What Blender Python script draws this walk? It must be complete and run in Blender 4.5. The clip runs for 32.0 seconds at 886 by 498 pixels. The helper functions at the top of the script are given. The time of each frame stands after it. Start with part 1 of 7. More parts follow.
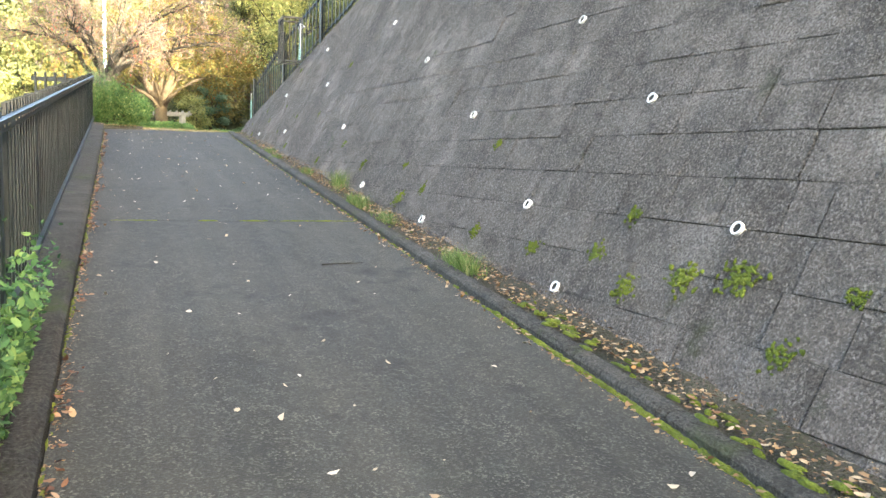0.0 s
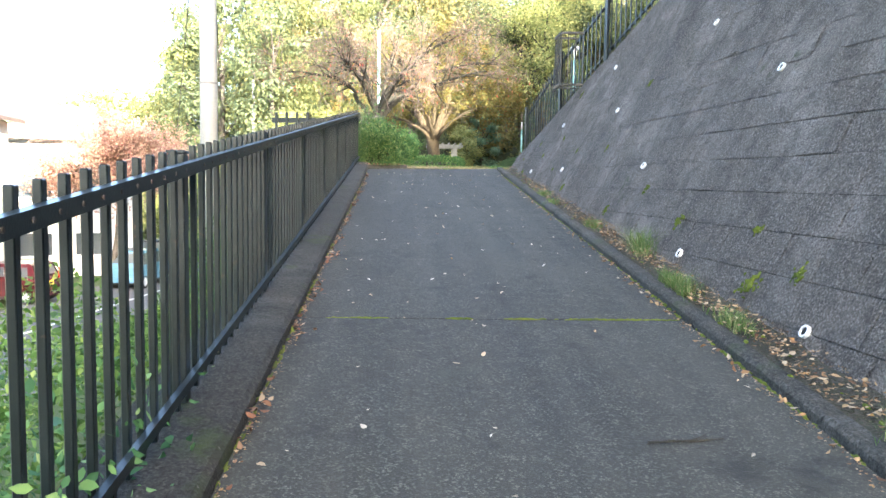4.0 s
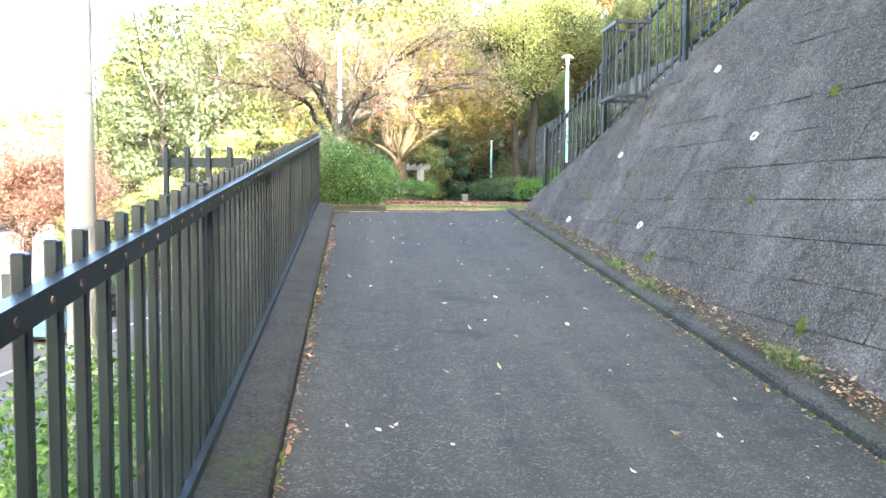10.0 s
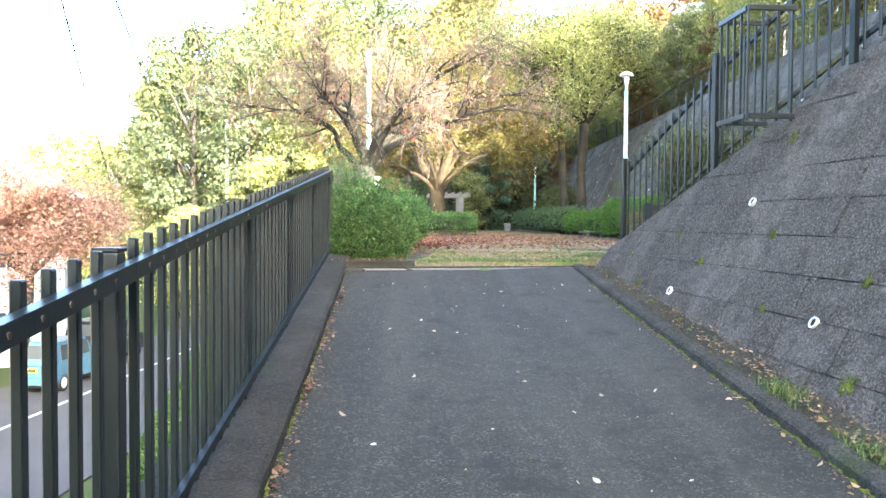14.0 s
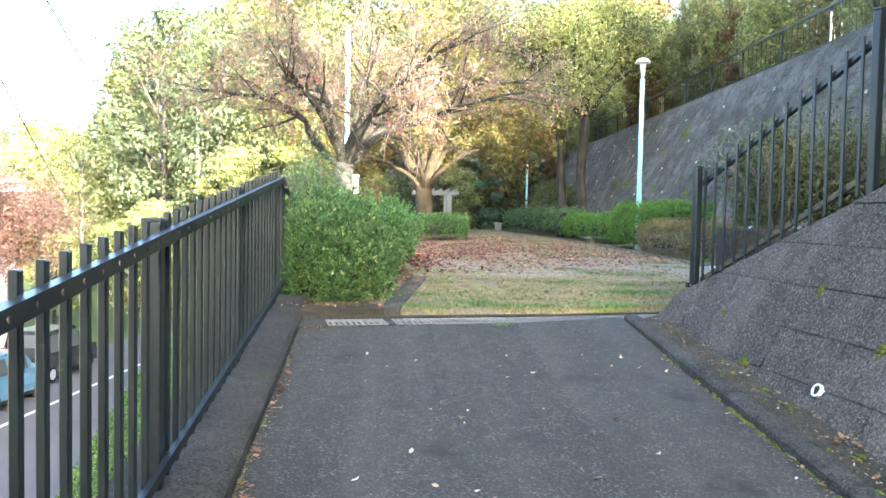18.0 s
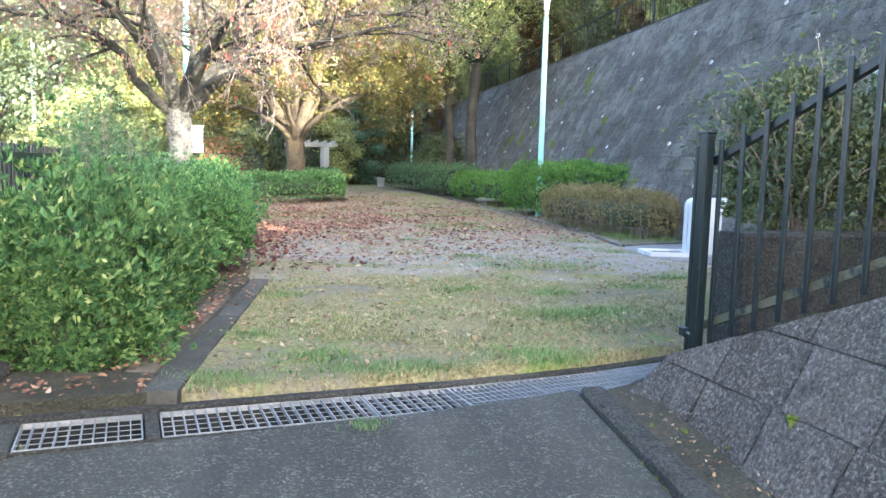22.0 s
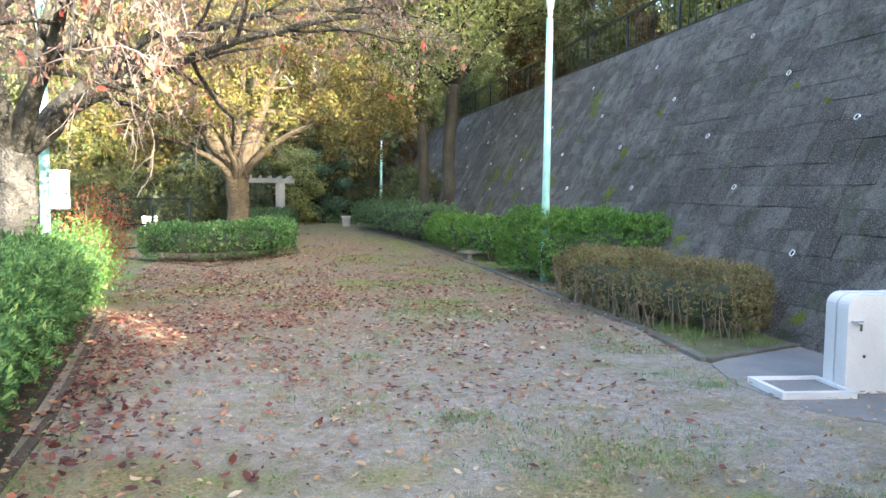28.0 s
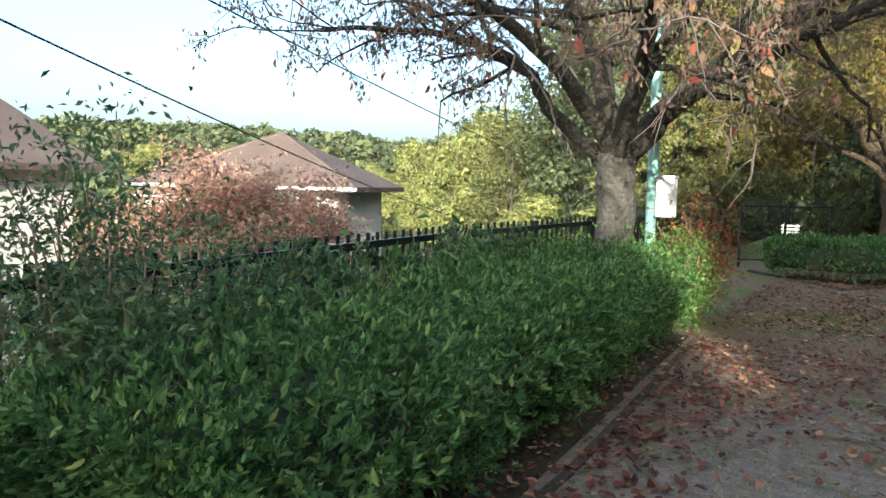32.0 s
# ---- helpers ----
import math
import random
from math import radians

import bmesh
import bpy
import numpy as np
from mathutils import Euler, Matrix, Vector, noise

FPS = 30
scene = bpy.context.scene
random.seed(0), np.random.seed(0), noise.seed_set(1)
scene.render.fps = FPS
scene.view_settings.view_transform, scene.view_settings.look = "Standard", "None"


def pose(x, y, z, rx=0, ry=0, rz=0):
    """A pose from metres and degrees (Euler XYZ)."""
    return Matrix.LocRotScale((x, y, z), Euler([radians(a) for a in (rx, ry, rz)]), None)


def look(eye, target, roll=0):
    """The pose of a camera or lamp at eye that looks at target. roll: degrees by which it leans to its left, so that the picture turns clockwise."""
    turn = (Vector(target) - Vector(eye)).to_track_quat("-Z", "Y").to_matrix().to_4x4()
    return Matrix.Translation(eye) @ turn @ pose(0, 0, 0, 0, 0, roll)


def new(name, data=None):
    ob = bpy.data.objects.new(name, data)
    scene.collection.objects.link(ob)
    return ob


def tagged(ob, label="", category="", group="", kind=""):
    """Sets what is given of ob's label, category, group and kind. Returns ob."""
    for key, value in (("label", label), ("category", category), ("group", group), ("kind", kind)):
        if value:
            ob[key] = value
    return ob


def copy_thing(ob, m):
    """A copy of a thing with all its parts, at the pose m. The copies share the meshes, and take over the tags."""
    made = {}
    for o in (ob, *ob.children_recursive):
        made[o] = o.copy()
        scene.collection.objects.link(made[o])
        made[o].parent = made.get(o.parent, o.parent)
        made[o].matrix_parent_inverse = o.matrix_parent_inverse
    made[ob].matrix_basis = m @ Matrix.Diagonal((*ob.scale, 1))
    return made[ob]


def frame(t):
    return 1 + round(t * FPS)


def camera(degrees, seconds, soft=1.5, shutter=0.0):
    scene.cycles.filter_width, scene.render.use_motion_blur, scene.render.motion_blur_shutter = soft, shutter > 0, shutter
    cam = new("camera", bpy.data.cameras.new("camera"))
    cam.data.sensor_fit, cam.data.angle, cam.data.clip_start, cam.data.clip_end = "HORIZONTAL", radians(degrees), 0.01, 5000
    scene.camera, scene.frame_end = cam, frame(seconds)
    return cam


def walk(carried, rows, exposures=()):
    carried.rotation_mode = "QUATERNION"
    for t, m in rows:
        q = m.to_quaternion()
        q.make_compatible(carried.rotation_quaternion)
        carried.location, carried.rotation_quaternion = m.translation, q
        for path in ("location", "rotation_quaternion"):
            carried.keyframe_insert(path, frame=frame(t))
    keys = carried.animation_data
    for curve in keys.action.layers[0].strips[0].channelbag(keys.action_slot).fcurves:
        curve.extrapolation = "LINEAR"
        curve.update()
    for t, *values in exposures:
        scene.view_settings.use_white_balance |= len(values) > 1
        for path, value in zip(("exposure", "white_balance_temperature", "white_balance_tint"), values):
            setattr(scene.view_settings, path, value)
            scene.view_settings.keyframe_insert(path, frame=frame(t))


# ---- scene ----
cam = camera(58.8, 32.0, soft=1.5)
PATH = [
    (0, (0.327, 0.586, 1.181), (1.07, 2.43, 0.965), 1.9),
    (0.5, (0.598, 0.958, 1.2), (1.039, 2.902, 1.035), 2.2),
    (1, (0.678, 1.421, 1.273), (0.917, 3.404, 1.156), 1.8),
    (1.5, (0.607, 1.818, 1.347), (0.716, 3.811, 1.219), 1.4),
    (2, (0.629, 2.236, 1.368), (0.691, 4.23, 1.231), 1.2),
    (2.5, (0.684, 2.622, 1.422), (0.741, 4.613, 1.249), 0.9),
    (4.5, (0.73, 3.937, 1.506), (0.826, 5.928, 1.342), 0.9),
    (5, (0.693, 4.326, 1.565), (0.794, 6.318, 1.423), 1.0),
    (5.5, (0.663, 4.678, 1.598), (0.798, 6.671, 1.496), 1.2),
    (6, (0.636, 5.083, 1.66), (0.798, 7.075, 1.583), 1.0),
    (6.5, (0.536, 5.522, 1.702), (0.702, 7.514, 1.629), 0.8),
    (7, (0.477, 5.924, 1.739), (0.679, 7.912, 1.663), 0.8),
    (7.5, (0.457, 6.38, 1.787), (0.685, 8.365, 1.698), 0.8),
    (8, (0.36, 6.776, 1.851), (0.576, 8.761, 1.74), 0.5),
    (8.5, (0.301, 7.159, 1.866), (0.533, 9.142, 1.744), 0.6),
    (9, (0.322, 7.59, 1.913), (0.556, 9.573, 1.783), 0.4),
    (9.5, (0.281, 7.975, 1.969), (0.482, 9.96, 1.831), 0.1),
    (10, (0.305, 8.345, 1.985), (0.507, 10.33, 1.857), 0.4),
    (10.5, (0.382, 8.729, 2.06), (0.597, 10.714, 1.943), 0.5),
    (11, (0.382, 9.139, 2.085), (0.579, 11.127, 1.976), 0.5),
    (11.5, (0.379, 9.504, 2.124), (0.579, 11.491, 2.019), 0.7),
    (12, (0.428, 9.885, 2.186), (0.646, 11.87, 2.083), 0.8),
    (12.5, (0.427, 10.302, 2.217), (0.631, 12.289, 2.125), 0.5),
    (13, (0.404, 10.685, 2.278), (0.572, 12.676, 2.187), 0.4),
    (13.5, (0.463, 11.069, 2.31), (0.611, 13.062, 2.24), 0.5),
    (14, (0.523, 11.438, 2.367), (0.626, 13.434, 2.297), 0.4),
    (14.5, (0.498, 11.831, 2.436), (0.533, 13.829, 2.358), 0.5),
    (16.5, (0.565, 13.207, 2.632), (0.531, 15.205, 2.549), 1.0),
    (17, (0.571, 13.622, 2.622), (0.613, 15.619, 2.537), 1.2),
    (17.5, (0.573, 14.034, 2.658), (0.684, 16.028, 2.566), 1.3),
    (18, (0.546, 14.477, 2.719), (0.691, 16.47, 2.629), 1.1),
    (18.5, (0.578, 14.879, 2.724), (0.753, 16.87, 2.641), 1.2),
    (19, (0.65, 15.275, 2.762), (0.851, 17.263, 2.669), 1.1),
    (19.5, (0.652, 15.693, 2.796), (0.883, 17.676, 2.676), 1.0),
    (20, (0.716, 16.057, 2.804), (1.011, 18.03, 2.651), 1.3),
    (20.5, (0.833, 16.483, 2.866), (1.209, 18.438, 2.681), 1.1),
    (21, (0.88, 16.901, 2.876), (1.302, 18.847, 2.688), 1.2),
    (21.5, (0.966, 17.292, 2.917), (1.398, 19.235, 2.715), 1.5),
    (22, (1.107, 17.69, 2.977), (1.542, 19.631, 2.766), 1.6),
    (22.5, (1.19, 18.122, 2.988), (1.586, 20.07, 2.767), 1.3),
    (23, (1.232, 18.535, 3.011), (1.604, 20.484, 2.755), 1.7),
    (23.5, (1.382, 18.904, 3.03), (1.764, 20.85, 2.775), 1.7),
    (24, (1.444, 19.25, 3.097), (1.848, 21.192, 2.839), 1.5),
    (24.5, (1.464, 19.665, 3.17), (1.888, 21.603, 2.913), 1.4),
    (25, (1.494, 19.985, 3.177), (1.964, 21.913, 2.929), 1.5),
    (25.5, (1.527, 20.367, 3.222), (2.062, 22.274, 2.949), 1.2),
    (27.5, (2.055, 21.84, 3.35), (2.627, 23.748, 3.17), 0.6),
    (28, (2.112, 22.247, 3.389), (2.61, 24.179, 3.246), 0.8),
    (28.5, (2.224, 22.645, 3.411), (2.652, 24.596, 3.303), 0.6),
    (29, (2.321, 22.98, 3.405), (2.685, 24.944, 3.294), 0.6),
    (29.5, (2.389, 23.307, 3.436), (2.645, 25.287, 3.313), 0.8),
    (30, (2.427, 23.55, 3.434), (2.576, 25.539, 3.288), 0.7),
    (30.5, (2.479, 23.717, 3.456), (2.379, 25.71, 3.313), 0.8),
    (31, (2.497, 23.798, 3.452), (2.096, 25.752, 3.314), 1.1),
    (31.5, (2.484, 23.855, 3.435), (1.774, 25.719, 3.287), 1.3),
    (32, (2.448, 23.894, 3.44), (1.424, 25.604, 3.277), 1.4),
]
EXPOSURES = [(0.0, 4.08, 6900, 9), (1.0, 3.72, 6500, 9), (2.0, 3.0, 5950, 9), (2.5, 3.2, 5950, 9), (4.5, 3.98, 6000, 9), (5.0, 4.15, 6050, 9), (7.0, 4.03, 5950, 9), (8.5, 4.10, 6000, 9), (10.0, 4.22, 6050, 9), (11.0, 4.16, 6000, 9),
    (13.0, 4.05, 5950, 9), (14.5, 3.75, 5950, 9), (16.5, 3.25, 5900, 9), (17.0, 3.32, 5900, 9), (18.0, 3.85, 5850, 9), (19.0, 3.9, 5850, 9), (21.0, 4.18, 5550, 9), (23.0, 3.5, 5500, 9),
    (25.0, 3.45, 5500, 9), (28.0, 3.55, 5900, 9), (30.0, 3.35, 5650, 9), (31.0, 2.9, 5600, 6), (32.0, 1.85, 5750, 4)]
walk(cam, [(t, look(eye, target, roll)) for t, eye, target, roll in PATH], EXPOSURES)

# ---- sky and sun: a low sun behind the walker, hidden by the hill beside the ramp ----
SUN_EL, SUN_AZ = radians(15.0), (0.42, -0.907)
world = bpy.data.worlds.new("sky")
scene.world = world
world.use_nodes = True
wn = world.node_tree.nodes
wn.clear()
sky = wn.new("ShaderNodeTexSky")
sky.sky_type, sky.sun_disc = "NISHITA", False
sky.sun_elevation, sky.sun_rotation = SUN_EL, math.atan2(SUN_AZ[0], SUN_AZ[1])
sky.air_density, sky.dust_density, sky.ozone_density = 0.8, 4.5, 0.8
bg = wn.new("ShaderNodeBackground")
bg.inputs["Strength"].default_value = 0.15
world.node_tree.links.new(sky.outputs[0], bg.inputs["Color"])
wout = wn.new("ShaderNodeOutputWorld")
world.node_tree.links.new(bg.outputs[0], wout.inputs["Surface"])
sun_data = bpy.data.lights.new("sun", "SUN")
sun_data.energy, sun_data.angle, sun_data.color = 3.4, radians(0.6), (1.0, 0.87, 0.68)
sun = new("sun", sun_data)
sun.matrix_basis = look((SUN_AZ[0] * 80, SUN_AZ[1] * 80, 80 * math.tan(SUN_EL)), (0, 0, 0))


# ---- materials ----
def shader(name, rough=0.8, metal=0.0, spec=0.3):
    m = bpy.data.materials.new(name)
    m.use_nodes = True
    n, l = m.node_tree.nodes, m.node_tree.links
    b = n["Principled BSDF"]
    b.inputs["Roughness"].default_value, b.inputs["Metallic"].default_value = rough, metal
    b.inputs["Specular IOR Level"].default_value = spec
    return m, n, l, b


def coords(n, scale=(1, 1, 1)):
    g = n.new("ShaderNodeNewGeometry")
    mp = n.new("ShaderNodeMapping")
    mp.inputs["Scale"].default_value = scale
    n.id_data.links.new(g.outputs["Position"], mp.inputs["Vector"])
    return mp.outputs["Vector"]


def noise_fac(n, vec, scale, detail=4, lo=0.35, hi=0.65, rough=0.6):
    t = n.new("ShaderNodeTexNoise")
    t.inputs["Scale"].default_value, t.inputs["Detail"].default_value = scale, detail
    t.inputs["Roughness"].default_value = rough
    n.id_data.links.new(vec, t.inputs["Vector"])
    r = n.new("ShaderNodeMapRange")
    r.inputs["From Min"].default_value, r.inputs["From Max"].default_value = lo, hi
    n.id_data.links.new(t.outputs["Fac"], r.inputs["Value"])
    return r.outputs["Result"]


def mix(n, fac, a, b, blend="MIX"):
    x = n.new("ShaderNodeMix")
    x.data_type, x.blend_type = "RGBA", blend
    for sock, v in ((x.inputs["Factor"], fac), (x.inputs["A"], a), (x.inputs["B"], b)):
        if isinstance(v, bpy.types.NodeSocket):
            n.id_data.links.new(v, sock)
        elif isinstance(v, (int, float)):
            sock.default_value = v
        else:
            sock.default_value = (*v, 1)
    return x.outputs["Result"]


def bump(n, b, height, strength=0.4, distance=0.01):
    u = n.new("ShaderNodeBump")
    u.inputs["Strength"].default_value, u.inputs["Distance"].default_value = strength, distance
    n.id_data.links.new(height, u.inputs["Height"])
    n.id_data.links.new(u.outputs["Normal"], b.inputs["Normal"])


def random_fac(n):
    return n.new("ShaderNodeObjectInfo").outputs["Random"]


def mottled(name, c1, c2, c3=None, big=0.6, fine=40, rough=0.85, relief=0.4, metal=0.0, spec=0.3, dist=0.006, per_object=0.0, grain=0.5):
    """Two tones at a broad scale, a third at a fine grain, and fine relief."""
    m, n, l, b = shader(name, rough, metal, spec)
    v = coords(n)
    c = mix(n, noise_fac(n, v, big, 5), c1, c2)
    f = noise_fac(n, v, fine, 3)
    if c3:
        gm = n.new("ShaderNodeMath")
        gm.operation = "MULTIPLY"
        gm.inputs[1].default_value = grain
        l.new(f, gm.inputs[0])
        c = mix(n, gm.outputs[0], c, c3)
    if per_object:
        r = n.new("ShaderNodeMapRange")
        r.inputs["To Min"].default_value, r.inputs["To Max"].default_value = 1 - per_object, 1 + per_object
        l.new(random_fac(n), r.inputs["Value"])
        h = n.new("ShaderNodeHueSaturation")
        l.new(r.outputs["Result"], h.inputs["Value"])
        l.new(c, h.inputs["Color"])
        c = h.outputs["Color"]
    l.new(c, b.inputs["Base Color"])
    if relief:
        bump(n, b, f, relief, dist)
    return m


def leaf_mat(name, stops, translucent=0.35, rough=0.6):
    """Leaves: the colour picked island by island, with light passing through."""
    m, n, l, b = shader(name, rough, 0, 0.22)
    g = n.new("ShaderNodeNewGeometry")
    ramp_node = n.new("ShaderNodeValToRGB")
    el = ramp_node.color_ramp.elements
    while len(el) < len(stops):
        el.new(0.5)
    for i, (p, c) in enumerate(stops):
        el[i].position, el[i].color = p, (*c, 1)
    l.new(g.outputs["Random Per Island"], ramp_node.inputs["Fac"])
    v = coords(n)
    c = mix(n, noise_fac(n, v, 1.3, 2), ramp_node.outputs["Color"], (0.6, 0.6, 0.5), "MULTIPLY")
    c2 = mix(n, 0.55, ramp_node.outputs["Color"], c)
    l.new(c2, b.inputs["Base Color"])
    t = n.new("ShaderNodeBsdfTranslucent")
    l.new(c2, t.inputs["Color"])
    ms = n.new("ShaderNodeMixShader")
    ms.inputs[0].default_value = translucent
    l.new(b.outputs[0], ms.inputs[1])
    l.new(t.outputs[0], ms.inputs[2])
    l.new(ms.outputs[0], n["Material Output"].inputs["Surface"])
    return m


def asphalt_mat():
    m, n, l, b = shader("asphalt", 0.85, 0, 0.3)
    v = coords(n)
    warp = n.new("ShaderNodeTexNoise")
    warp.inputs["Scale"].default_value = 60
    l.new(v, warp.inputs["Vector"])
    wv = n.new("ShaderNodeVectorMath")
    wv.operation = "MULTIPLY_ADD"
    wv.inputs[1].default_value = (0.02, 0.02, 0.02)
    l.new(warp.outputs["Color"], wv.inputs[0])
    l.new(v, wv.inputs[2])
    speck = n.new("ShaderNodeTexVoronoi")
    speck.inputs["Scale"].default_value = 105
    l.new(wv.outputs[0], speck.inputs["Vector"])
    stone_tone = n.new("ShaderNodeMapRange")
    stone_tone.inputs["From Min"].default_value, stone_tone.inputs["From Max"].default_value = 0.66, 0.95
    sep = n.new("ShaderNodeSeparateColor")
    l.new(speck.outputs["Color"], sep.inputs["Color"])
    l.new(sep.outputs["Red"], stone_tone.inputs["Value"])
    fine = noise_fac(n, v, 140, 3, 0.35, 0.65)
    c = mix(n, noise_fac(n, v, 0.5, 5), (0.0242, 0.0230, 0.0158), (0.046, 0.0432, 0.0295))
    streak = noise_fac(n, coords(n, (2.0, 0.10, 0.10)), 1.3, 5, 0.42, 0.62)
    c = mix(n, streak, c, (0.054, 0.0505, 0.036))
    c = mix(n, noise_fac(n, coords(n, (0.9, 0.09, 0.09)), 0.9, 4, 0.44, 0.72), c, (0.021, 0.020, 0.0148))
    gate = n.new("ShaderNodeMath")
    gate.operation = "MULTIPLY"
    l.new(stone_tone.outputs["Result"], gate.inputs[0])
    l.new(noise_fac(n, v, 9, 4, 0.25, 0.75), gate.inputs[1])
    c = mix(n, gate.outputs[0], c, (0.155, 0.147, 0.112))
    gate2 = n.new("ShaderNodeMath")
    gate2.operation = "MULTIPLY"
    gate2.inputs[1].default_value = 0.5
    l.new(fine, gate2.inputs[0])
    c = mix(n, gate2.outputs[0], c, (0.018, 0.017, 0.015))
    c = mix(n, noise_fac(n, v, 0.9, 5, 0.60, 0.78), c, (0.046, 0.047, 0.034))
    c = mix(n, noise_fac(n, v, 2.3, 6, 0.56, 0.70, 0.7), c, (0.020, 0.019, 0.0145))
    l.new(c, b.inputs["Base Color"])
    bump(n, b, speck.outputs["Distance"], 0.7, 0.005)
    return m


def block_mat(name, dark, mid, light, moss=0.35, blocky=0.35, relief=0.018, bloom=0.0, speck=0.4):
    """Split-faced retaining blocks: grain, vertical run-off stains, pale patches, moss."""
    m, n, l, b = shader(name, 0.93, 0, 0.2)
    v = coords(n)
    g = noise_fac(n, v, 48, 6, 0.34, 0.66, 0.75)
    c = mix(n, g, dark, mid)
    rnd = n.new("ShaderNodeMapRange")
    rnd.inputs["To Min"].default_value, rnd.inputs["To Max"].default_value = 0.0, blocky
    both = n.new("ShaderNodeMath")
    both.operation = "ADD"
    l.new(random_fac(n), both.inputs[0])
    l.new(n.new("ShaderNodeNewGeometry").outputs["Random Per Island"], both.inputs[1])
    wrap = n.new("ShaderNodeMath")
    wrap.operation = "FRACT"
    l.new(both.outputs[0], wrap.inputs[0])
    rnd.inputs["From Min"].default_value = 0.55
    l.new(wrap.outputs[0], rnd.inputs["Value"])
    pale = n.new("ShaderNodeMath")
    pale.operation = "MULTIPLY"
    l.new(noise_fac(n, v, 1.1, 5, 0.5, 0.75), pale.inputs[0])
    l.new(noise_fac(n, v, 70, 3, 0.4, 0.62), pale.inputs[1])
    c = mix(n, pale.outputs[0], c, light)
    c = mix(n, rnd.outputs["Result"], c, mix(n, g, mid, light))
    run = noise_fac(n, coords(n, (0.35, 1.6, 0.22)), 1.1, 5, 0.48, 0.78)
    c = mix(n, run, c, mix(n, g, tuple(k * 0.55 for k in dark), tuple(k * 0.6 for k in mid)))
    spk = n.new("ShaderNodeMath")
    spk.operation = "MULTIPLY"
    l.new(noise_fac(n, v, 62, 5, 0.52, 0.60, 0.6), spk.inputs[0])
    spk.inputs[1].default_value = speck
    c = mix(n, spk.outputs[0], c, light)
    c = mix(n, noise_fac(n, v, 1.7, 6, 0.68 - moss * 0.1, 0.76), c, (0.055, 0.075, 0.02))
    if bloom:
        lime = n.new("ShaderNodeMath")
        lime.operation = "MULTIPLY"
        l.new(noise_fac(n, coords(n, (0.6, 0.28, 1.0)), 1.2, 5, 0.50, 0.66, 0.65), lime.inputs[0])
        l.new(noise_fac(n, v, 9, 5, 0.36, 0.62, 0.7), lime.inputs[1])
        amount = n.new("ShaderNodeMath")
        amount.operation = "MULTIPLY"
        amount.inputs[1].default_value = bloom
        l.new(lime.outputs[0], amount.inputs[0])
        c = mix(n, amount.outputs[0], c, light)
    stain = n.new("ShaderNodeMath")
    stain.operation = "MULTIPLY"
    stain.inputs[1].default_value = 0.6
    l.new(noise_fac(n, v, 6.5, 6, 0.50, 0.64, 0.7), stain.inputs[0])
    c = mix(n, stain.outputs[0], c, mix(n, g, tuple(k * 0.7 for k in dark), tuple(k * 0.65 for k in mid)))
    c = mix(n, noise_fac(n, v, 30, 4, 0.67, 0.72), c, light)
    l.new(c, b.inputs["Base Color"])
    coarse = n.new("ShaderNodeMath")
    coarse.operation = "MULTIPLY_ADD"
    coarse.inputs[1].default_value = 1.3
    l.new(noise_fac(n, v, 21, 5, 0.3, 0.7, 0.7), coarse.inputs[0])
    l.new(g, coarse.inputs[2])
    bump(n, b, coarse.outputs[0], 1.0, relief)
    return m


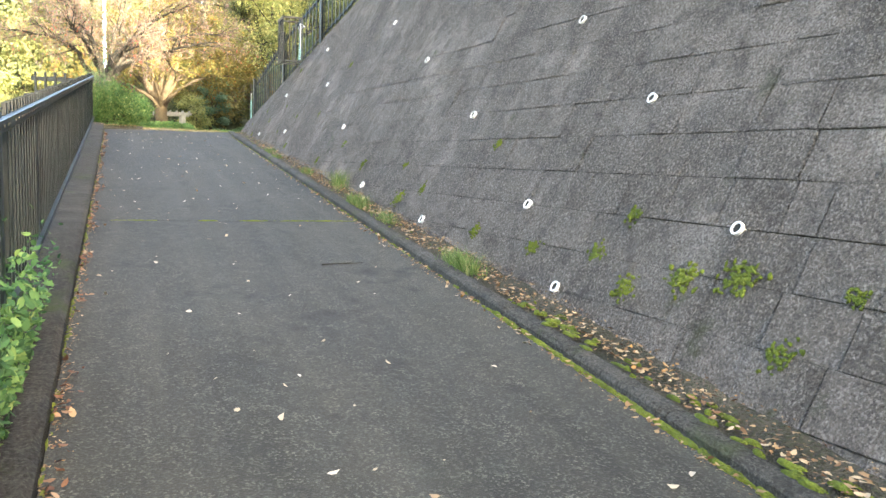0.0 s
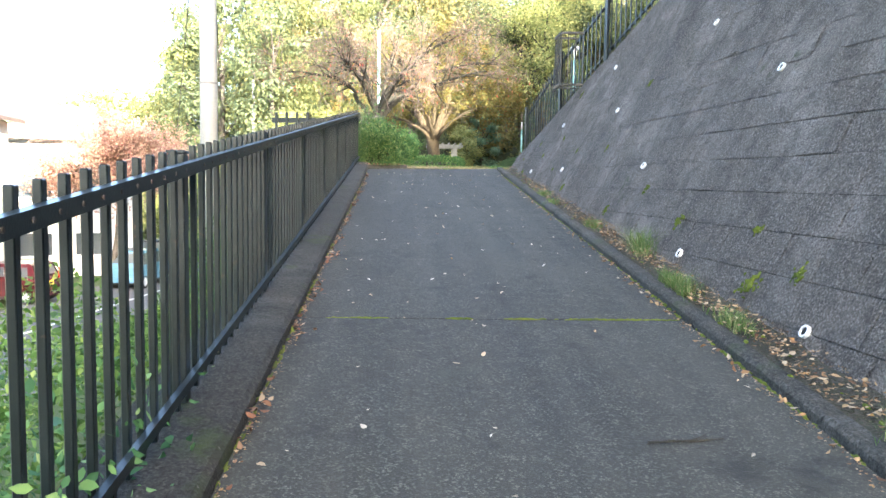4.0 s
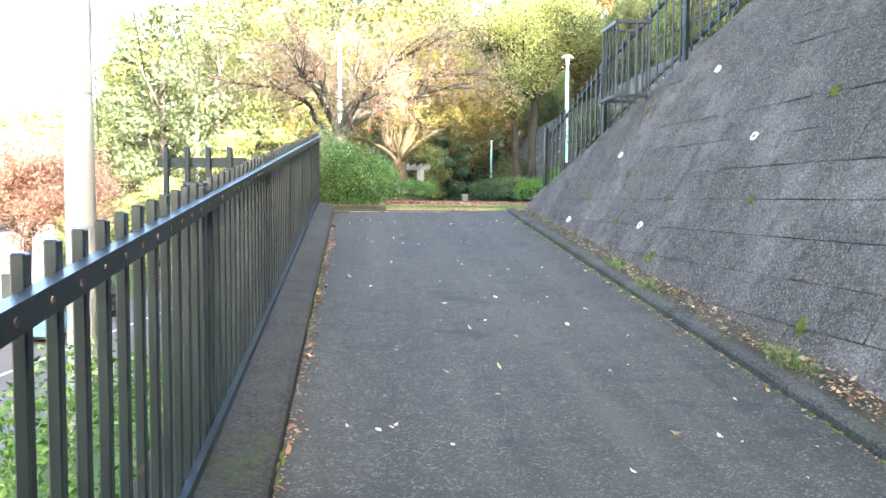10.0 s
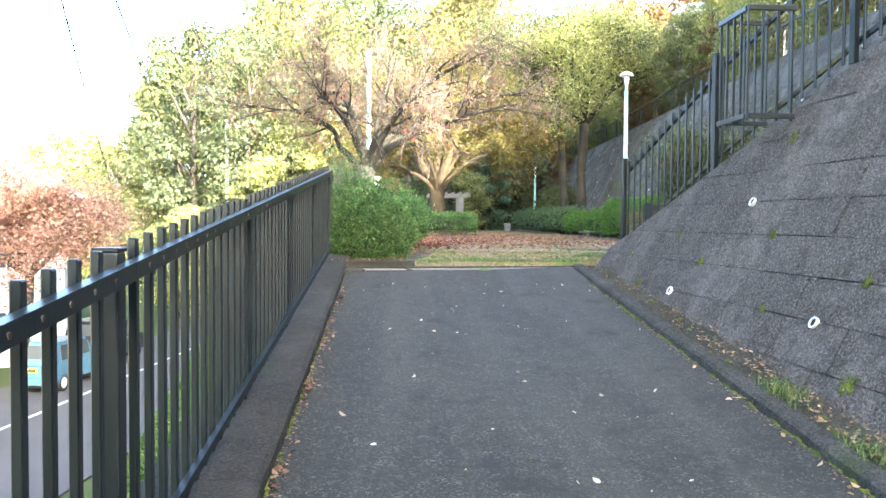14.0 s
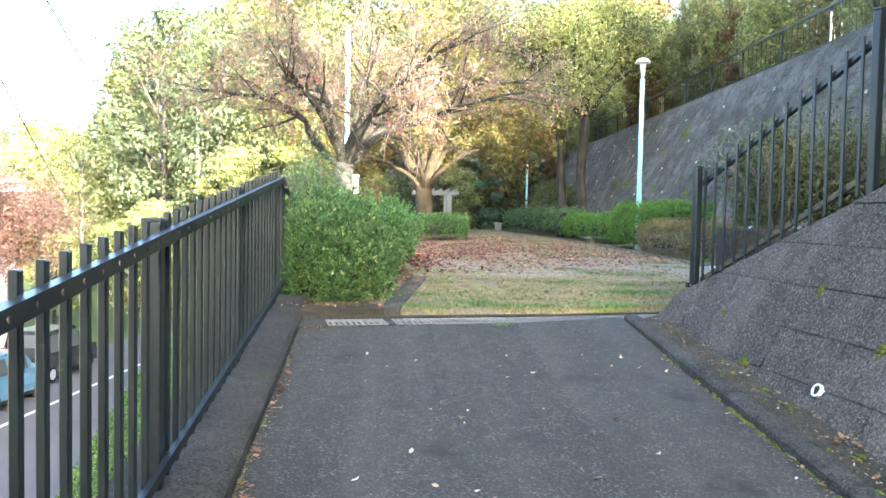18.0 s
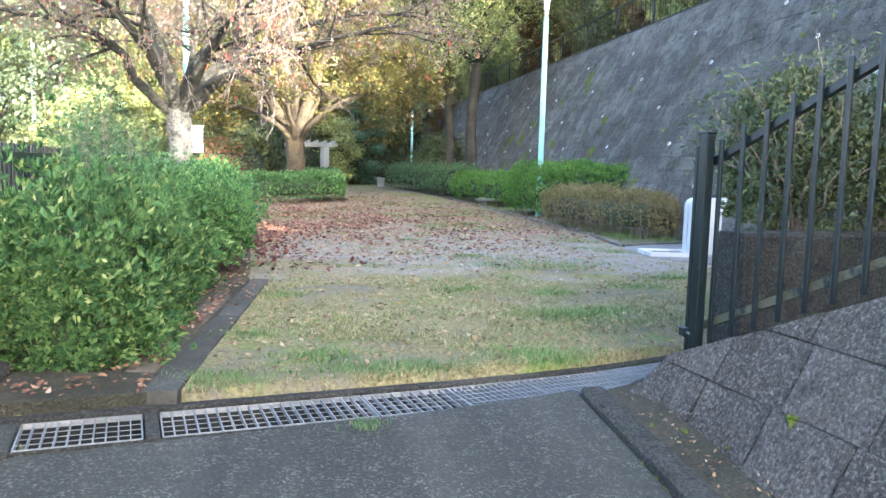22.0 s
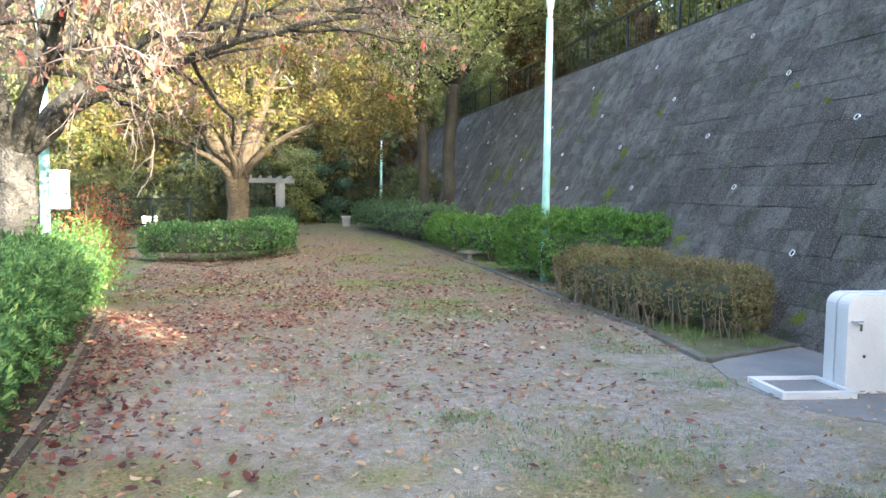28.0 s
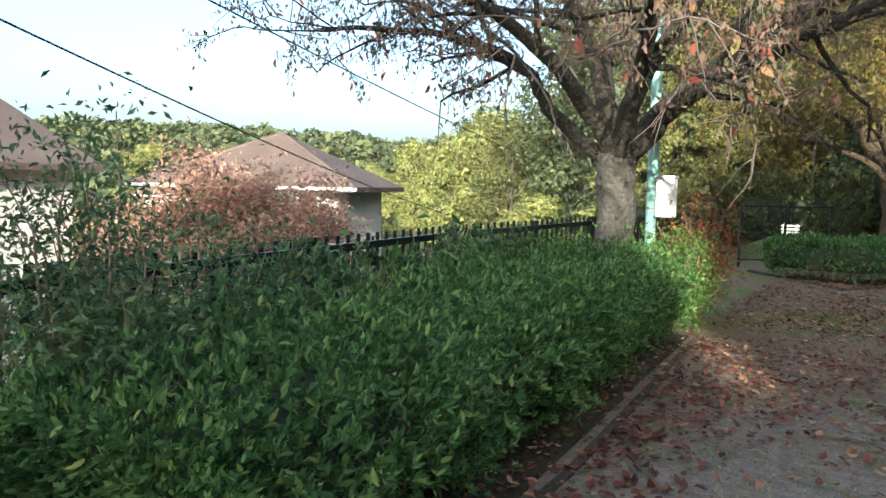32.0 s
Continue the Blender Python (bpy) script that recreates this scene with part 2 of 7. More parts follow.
def park_mat():
    """Park ground: grey grit, worn turf, soil under the leaves, by broad zones."""
    m, n, l, b = shader("park_ground", 0.95, 0, 0.15)
    v = coords(n)
    fine = noise_fac(n, v, 70, 5, 0.32, 0.68, 0.7)
    grit = mix(n, noise_fac(n, v, 11, 5, 0.38, 0.64, 0.7), mix(n, fine, (0.096, 0.083, 0.065), (0.27, 0.242, 0.200)), mix(n, fine, (0.168, 0.151, 0.125), (0.40, 0.364, 0.305)))
    half1 = n.new("ShaderNodeMath")
    half1.operation = "MULTIPLY"
    half1.inputs[1].default_value = 0.4
    l.new(noise_fac(n, v, 1.5, 6, 0.50, 0.62, 0.7), half1.inputs[0])
    grit = mix(n, half1.outputs[0], grit, mix(n, fine, (0.10, 0.075, 0.045), (0.25, 0.19, 0.115)))
    half2 = n.new("ShaderNodeMath")
    half2.operation = "MULTIPLY"
    half2.inputs[1].default_value = 0.55
    l.new(noise_fac(n, v, 2.1, 6, 0.54, 0.64, 0.7), half2.inputs[0])
    grit = mix(n, half2.outputs[0], grit, mix(n, fine, (0.075, 0.085, 0.03), (0.22, 0.225, 0.09)))
    turf = mix(n, noise_fac(n, v, 34, 6, 0.36, 0.66, 0.8), (0.066, 0.056, 0.024), (0.33, 0.275, 0.132))
    green = mix(n, noise_fac(n, v, 42, 5, 0.36, 0.66, 0.75), (0.060, 0.092, 0.018), (0.25, 0.265, 0.078))
    turf = mix(n, noise_fac(n, v, 1.9, 6, 0.54, 0.66, 0.65), turf, green)
    turf = mix(n, noise_fac(n, v, 1.3, 7, 0.51, 0.63, 0.7), turf, mix(n, fine, (0.085, 0.071, 0.050), (0.23, 0.198, 0.148)))
    p = n.new("ShaderNodeNewGeometry")
    sp = n.new("ShaderNodeSeparateXYZ")
    l.new(p.outputs["Position"], sp.inputs[0])

    def band(sock, a, bb):
        r = n.new("ShaderNodeMapRange")
        r.interpolation_type = "SMOOTHSTEP"
        r.inputs["From Min"].default_value, r.inputs["From Max"].default_value = a, bb
        l.new(sock, r.inputs["Value"])
        return r.outputs["Result"]

    def ragged(sock, amount):
        add = n.new("ShaderNodeMath")
        add.operation = "MULTIPLY_ADD"
        add.inputs[1].default_value = amount
        l.new(noise_fac(n, v, 0.8, 5, 0.3, 0.7), add.inputs[0])
        l.new(sock, add.inputs[2])
        return add.outputs[0]

    near = band(ragged(sp.outputs["Y"], 3.0), 26.6, 28.4)
    c = mix(n, near, turf, grit)
    patch = noise_fac(n, v, 0.55, 4, 0.60, 0.70)
    c = mix(n, patch, c, mix(n, 0.5, grit, turf))
    litter = band(ragged(sp.outputs["Y"], 5.0), 31.0, 37.0)
    under = mix(n, fine, (0.11, 0.085, 0.055), (0.27, 0.21, 0.14))
    c = mix(n, litter, c, mix(n, noise_fac(n, v, 0.7, 5, 0.48, 0.62), under, green))
    slope_soil = band(sp.outputs["X"], -0.4, -1.2)
    c = mix(n, slope_soil, c, mix(n, fine, (0.045, 0.065, 0.022), (0.10, 0.13, 0.05)))
    hill_soil = band(sp.outputs["Z"], 1.95, 2.4)
    c = mix(n, hill_soil, c, mix(n, fine, (0.05, 0.045, 0.025), (0.11, 0.09, 0.05)))
    l.new(c, b.inputs["Base Color"])
    bump(n, b, fine, 0.6, 0.012)
    return m


def paint_mat(name, base, chip, rough=0.4, chips=(0.66, 0.72)):
    m, n, l, b = shader(name, rough, 0, 0.3)
    v = coords(n)
    c = mix(n, noise_fac(n, v, 3.0, 4), base, tuple(k * 1.5 for k in base))
    c = mix(n, noise_fac(n, v, 14, 5, *chips), c, chip)
    l.new(c, b.inputs["Base Color"])
    bump(n, b, noise_fac(n, v, 90, 2), 0.12, 0.002)
    return m


def glass_mat(name, tint=(0.6, 0.7, 0.75)):
    m, n, l, b = shader(name, 0.05, 0, 0.5)
    b.inputs["Base Color"].default_value = (*[k * 0.12 for k in tint], 1)
    b.inputs["Coat Weight"].default_value = 0.6
    return m


M = {}
M["asphalt"] = asphalt_mat()
M["road"] = mottled("road_asphalt", (0.06, 0.06, 0.062), (0.085, 0.085, 0.087), (0.13, 0.13, 0.13), 0.4, 60, 0.9)
M["block"] = block_mat("dark_split_block", (0.066, 0.058, 0.048), (0.215, 0.190, 0.158), (0.47, 0.42, 0.36), 0.3, 0.2, 0.040, 0.0, 0.5)
M["block_b"] = block_mat("dark_wall_block", (0.048, 0.043, 0.036), (0.125, 0.113, 0.094), (0.36, 0.335, 0.29), 1.3, 0.5, 0.022, 0.45, 0.5)
M["kerb_brown"] = block_mat("brown_weathered_edging", (0.038, 0.030, 0.022), (0.092, 0.074, 0.056), (0.20, 0.17, 0.135), 0.6, 0.12, 0.005)
M["kerb_grey"] = block_mat("grey_weathered_kerb", (0.026, 0.024, 0.018), (0.088, 0.082, 0.067), (0.165, 0.155, 0.13), 1.3, 0.12, 0.010)
M["mortar"] = mottled("joint_mortar", (0.034, 0.029, 0.023), (0.066, 0.057, 0.045), (0.042, 0.046, 0.018), 1.0, 30, 0.95)
M["edging_brown"] = mottled("soil_stained_edging", (0.070, 0.054, 0.037), (0.135, 0.106, 0.075), (0.042, 0.033, 0.022), 1.9, 36, 0.95, 0.8, dist=0.008, per_object=0.15)
M["edging_pale"] = mottled("pale_weathered_edging", (0.085, 0.078, 0.062), (0.165, 0.152, 0.122), (0.055, 0.06, 0.03), 1.4, 34, 0.95, 0.8, dist=0.008, per_object=0.2)
M["edging"] = mottled("flat_grey_edging", (0.040, 0.037, 0.030), (0.082, 0.075, 0.061), (0.028, 0.026, 0.017), 1.6, 34, 0.95, 0.7, dist=0.006, per_object=0.15)
M["kerb"] = block_mat("weathered_kerb_concrete", (0.021, 0.019, 0.015), (0.068, 0.063, 0.051), (0.13, 0.122, 0.10), 0.9, 0.12, 0.010)
M["soil"] = mottled("strip_soil", (0.055, 0.043, 0.03), (0.115, 0.095, 0.07), (0.045, 0.05, 0.02), 1.5, 55, 0.95, 1.0, dist=0.03, grain=0.8)
M["park"] = park_mat()
M["pad"] = mottled("concrete_pad", (0.15, 0.143, 0.131), (0.24, 0.23, 0.212), (0.10, 0.095, 0.085), 0.9, 60, 0.9, 0.5)
M["moss"] = mottled("moss", (0.085, 0.115, 0.012), (0.19, 0.215, 0.02), (0.05, 0.065, 0.01), 6, 90, 0.98, 1.0, dist=0.01)
M["steel"] = paint_mat("dark_green_black_paint", (0.0065, 0.0102, 0.0108), (0.05, 0.034, 0.022), 0.34)
M["bolt"] = mottled("rusty_bolt", (0.06, 0.04, 0.032), (0.12, 0.10, 0.085), None, 9, 90, 0.5, 0.2, 0.4)
M["zinc"] = mottled("galvanised_steel", (0.18, 0.184, 0.18), (0.28, 0.284, 0.28), (0.13, 0.12, 0.10), 3, 60, 0.55, 0.1, 0.3)
M["pit"] = mottled("recess_shade_dark", (0.012, 0.012, 0.01), (0.03, 0.026, 0.02), None, 3, 50, 0.95)
M["pvc"] = mottled("weathered_white_pvc", (0.56, 0.56, 0.53), (0.72, 0.72, 0.69), (0.4, 0.38, 0.33), 6, 50, 0.55, 0.1)
M["fount"] = mottled("pale_cast_stone", (0.44, 0.43, 0.40), (0.54, 0.53, 0.50), (0.34, 0.33, 0.30), 1.6, 70, 0.8, 0.2, grain=0.3)
M["chrome"] = mottled("chrome", (0.6, 0.6, 0.6), (0.75, 0.75, 0.75), None, 5, 50, 0.18, 0.0, 1.0)
M["mint"] = paint_mat("mint_green_paint", (0.25, 0.45, 0.40), (0.36, 0.45, 0.41), 0.45)
M["white"] = mottled("white_paint", (0.74, 0.74, 0.72), (0.82, 0.82, 0.80), (0.6, 0.6, 0.57), 2, 50, 0.6, 0.1, grain=0.2)
M["polecon"] = mottled("spun_concrete_pole", (0.30, 0.30, 0.295), (0.39, 0.39, 0.38), (0.24, 0.24, 0.235), 0.8, 60, 0.85, 0.2)
M["cable"] = mottled("black_cable", (0.015, 0.015, 0.015), (0.03, 0.03, 0.03), None, 5, 50, 0.6, 0)
M["bark"] = mottled("cherry_bark", (0.072, 0.062, 0.051), (0.165, 0.145, 0.12), (0.042, 0.036, 0.03), 2.5, 26, 0.92, 1.0, dist=0.02)
M["bark_pale"] = mottled("pale_bark", (0.062, 0.047, 0.028), (0.118, 0.09, 0.052), (0.032, 0.025, 0.016), 2.0, 18, 0.92, 0.9, dist=0.025)
M["conifer"] = leaf_mat("dark_conifer_spray", [(0.0, (0.055, 0.115, 0.075)), (0.6, (0.11, 0.19, 0.12)), (1.0, (0.18, 0.26, 0.15))], 0.25)
M["late_leaf"] = leaf_mat("red_and_amber_leaf", [(0.0, (0.44, 0.095, 0.07)), (0.35, (0.46, 0.15, 0.10)), (0.6, (0.46, 0.25, 0.12)), (0.85, (0.45, 0.34, 0.14)), (1.0, (0.28, 0.28, 0.11))], 0.45)
M["bark_grey"] = mottled("pale_grey_cherry_bark", (0.066, 0.061, 0.052), (0.15, 0.14, 0.12), (0.038, 0.035, 0.028), 2.6, 24, 0.92, 1.0, dist=0.02)
M["bark_dark"] = mottled("dark_mossy_shade_bark", (0.035, 0.032, 0.024), (0.075, 0.068, 0.05), (0.022, 0.02, 0.015), 2.0, 22, 0.95, 1.0, dist=0.02)
# lighter copy of the lime leaf, with sunlight put into its colour
M["lime_sun"] = leaf_mat("sunlit_yellow_green_leaf", [(0.0, (0.159, 0.2, 0.0699)), (0.5, (0.29, 0.32, 0.115)), (1.0, (0.42, 0.39, 0.15))], 0.4)
M["twig_grey"] = mottled("grey_pink_twig", (0.15, 0.118, 0.10), (0.24, 0.19, 0.165), (0.10, 0.08, 0.07), 3, 40, 0.9, 0.2)
M["twig"] = mottled("twig", (0.16, 0.12, 0.09), (0.26, 0.20, 0.16), None, 4, 40, 0.9, 0.2)
M["hedge"] = leaf_mat("hedge_leaf", [(0.0, (0.040, 0.105, 0.040)), (0.5, (0.102, 0.212, 0.070)), (0.85, (0.175, 0.30, 0.092)), (0.97, (0.25, 0.36, 0.11)), (1.0, (0.38, 0.42, 0.14))])
M["bush"] = leaf_mat("glossy_bush_leaf", [(0.0, (0.034, 0.092, 0.032)), (0.5, (0.090, 0.175, 0.056)), (0.85, (0.16, 0.25, 0.076)), (0.96, (0.26, 0.33, 0.11)), (1.0, (0.42, 0.43, 0.19))])
M["hedge_brown"] = leaf_mat("browned_hedge_leaf", [(0.0, (0.12, 0.092, 0.045)), (0.45, (0.22, 0.17, 0.085)), (0.75, (0.32, 0.245, 0.125)), (0.82, (0.15, 0.18, 0.06)), (1.0, (0.20, 0.23, 0.08))], 0.25)
M["hedge_bright"] = leaf_mat("bright_hedge_leaf", [(0.0, (0.055, 0.14, 0.03)), (0.5, (0.11, 0.23, 0.045)), (1.0, (0.22, 0.33, 0.07))])
M["hedge_dark"] = leaf_mat("dark_hedge_leaf", [(0.0, (0.06, 0.115, 0.06)), (0.6, (0.12, 0.20, 0.095)), (1.0, (0.22, 0.28, 0.12))])
M["green_dark"] = leaf_mat("olive_hedge_leaf", [(0.0, (0.084, 0.091, 0.042)), (0.55, (0.147, 0.161, 0.07)), (0.9, (0.252, 0.266, 0.105)), (1.0, (0.42, 0.406, 0.154))])
M["core"] = mottled("hedge_inner_shade", (0.026, 0.036, 0.018), (0.055, 0.062, 0.03), None, 5, 40, 0.95)
M["cherry"] = leaf_mat("autumn_cherry_leaf", [(0.0, (0.25, 0.135, 0.11)), (0.4, (0.30, 0.20, 0.155)), (0.65, (0.26, 0.21, 0.13)), (0.92, (0.15, 0.18, 0.08)), (1.0, (0.40, 0.15, 0.11))], 0.45)
M["gold"] = leaf_mat("golden_leaf", [(0.0, (0.118, 0.122, 0.0481)), (0.5, (0.2, 0.185, 0.0703)), (1.0, (0.266, 0.215, 0.0814))], 0.4)
M["golden"] = leaf_mat("olive_gold_leaf", [(0.0, (0.0814, 0.0888, 0.0222)), (0.5, (0.148, 0.133, 0.037)), (0.9, (0.229, 0.17, 0.0444)), (1.0, (0.222, 0.104, 0.037))], 0.4)
M["lime"] = leaf_mat("yellow_green_leaf", [(0.0, (0.0851, 0.111, 0.0444)), (0.5, (0.155, 0.174, 0.0703)), (1.0, (0.244, 0.229, 0.0925))], 0.4)
M["green"] = leaf_mat("evergreen_leaf", [(0.0, (0.056, 0.08, 0.048)), (0.5, (0.104, 0.132, 0.068)), (1.0, (0.184, 0.2, 0.092))], 0.35)
M["rust"] = leaf_mat("russet_leaf", [(0.0, (0.118, 0.0703, 0.0333)), (0.5, (0.192, 0.118, 0.0481)), (1.0, (0.237, 0.178, 0.0629))], 0.4)
M["maple"] = leaf_mat("red_maple_leaf", [(0.0, (0.30, 0.15, 0.125)), (0.5, (0.44, 0.26, 0.205)), (1.0, (0.50, 0.38, 0.27))], 0.4)
M["red_shrub"] = leaf_mat("red_shrub_leaf", [(0.0, (0.22, 0.05, 0.03)), (0.6, (0.36, 0.10, 0.05)), (1.0, (0.45, 0.20, 0.08))], 0.4)
M["litter"] = leaf_mat("fallen_leaf", [(0.0, (0.090, 0.038, 0.030)), (0.32, (0.165, 0.060, 0.045)), (0.55, (0.24, 0.105, 0.065)), (0.78, (0.31, 0.17, 0.095)), (0.94, (0.42, 0.28, 0.16)), (1.0, (0.50, 0.40, 0.28))], 0.1, 0.8)
M["litter_tan"] = leaf_mat("dry_tan_leaf", [(0.0, (0.114, 0.057, 0.0266)), (0.35, (0.243, 0.144, 0.0684)), (0.7, (0.35, 0.236, 0.122)), (0.92, (0.418, 0.319, 0.205)), (1.0, (0.38, 0.182, 0.0456))], 0.1, 0.8)
M["litter_brown"] = leaf_mat("rust_brown_leaf", [(0.0, (0.12, 0.05, 0.03)), (0.5, (0.24, 0.12, 0.065)), (0.85, (0.34, 0.20, 0.11)), (1.0, (0.46, 0.34, 0.22))], 0.1, 0.8)
M["litter_dark"] = leaf_mat("dark_red_damp_leaf", [(0.0, (0.05, 0.022, 0.02)), (0.5, (0.11, 0.036, 0.032)), (0.85, (0.18, 0.065, 0.045)), (1.0, (0.30, 0.15, 0.085))], 0.1, 0.8)
M["steel_moss"] = paint_mat("mossy_dark_paint", (0.07, 0.063, 0.036), (0.02, 0.025, 0.02), 0.8, (0.5, 0.6))
M["litter_pale"] = leaf_mat("pale_fallen_leaf", [(0.0, (0.295, 0.213, 0.131)), (0.5, (0.451, 0.377, 0.279)), (0.85, (0.541, 0.476, 0.385)), (1.0, (0.41, 0.213, 0.0574))], 0.1, 0.8)
M["grass"] = leaf_mat("grass_blade", [(0.0, (0.068, 0.150, 0.030)), (0.5, (0.13, 0.235, 0.055)), (0.85, (0.20, 0.27, 0.09)), (1.0, (0.36, 0.32, 0.17))], 0.3)
M["turf_green"] = leaf_mat("wall_foot_grass", [(0.0, (0.07, 0.13, 0.03)), (0.6, (0.15, 0.22, 0.06)), (1.0, (0.32, 0.32, 0.14))], 0.3)
M["ivy"] = leaf_mat("bank_plant_leaf", [(0.0, (0.041, 0.090, 0.017)), (0.5, (0.090, 0.165, 0.032)), (0.9, (0.165, 0.240, 0.053)), (1.0, (0.270, 0.323, 0.090))], 0.35)
M["roof"] = mottled("brown_roof_slate", (0.115, 0.085, 0.072), (0.16, 0.12, 0.10), (0.085, 0.065, 0.055), 0.7, 12, 0.8, 0.3)
M["wallw"] = mottled("cream_render", (0.62, 0.59, 0.53), (0.72, 0.69, 0.63), None, 0.5, 30, 0.9, 0.2)
M["wallm"] = mottled("maroon_tile_wall", (0.12, 0.055, 0.045), (0.17, 0.08, 0.065), None, 0.8, 20, 0.85, 0.3)
M["glass"] = glass_mat("window_glass")
M["charcoal"] = mottled("charcoal_car_paint", (0.03, 0.032, 0.035), (0.04, 0.042, 0.045), None, 1, 40, 0.25, 0.0, 0.3, 0.6)
M["blue"] = mottled("light_blue_car_paint", (0.10, 0.22, 0.32), (0.12, 0.25, 0.35), None, 1, 40, 0.25, 0.0, 0.2, 0.6)
M["red"] = mottled("maroon_car_paint", (0.05, 0.008, 0.012), (0.065, 0.010, 0.015), None, 1, 40, 0.25, 0.0, 0.1, 0.6)
M["silver"] = mottled("silver_car_paint", (0.55, 0.56, 0.57), (0.6, 0.61, 0.62), None, 1, 40, 0.3, 0.0, 0.3, 0.6)
M["tyre"] = mottled("tyre_rubber", (0.018, 0.018, 0.018), (0.03, 0.03, 0.03), None, 3, 50, 0.85, 0.2)
M["plate"] = mottled("yellow_plate", (0.62, 0.48, 0.05), (0.66, 0.52, 0.06), None, 3, 50, 0.5, 0)
M["lampred"] = mottled("red_lens", (0.5, 0.02, 0.015), (0.55, 0.03, 0.02), None, 3, 50, 0.25, 0)
M["line"] = mottled("road_paint", (0.62, 0.62, 0.6), (0.74, 0.74, 0.72), (0.35, 0.35, 0.34), 1.5, 40, 0.8, 0.2)
M["stone"] = mottled("pale_stone", (0.30, 0.28, 0.25), (0.42, 0.40, 0.36), (0.2, 0.19, 0.16), 2, 30, 0.9, 0.5)
M["moss_soil"] = mottled("mossy_bed_soil", (0.085, 0.075, 0.04), (0.15, 0.14, 0.07), (0.06, 0.09, 0.025), 2.2, 45, 0.95, 0.9, dist=0.02, grain=0.6)
M["straw"] = leaf_mat("straw_blade", [(0.0, (0.17, 0.135, 0.065)), (0.5, (0.30, 0.245, 0.13)), (1.0, (0.46, 0.39, 0.24))], 0.2)
M["turf"] = leaf_mat("dry_turf_blade", [(0.0, (0.095, 0.135, 0.034)), (0.4, (0.20, 0.205, 0.072)), (0.65, (0.33, 0.275, 0.128)), (1.0, (0.48, 0.395, 0.22))], 0.2)


# ---- building blocks ----
def link(name, verts, faces, mat, parent=None, label="", smooth=False):
    me = bpy.data.meshes.new(name)
    me.from_pydata([tuple(v) for v in verts], [], [tuple(f) for f in faces])
    if smooth:
        me.polygons.foreach_set("use_smooth", [True] * len(me.polygons))
    me.materials.append(mat)
    ob = new(name, me)
    ob.parent = parent
    if label:
        ob["label"] = label
    return ob


def part(name, bm, material, parent, label="", smooth=False):
    me = bpy.data.meshes.new(name)
    bm.to_mesh(me)
    bm.free()
    if smooth:
        me.polygons.foreach_set("use_smooth", [True] * len(me.polygons))
    me.materials.append(material)
    ob = new(name, me)
    ob.parent = parent
    if label:
        ob["label"] = label
    return ob


def thing(name, label, category, group="", kind="", at=(0, 0, 0), rz=0.0):
    ob = new(name)
    ob.empty_display_size = 0.1
    ob.matrix_basis = pose(*at, 0, 0, rz)
    return tagged(ob, label, category, group, kind)


def share(name, me, parent, m):
    ob = new(name, me)
    ob.parent = parent
    ob.matrix_basis = m
    return ob


def box_bm(x0, x1, y0, y1, z0, z1, bevel=0.0, seg=2, bm=None):
    bm = bm or bmesh.new()
    r = bmesh.ops.create_cube(bm, size=1)
    vs = r["verts"]
    for v in vs:
        v.co = Vector((x0 + (v.co.x + 0.5) * (x1 - x0), y0 + (v.co.y + 0.5) * (y1 - y0), z0 + (v.co.z + 0.5) * (z1 - z0)))
    if bevel:
        es = [e for e in bm.edges if e.verts[0] in vs and e.verts[1] in vs]
        bmesh.ops.bevel(bm, geom=es, offset=bevel, segments=seg, affect="EDGES", profile=0.6)
    return bm


def cyl_bm(r, z0, z1, seg=16, r2=None, bm=None, m=None):
    bm = bm or bmesh.new()
    res = bmesh.ops.create_cone(bm, cap_ends=True, segments=seg, radius1=r, radius2=r if r2 is None else r2, depth=z1 - z0)
    for v in res["verts"]:
        v.co.z += (z0 + z1) / 2
        if m:
            v.co = m @ v.co
    return bm


def prism(pts, y0, y1, name, mat, parent=None, label=""):
    """A solid with a profile in x, z drawn out along y."""
    n = len(pts)
    v = [(x, y0, z) for x, z in pts] + [(x, y1, z) for x, z in pts]
    f = [tuple(range(n)), tuple(range(2 * n - 1, n - 1, -1))] + [(i, i + n, (i + 1) % n + n, (i + 1) % n) for i in range(n)]
    ob = link(name, v, f, mat, parent, label)
    bm = bmesh.new()
    bm.from_mesh(ob.data)
    bmesh.ops.recalc_face_normals(bm, faces=bm.faces)
    bm.to_mesh(ob.data)
    bm.free()
    return ob


def tube_data(points, radii, seg=8):
    """Vertices and faces of a tapered tube along a line."""
    pts = np.asarray(points, float)
    tan = np.gradient(pts, axis=0)
    tan /= np.linalg.norm(tan, axis=1)[:, None] + 1e-9
    ref = np.array([0.31, 0.17, 0.93]) if abs(tan[0][2]) < 0.9 else np.array([1.0, 0.1, 0])
    u = np.cross(tan, ref)
    u /= np.linalg.norm(u, axis=1)[:, None] + 1e-9
    w = np.cross(tan, u)
    a = np.arange(seg) * 2 * math.pi / seg
    ring = np.cos(a)[None, :, None] * u[:, None] + np.sin(a)[None, :, None] * w[:, None]
    v = (pts[:, None] + ring * np.asarray(radii)[:, None, None]).reshape(-1, 3)
    k = len(pts)
    f = [(i * seg + j, i * seg + (j + 1) % seg, (i + 1) * seg + (j + 1) % seg, (i + 1) * seg + j) for i in range(k - 1) for j in range(seg)]
    f.append(tuple(range(seg - 1, -1, -1)))
    f.append(tuple((k - 1) * seg + j for j in range(seg)))
    return v, f


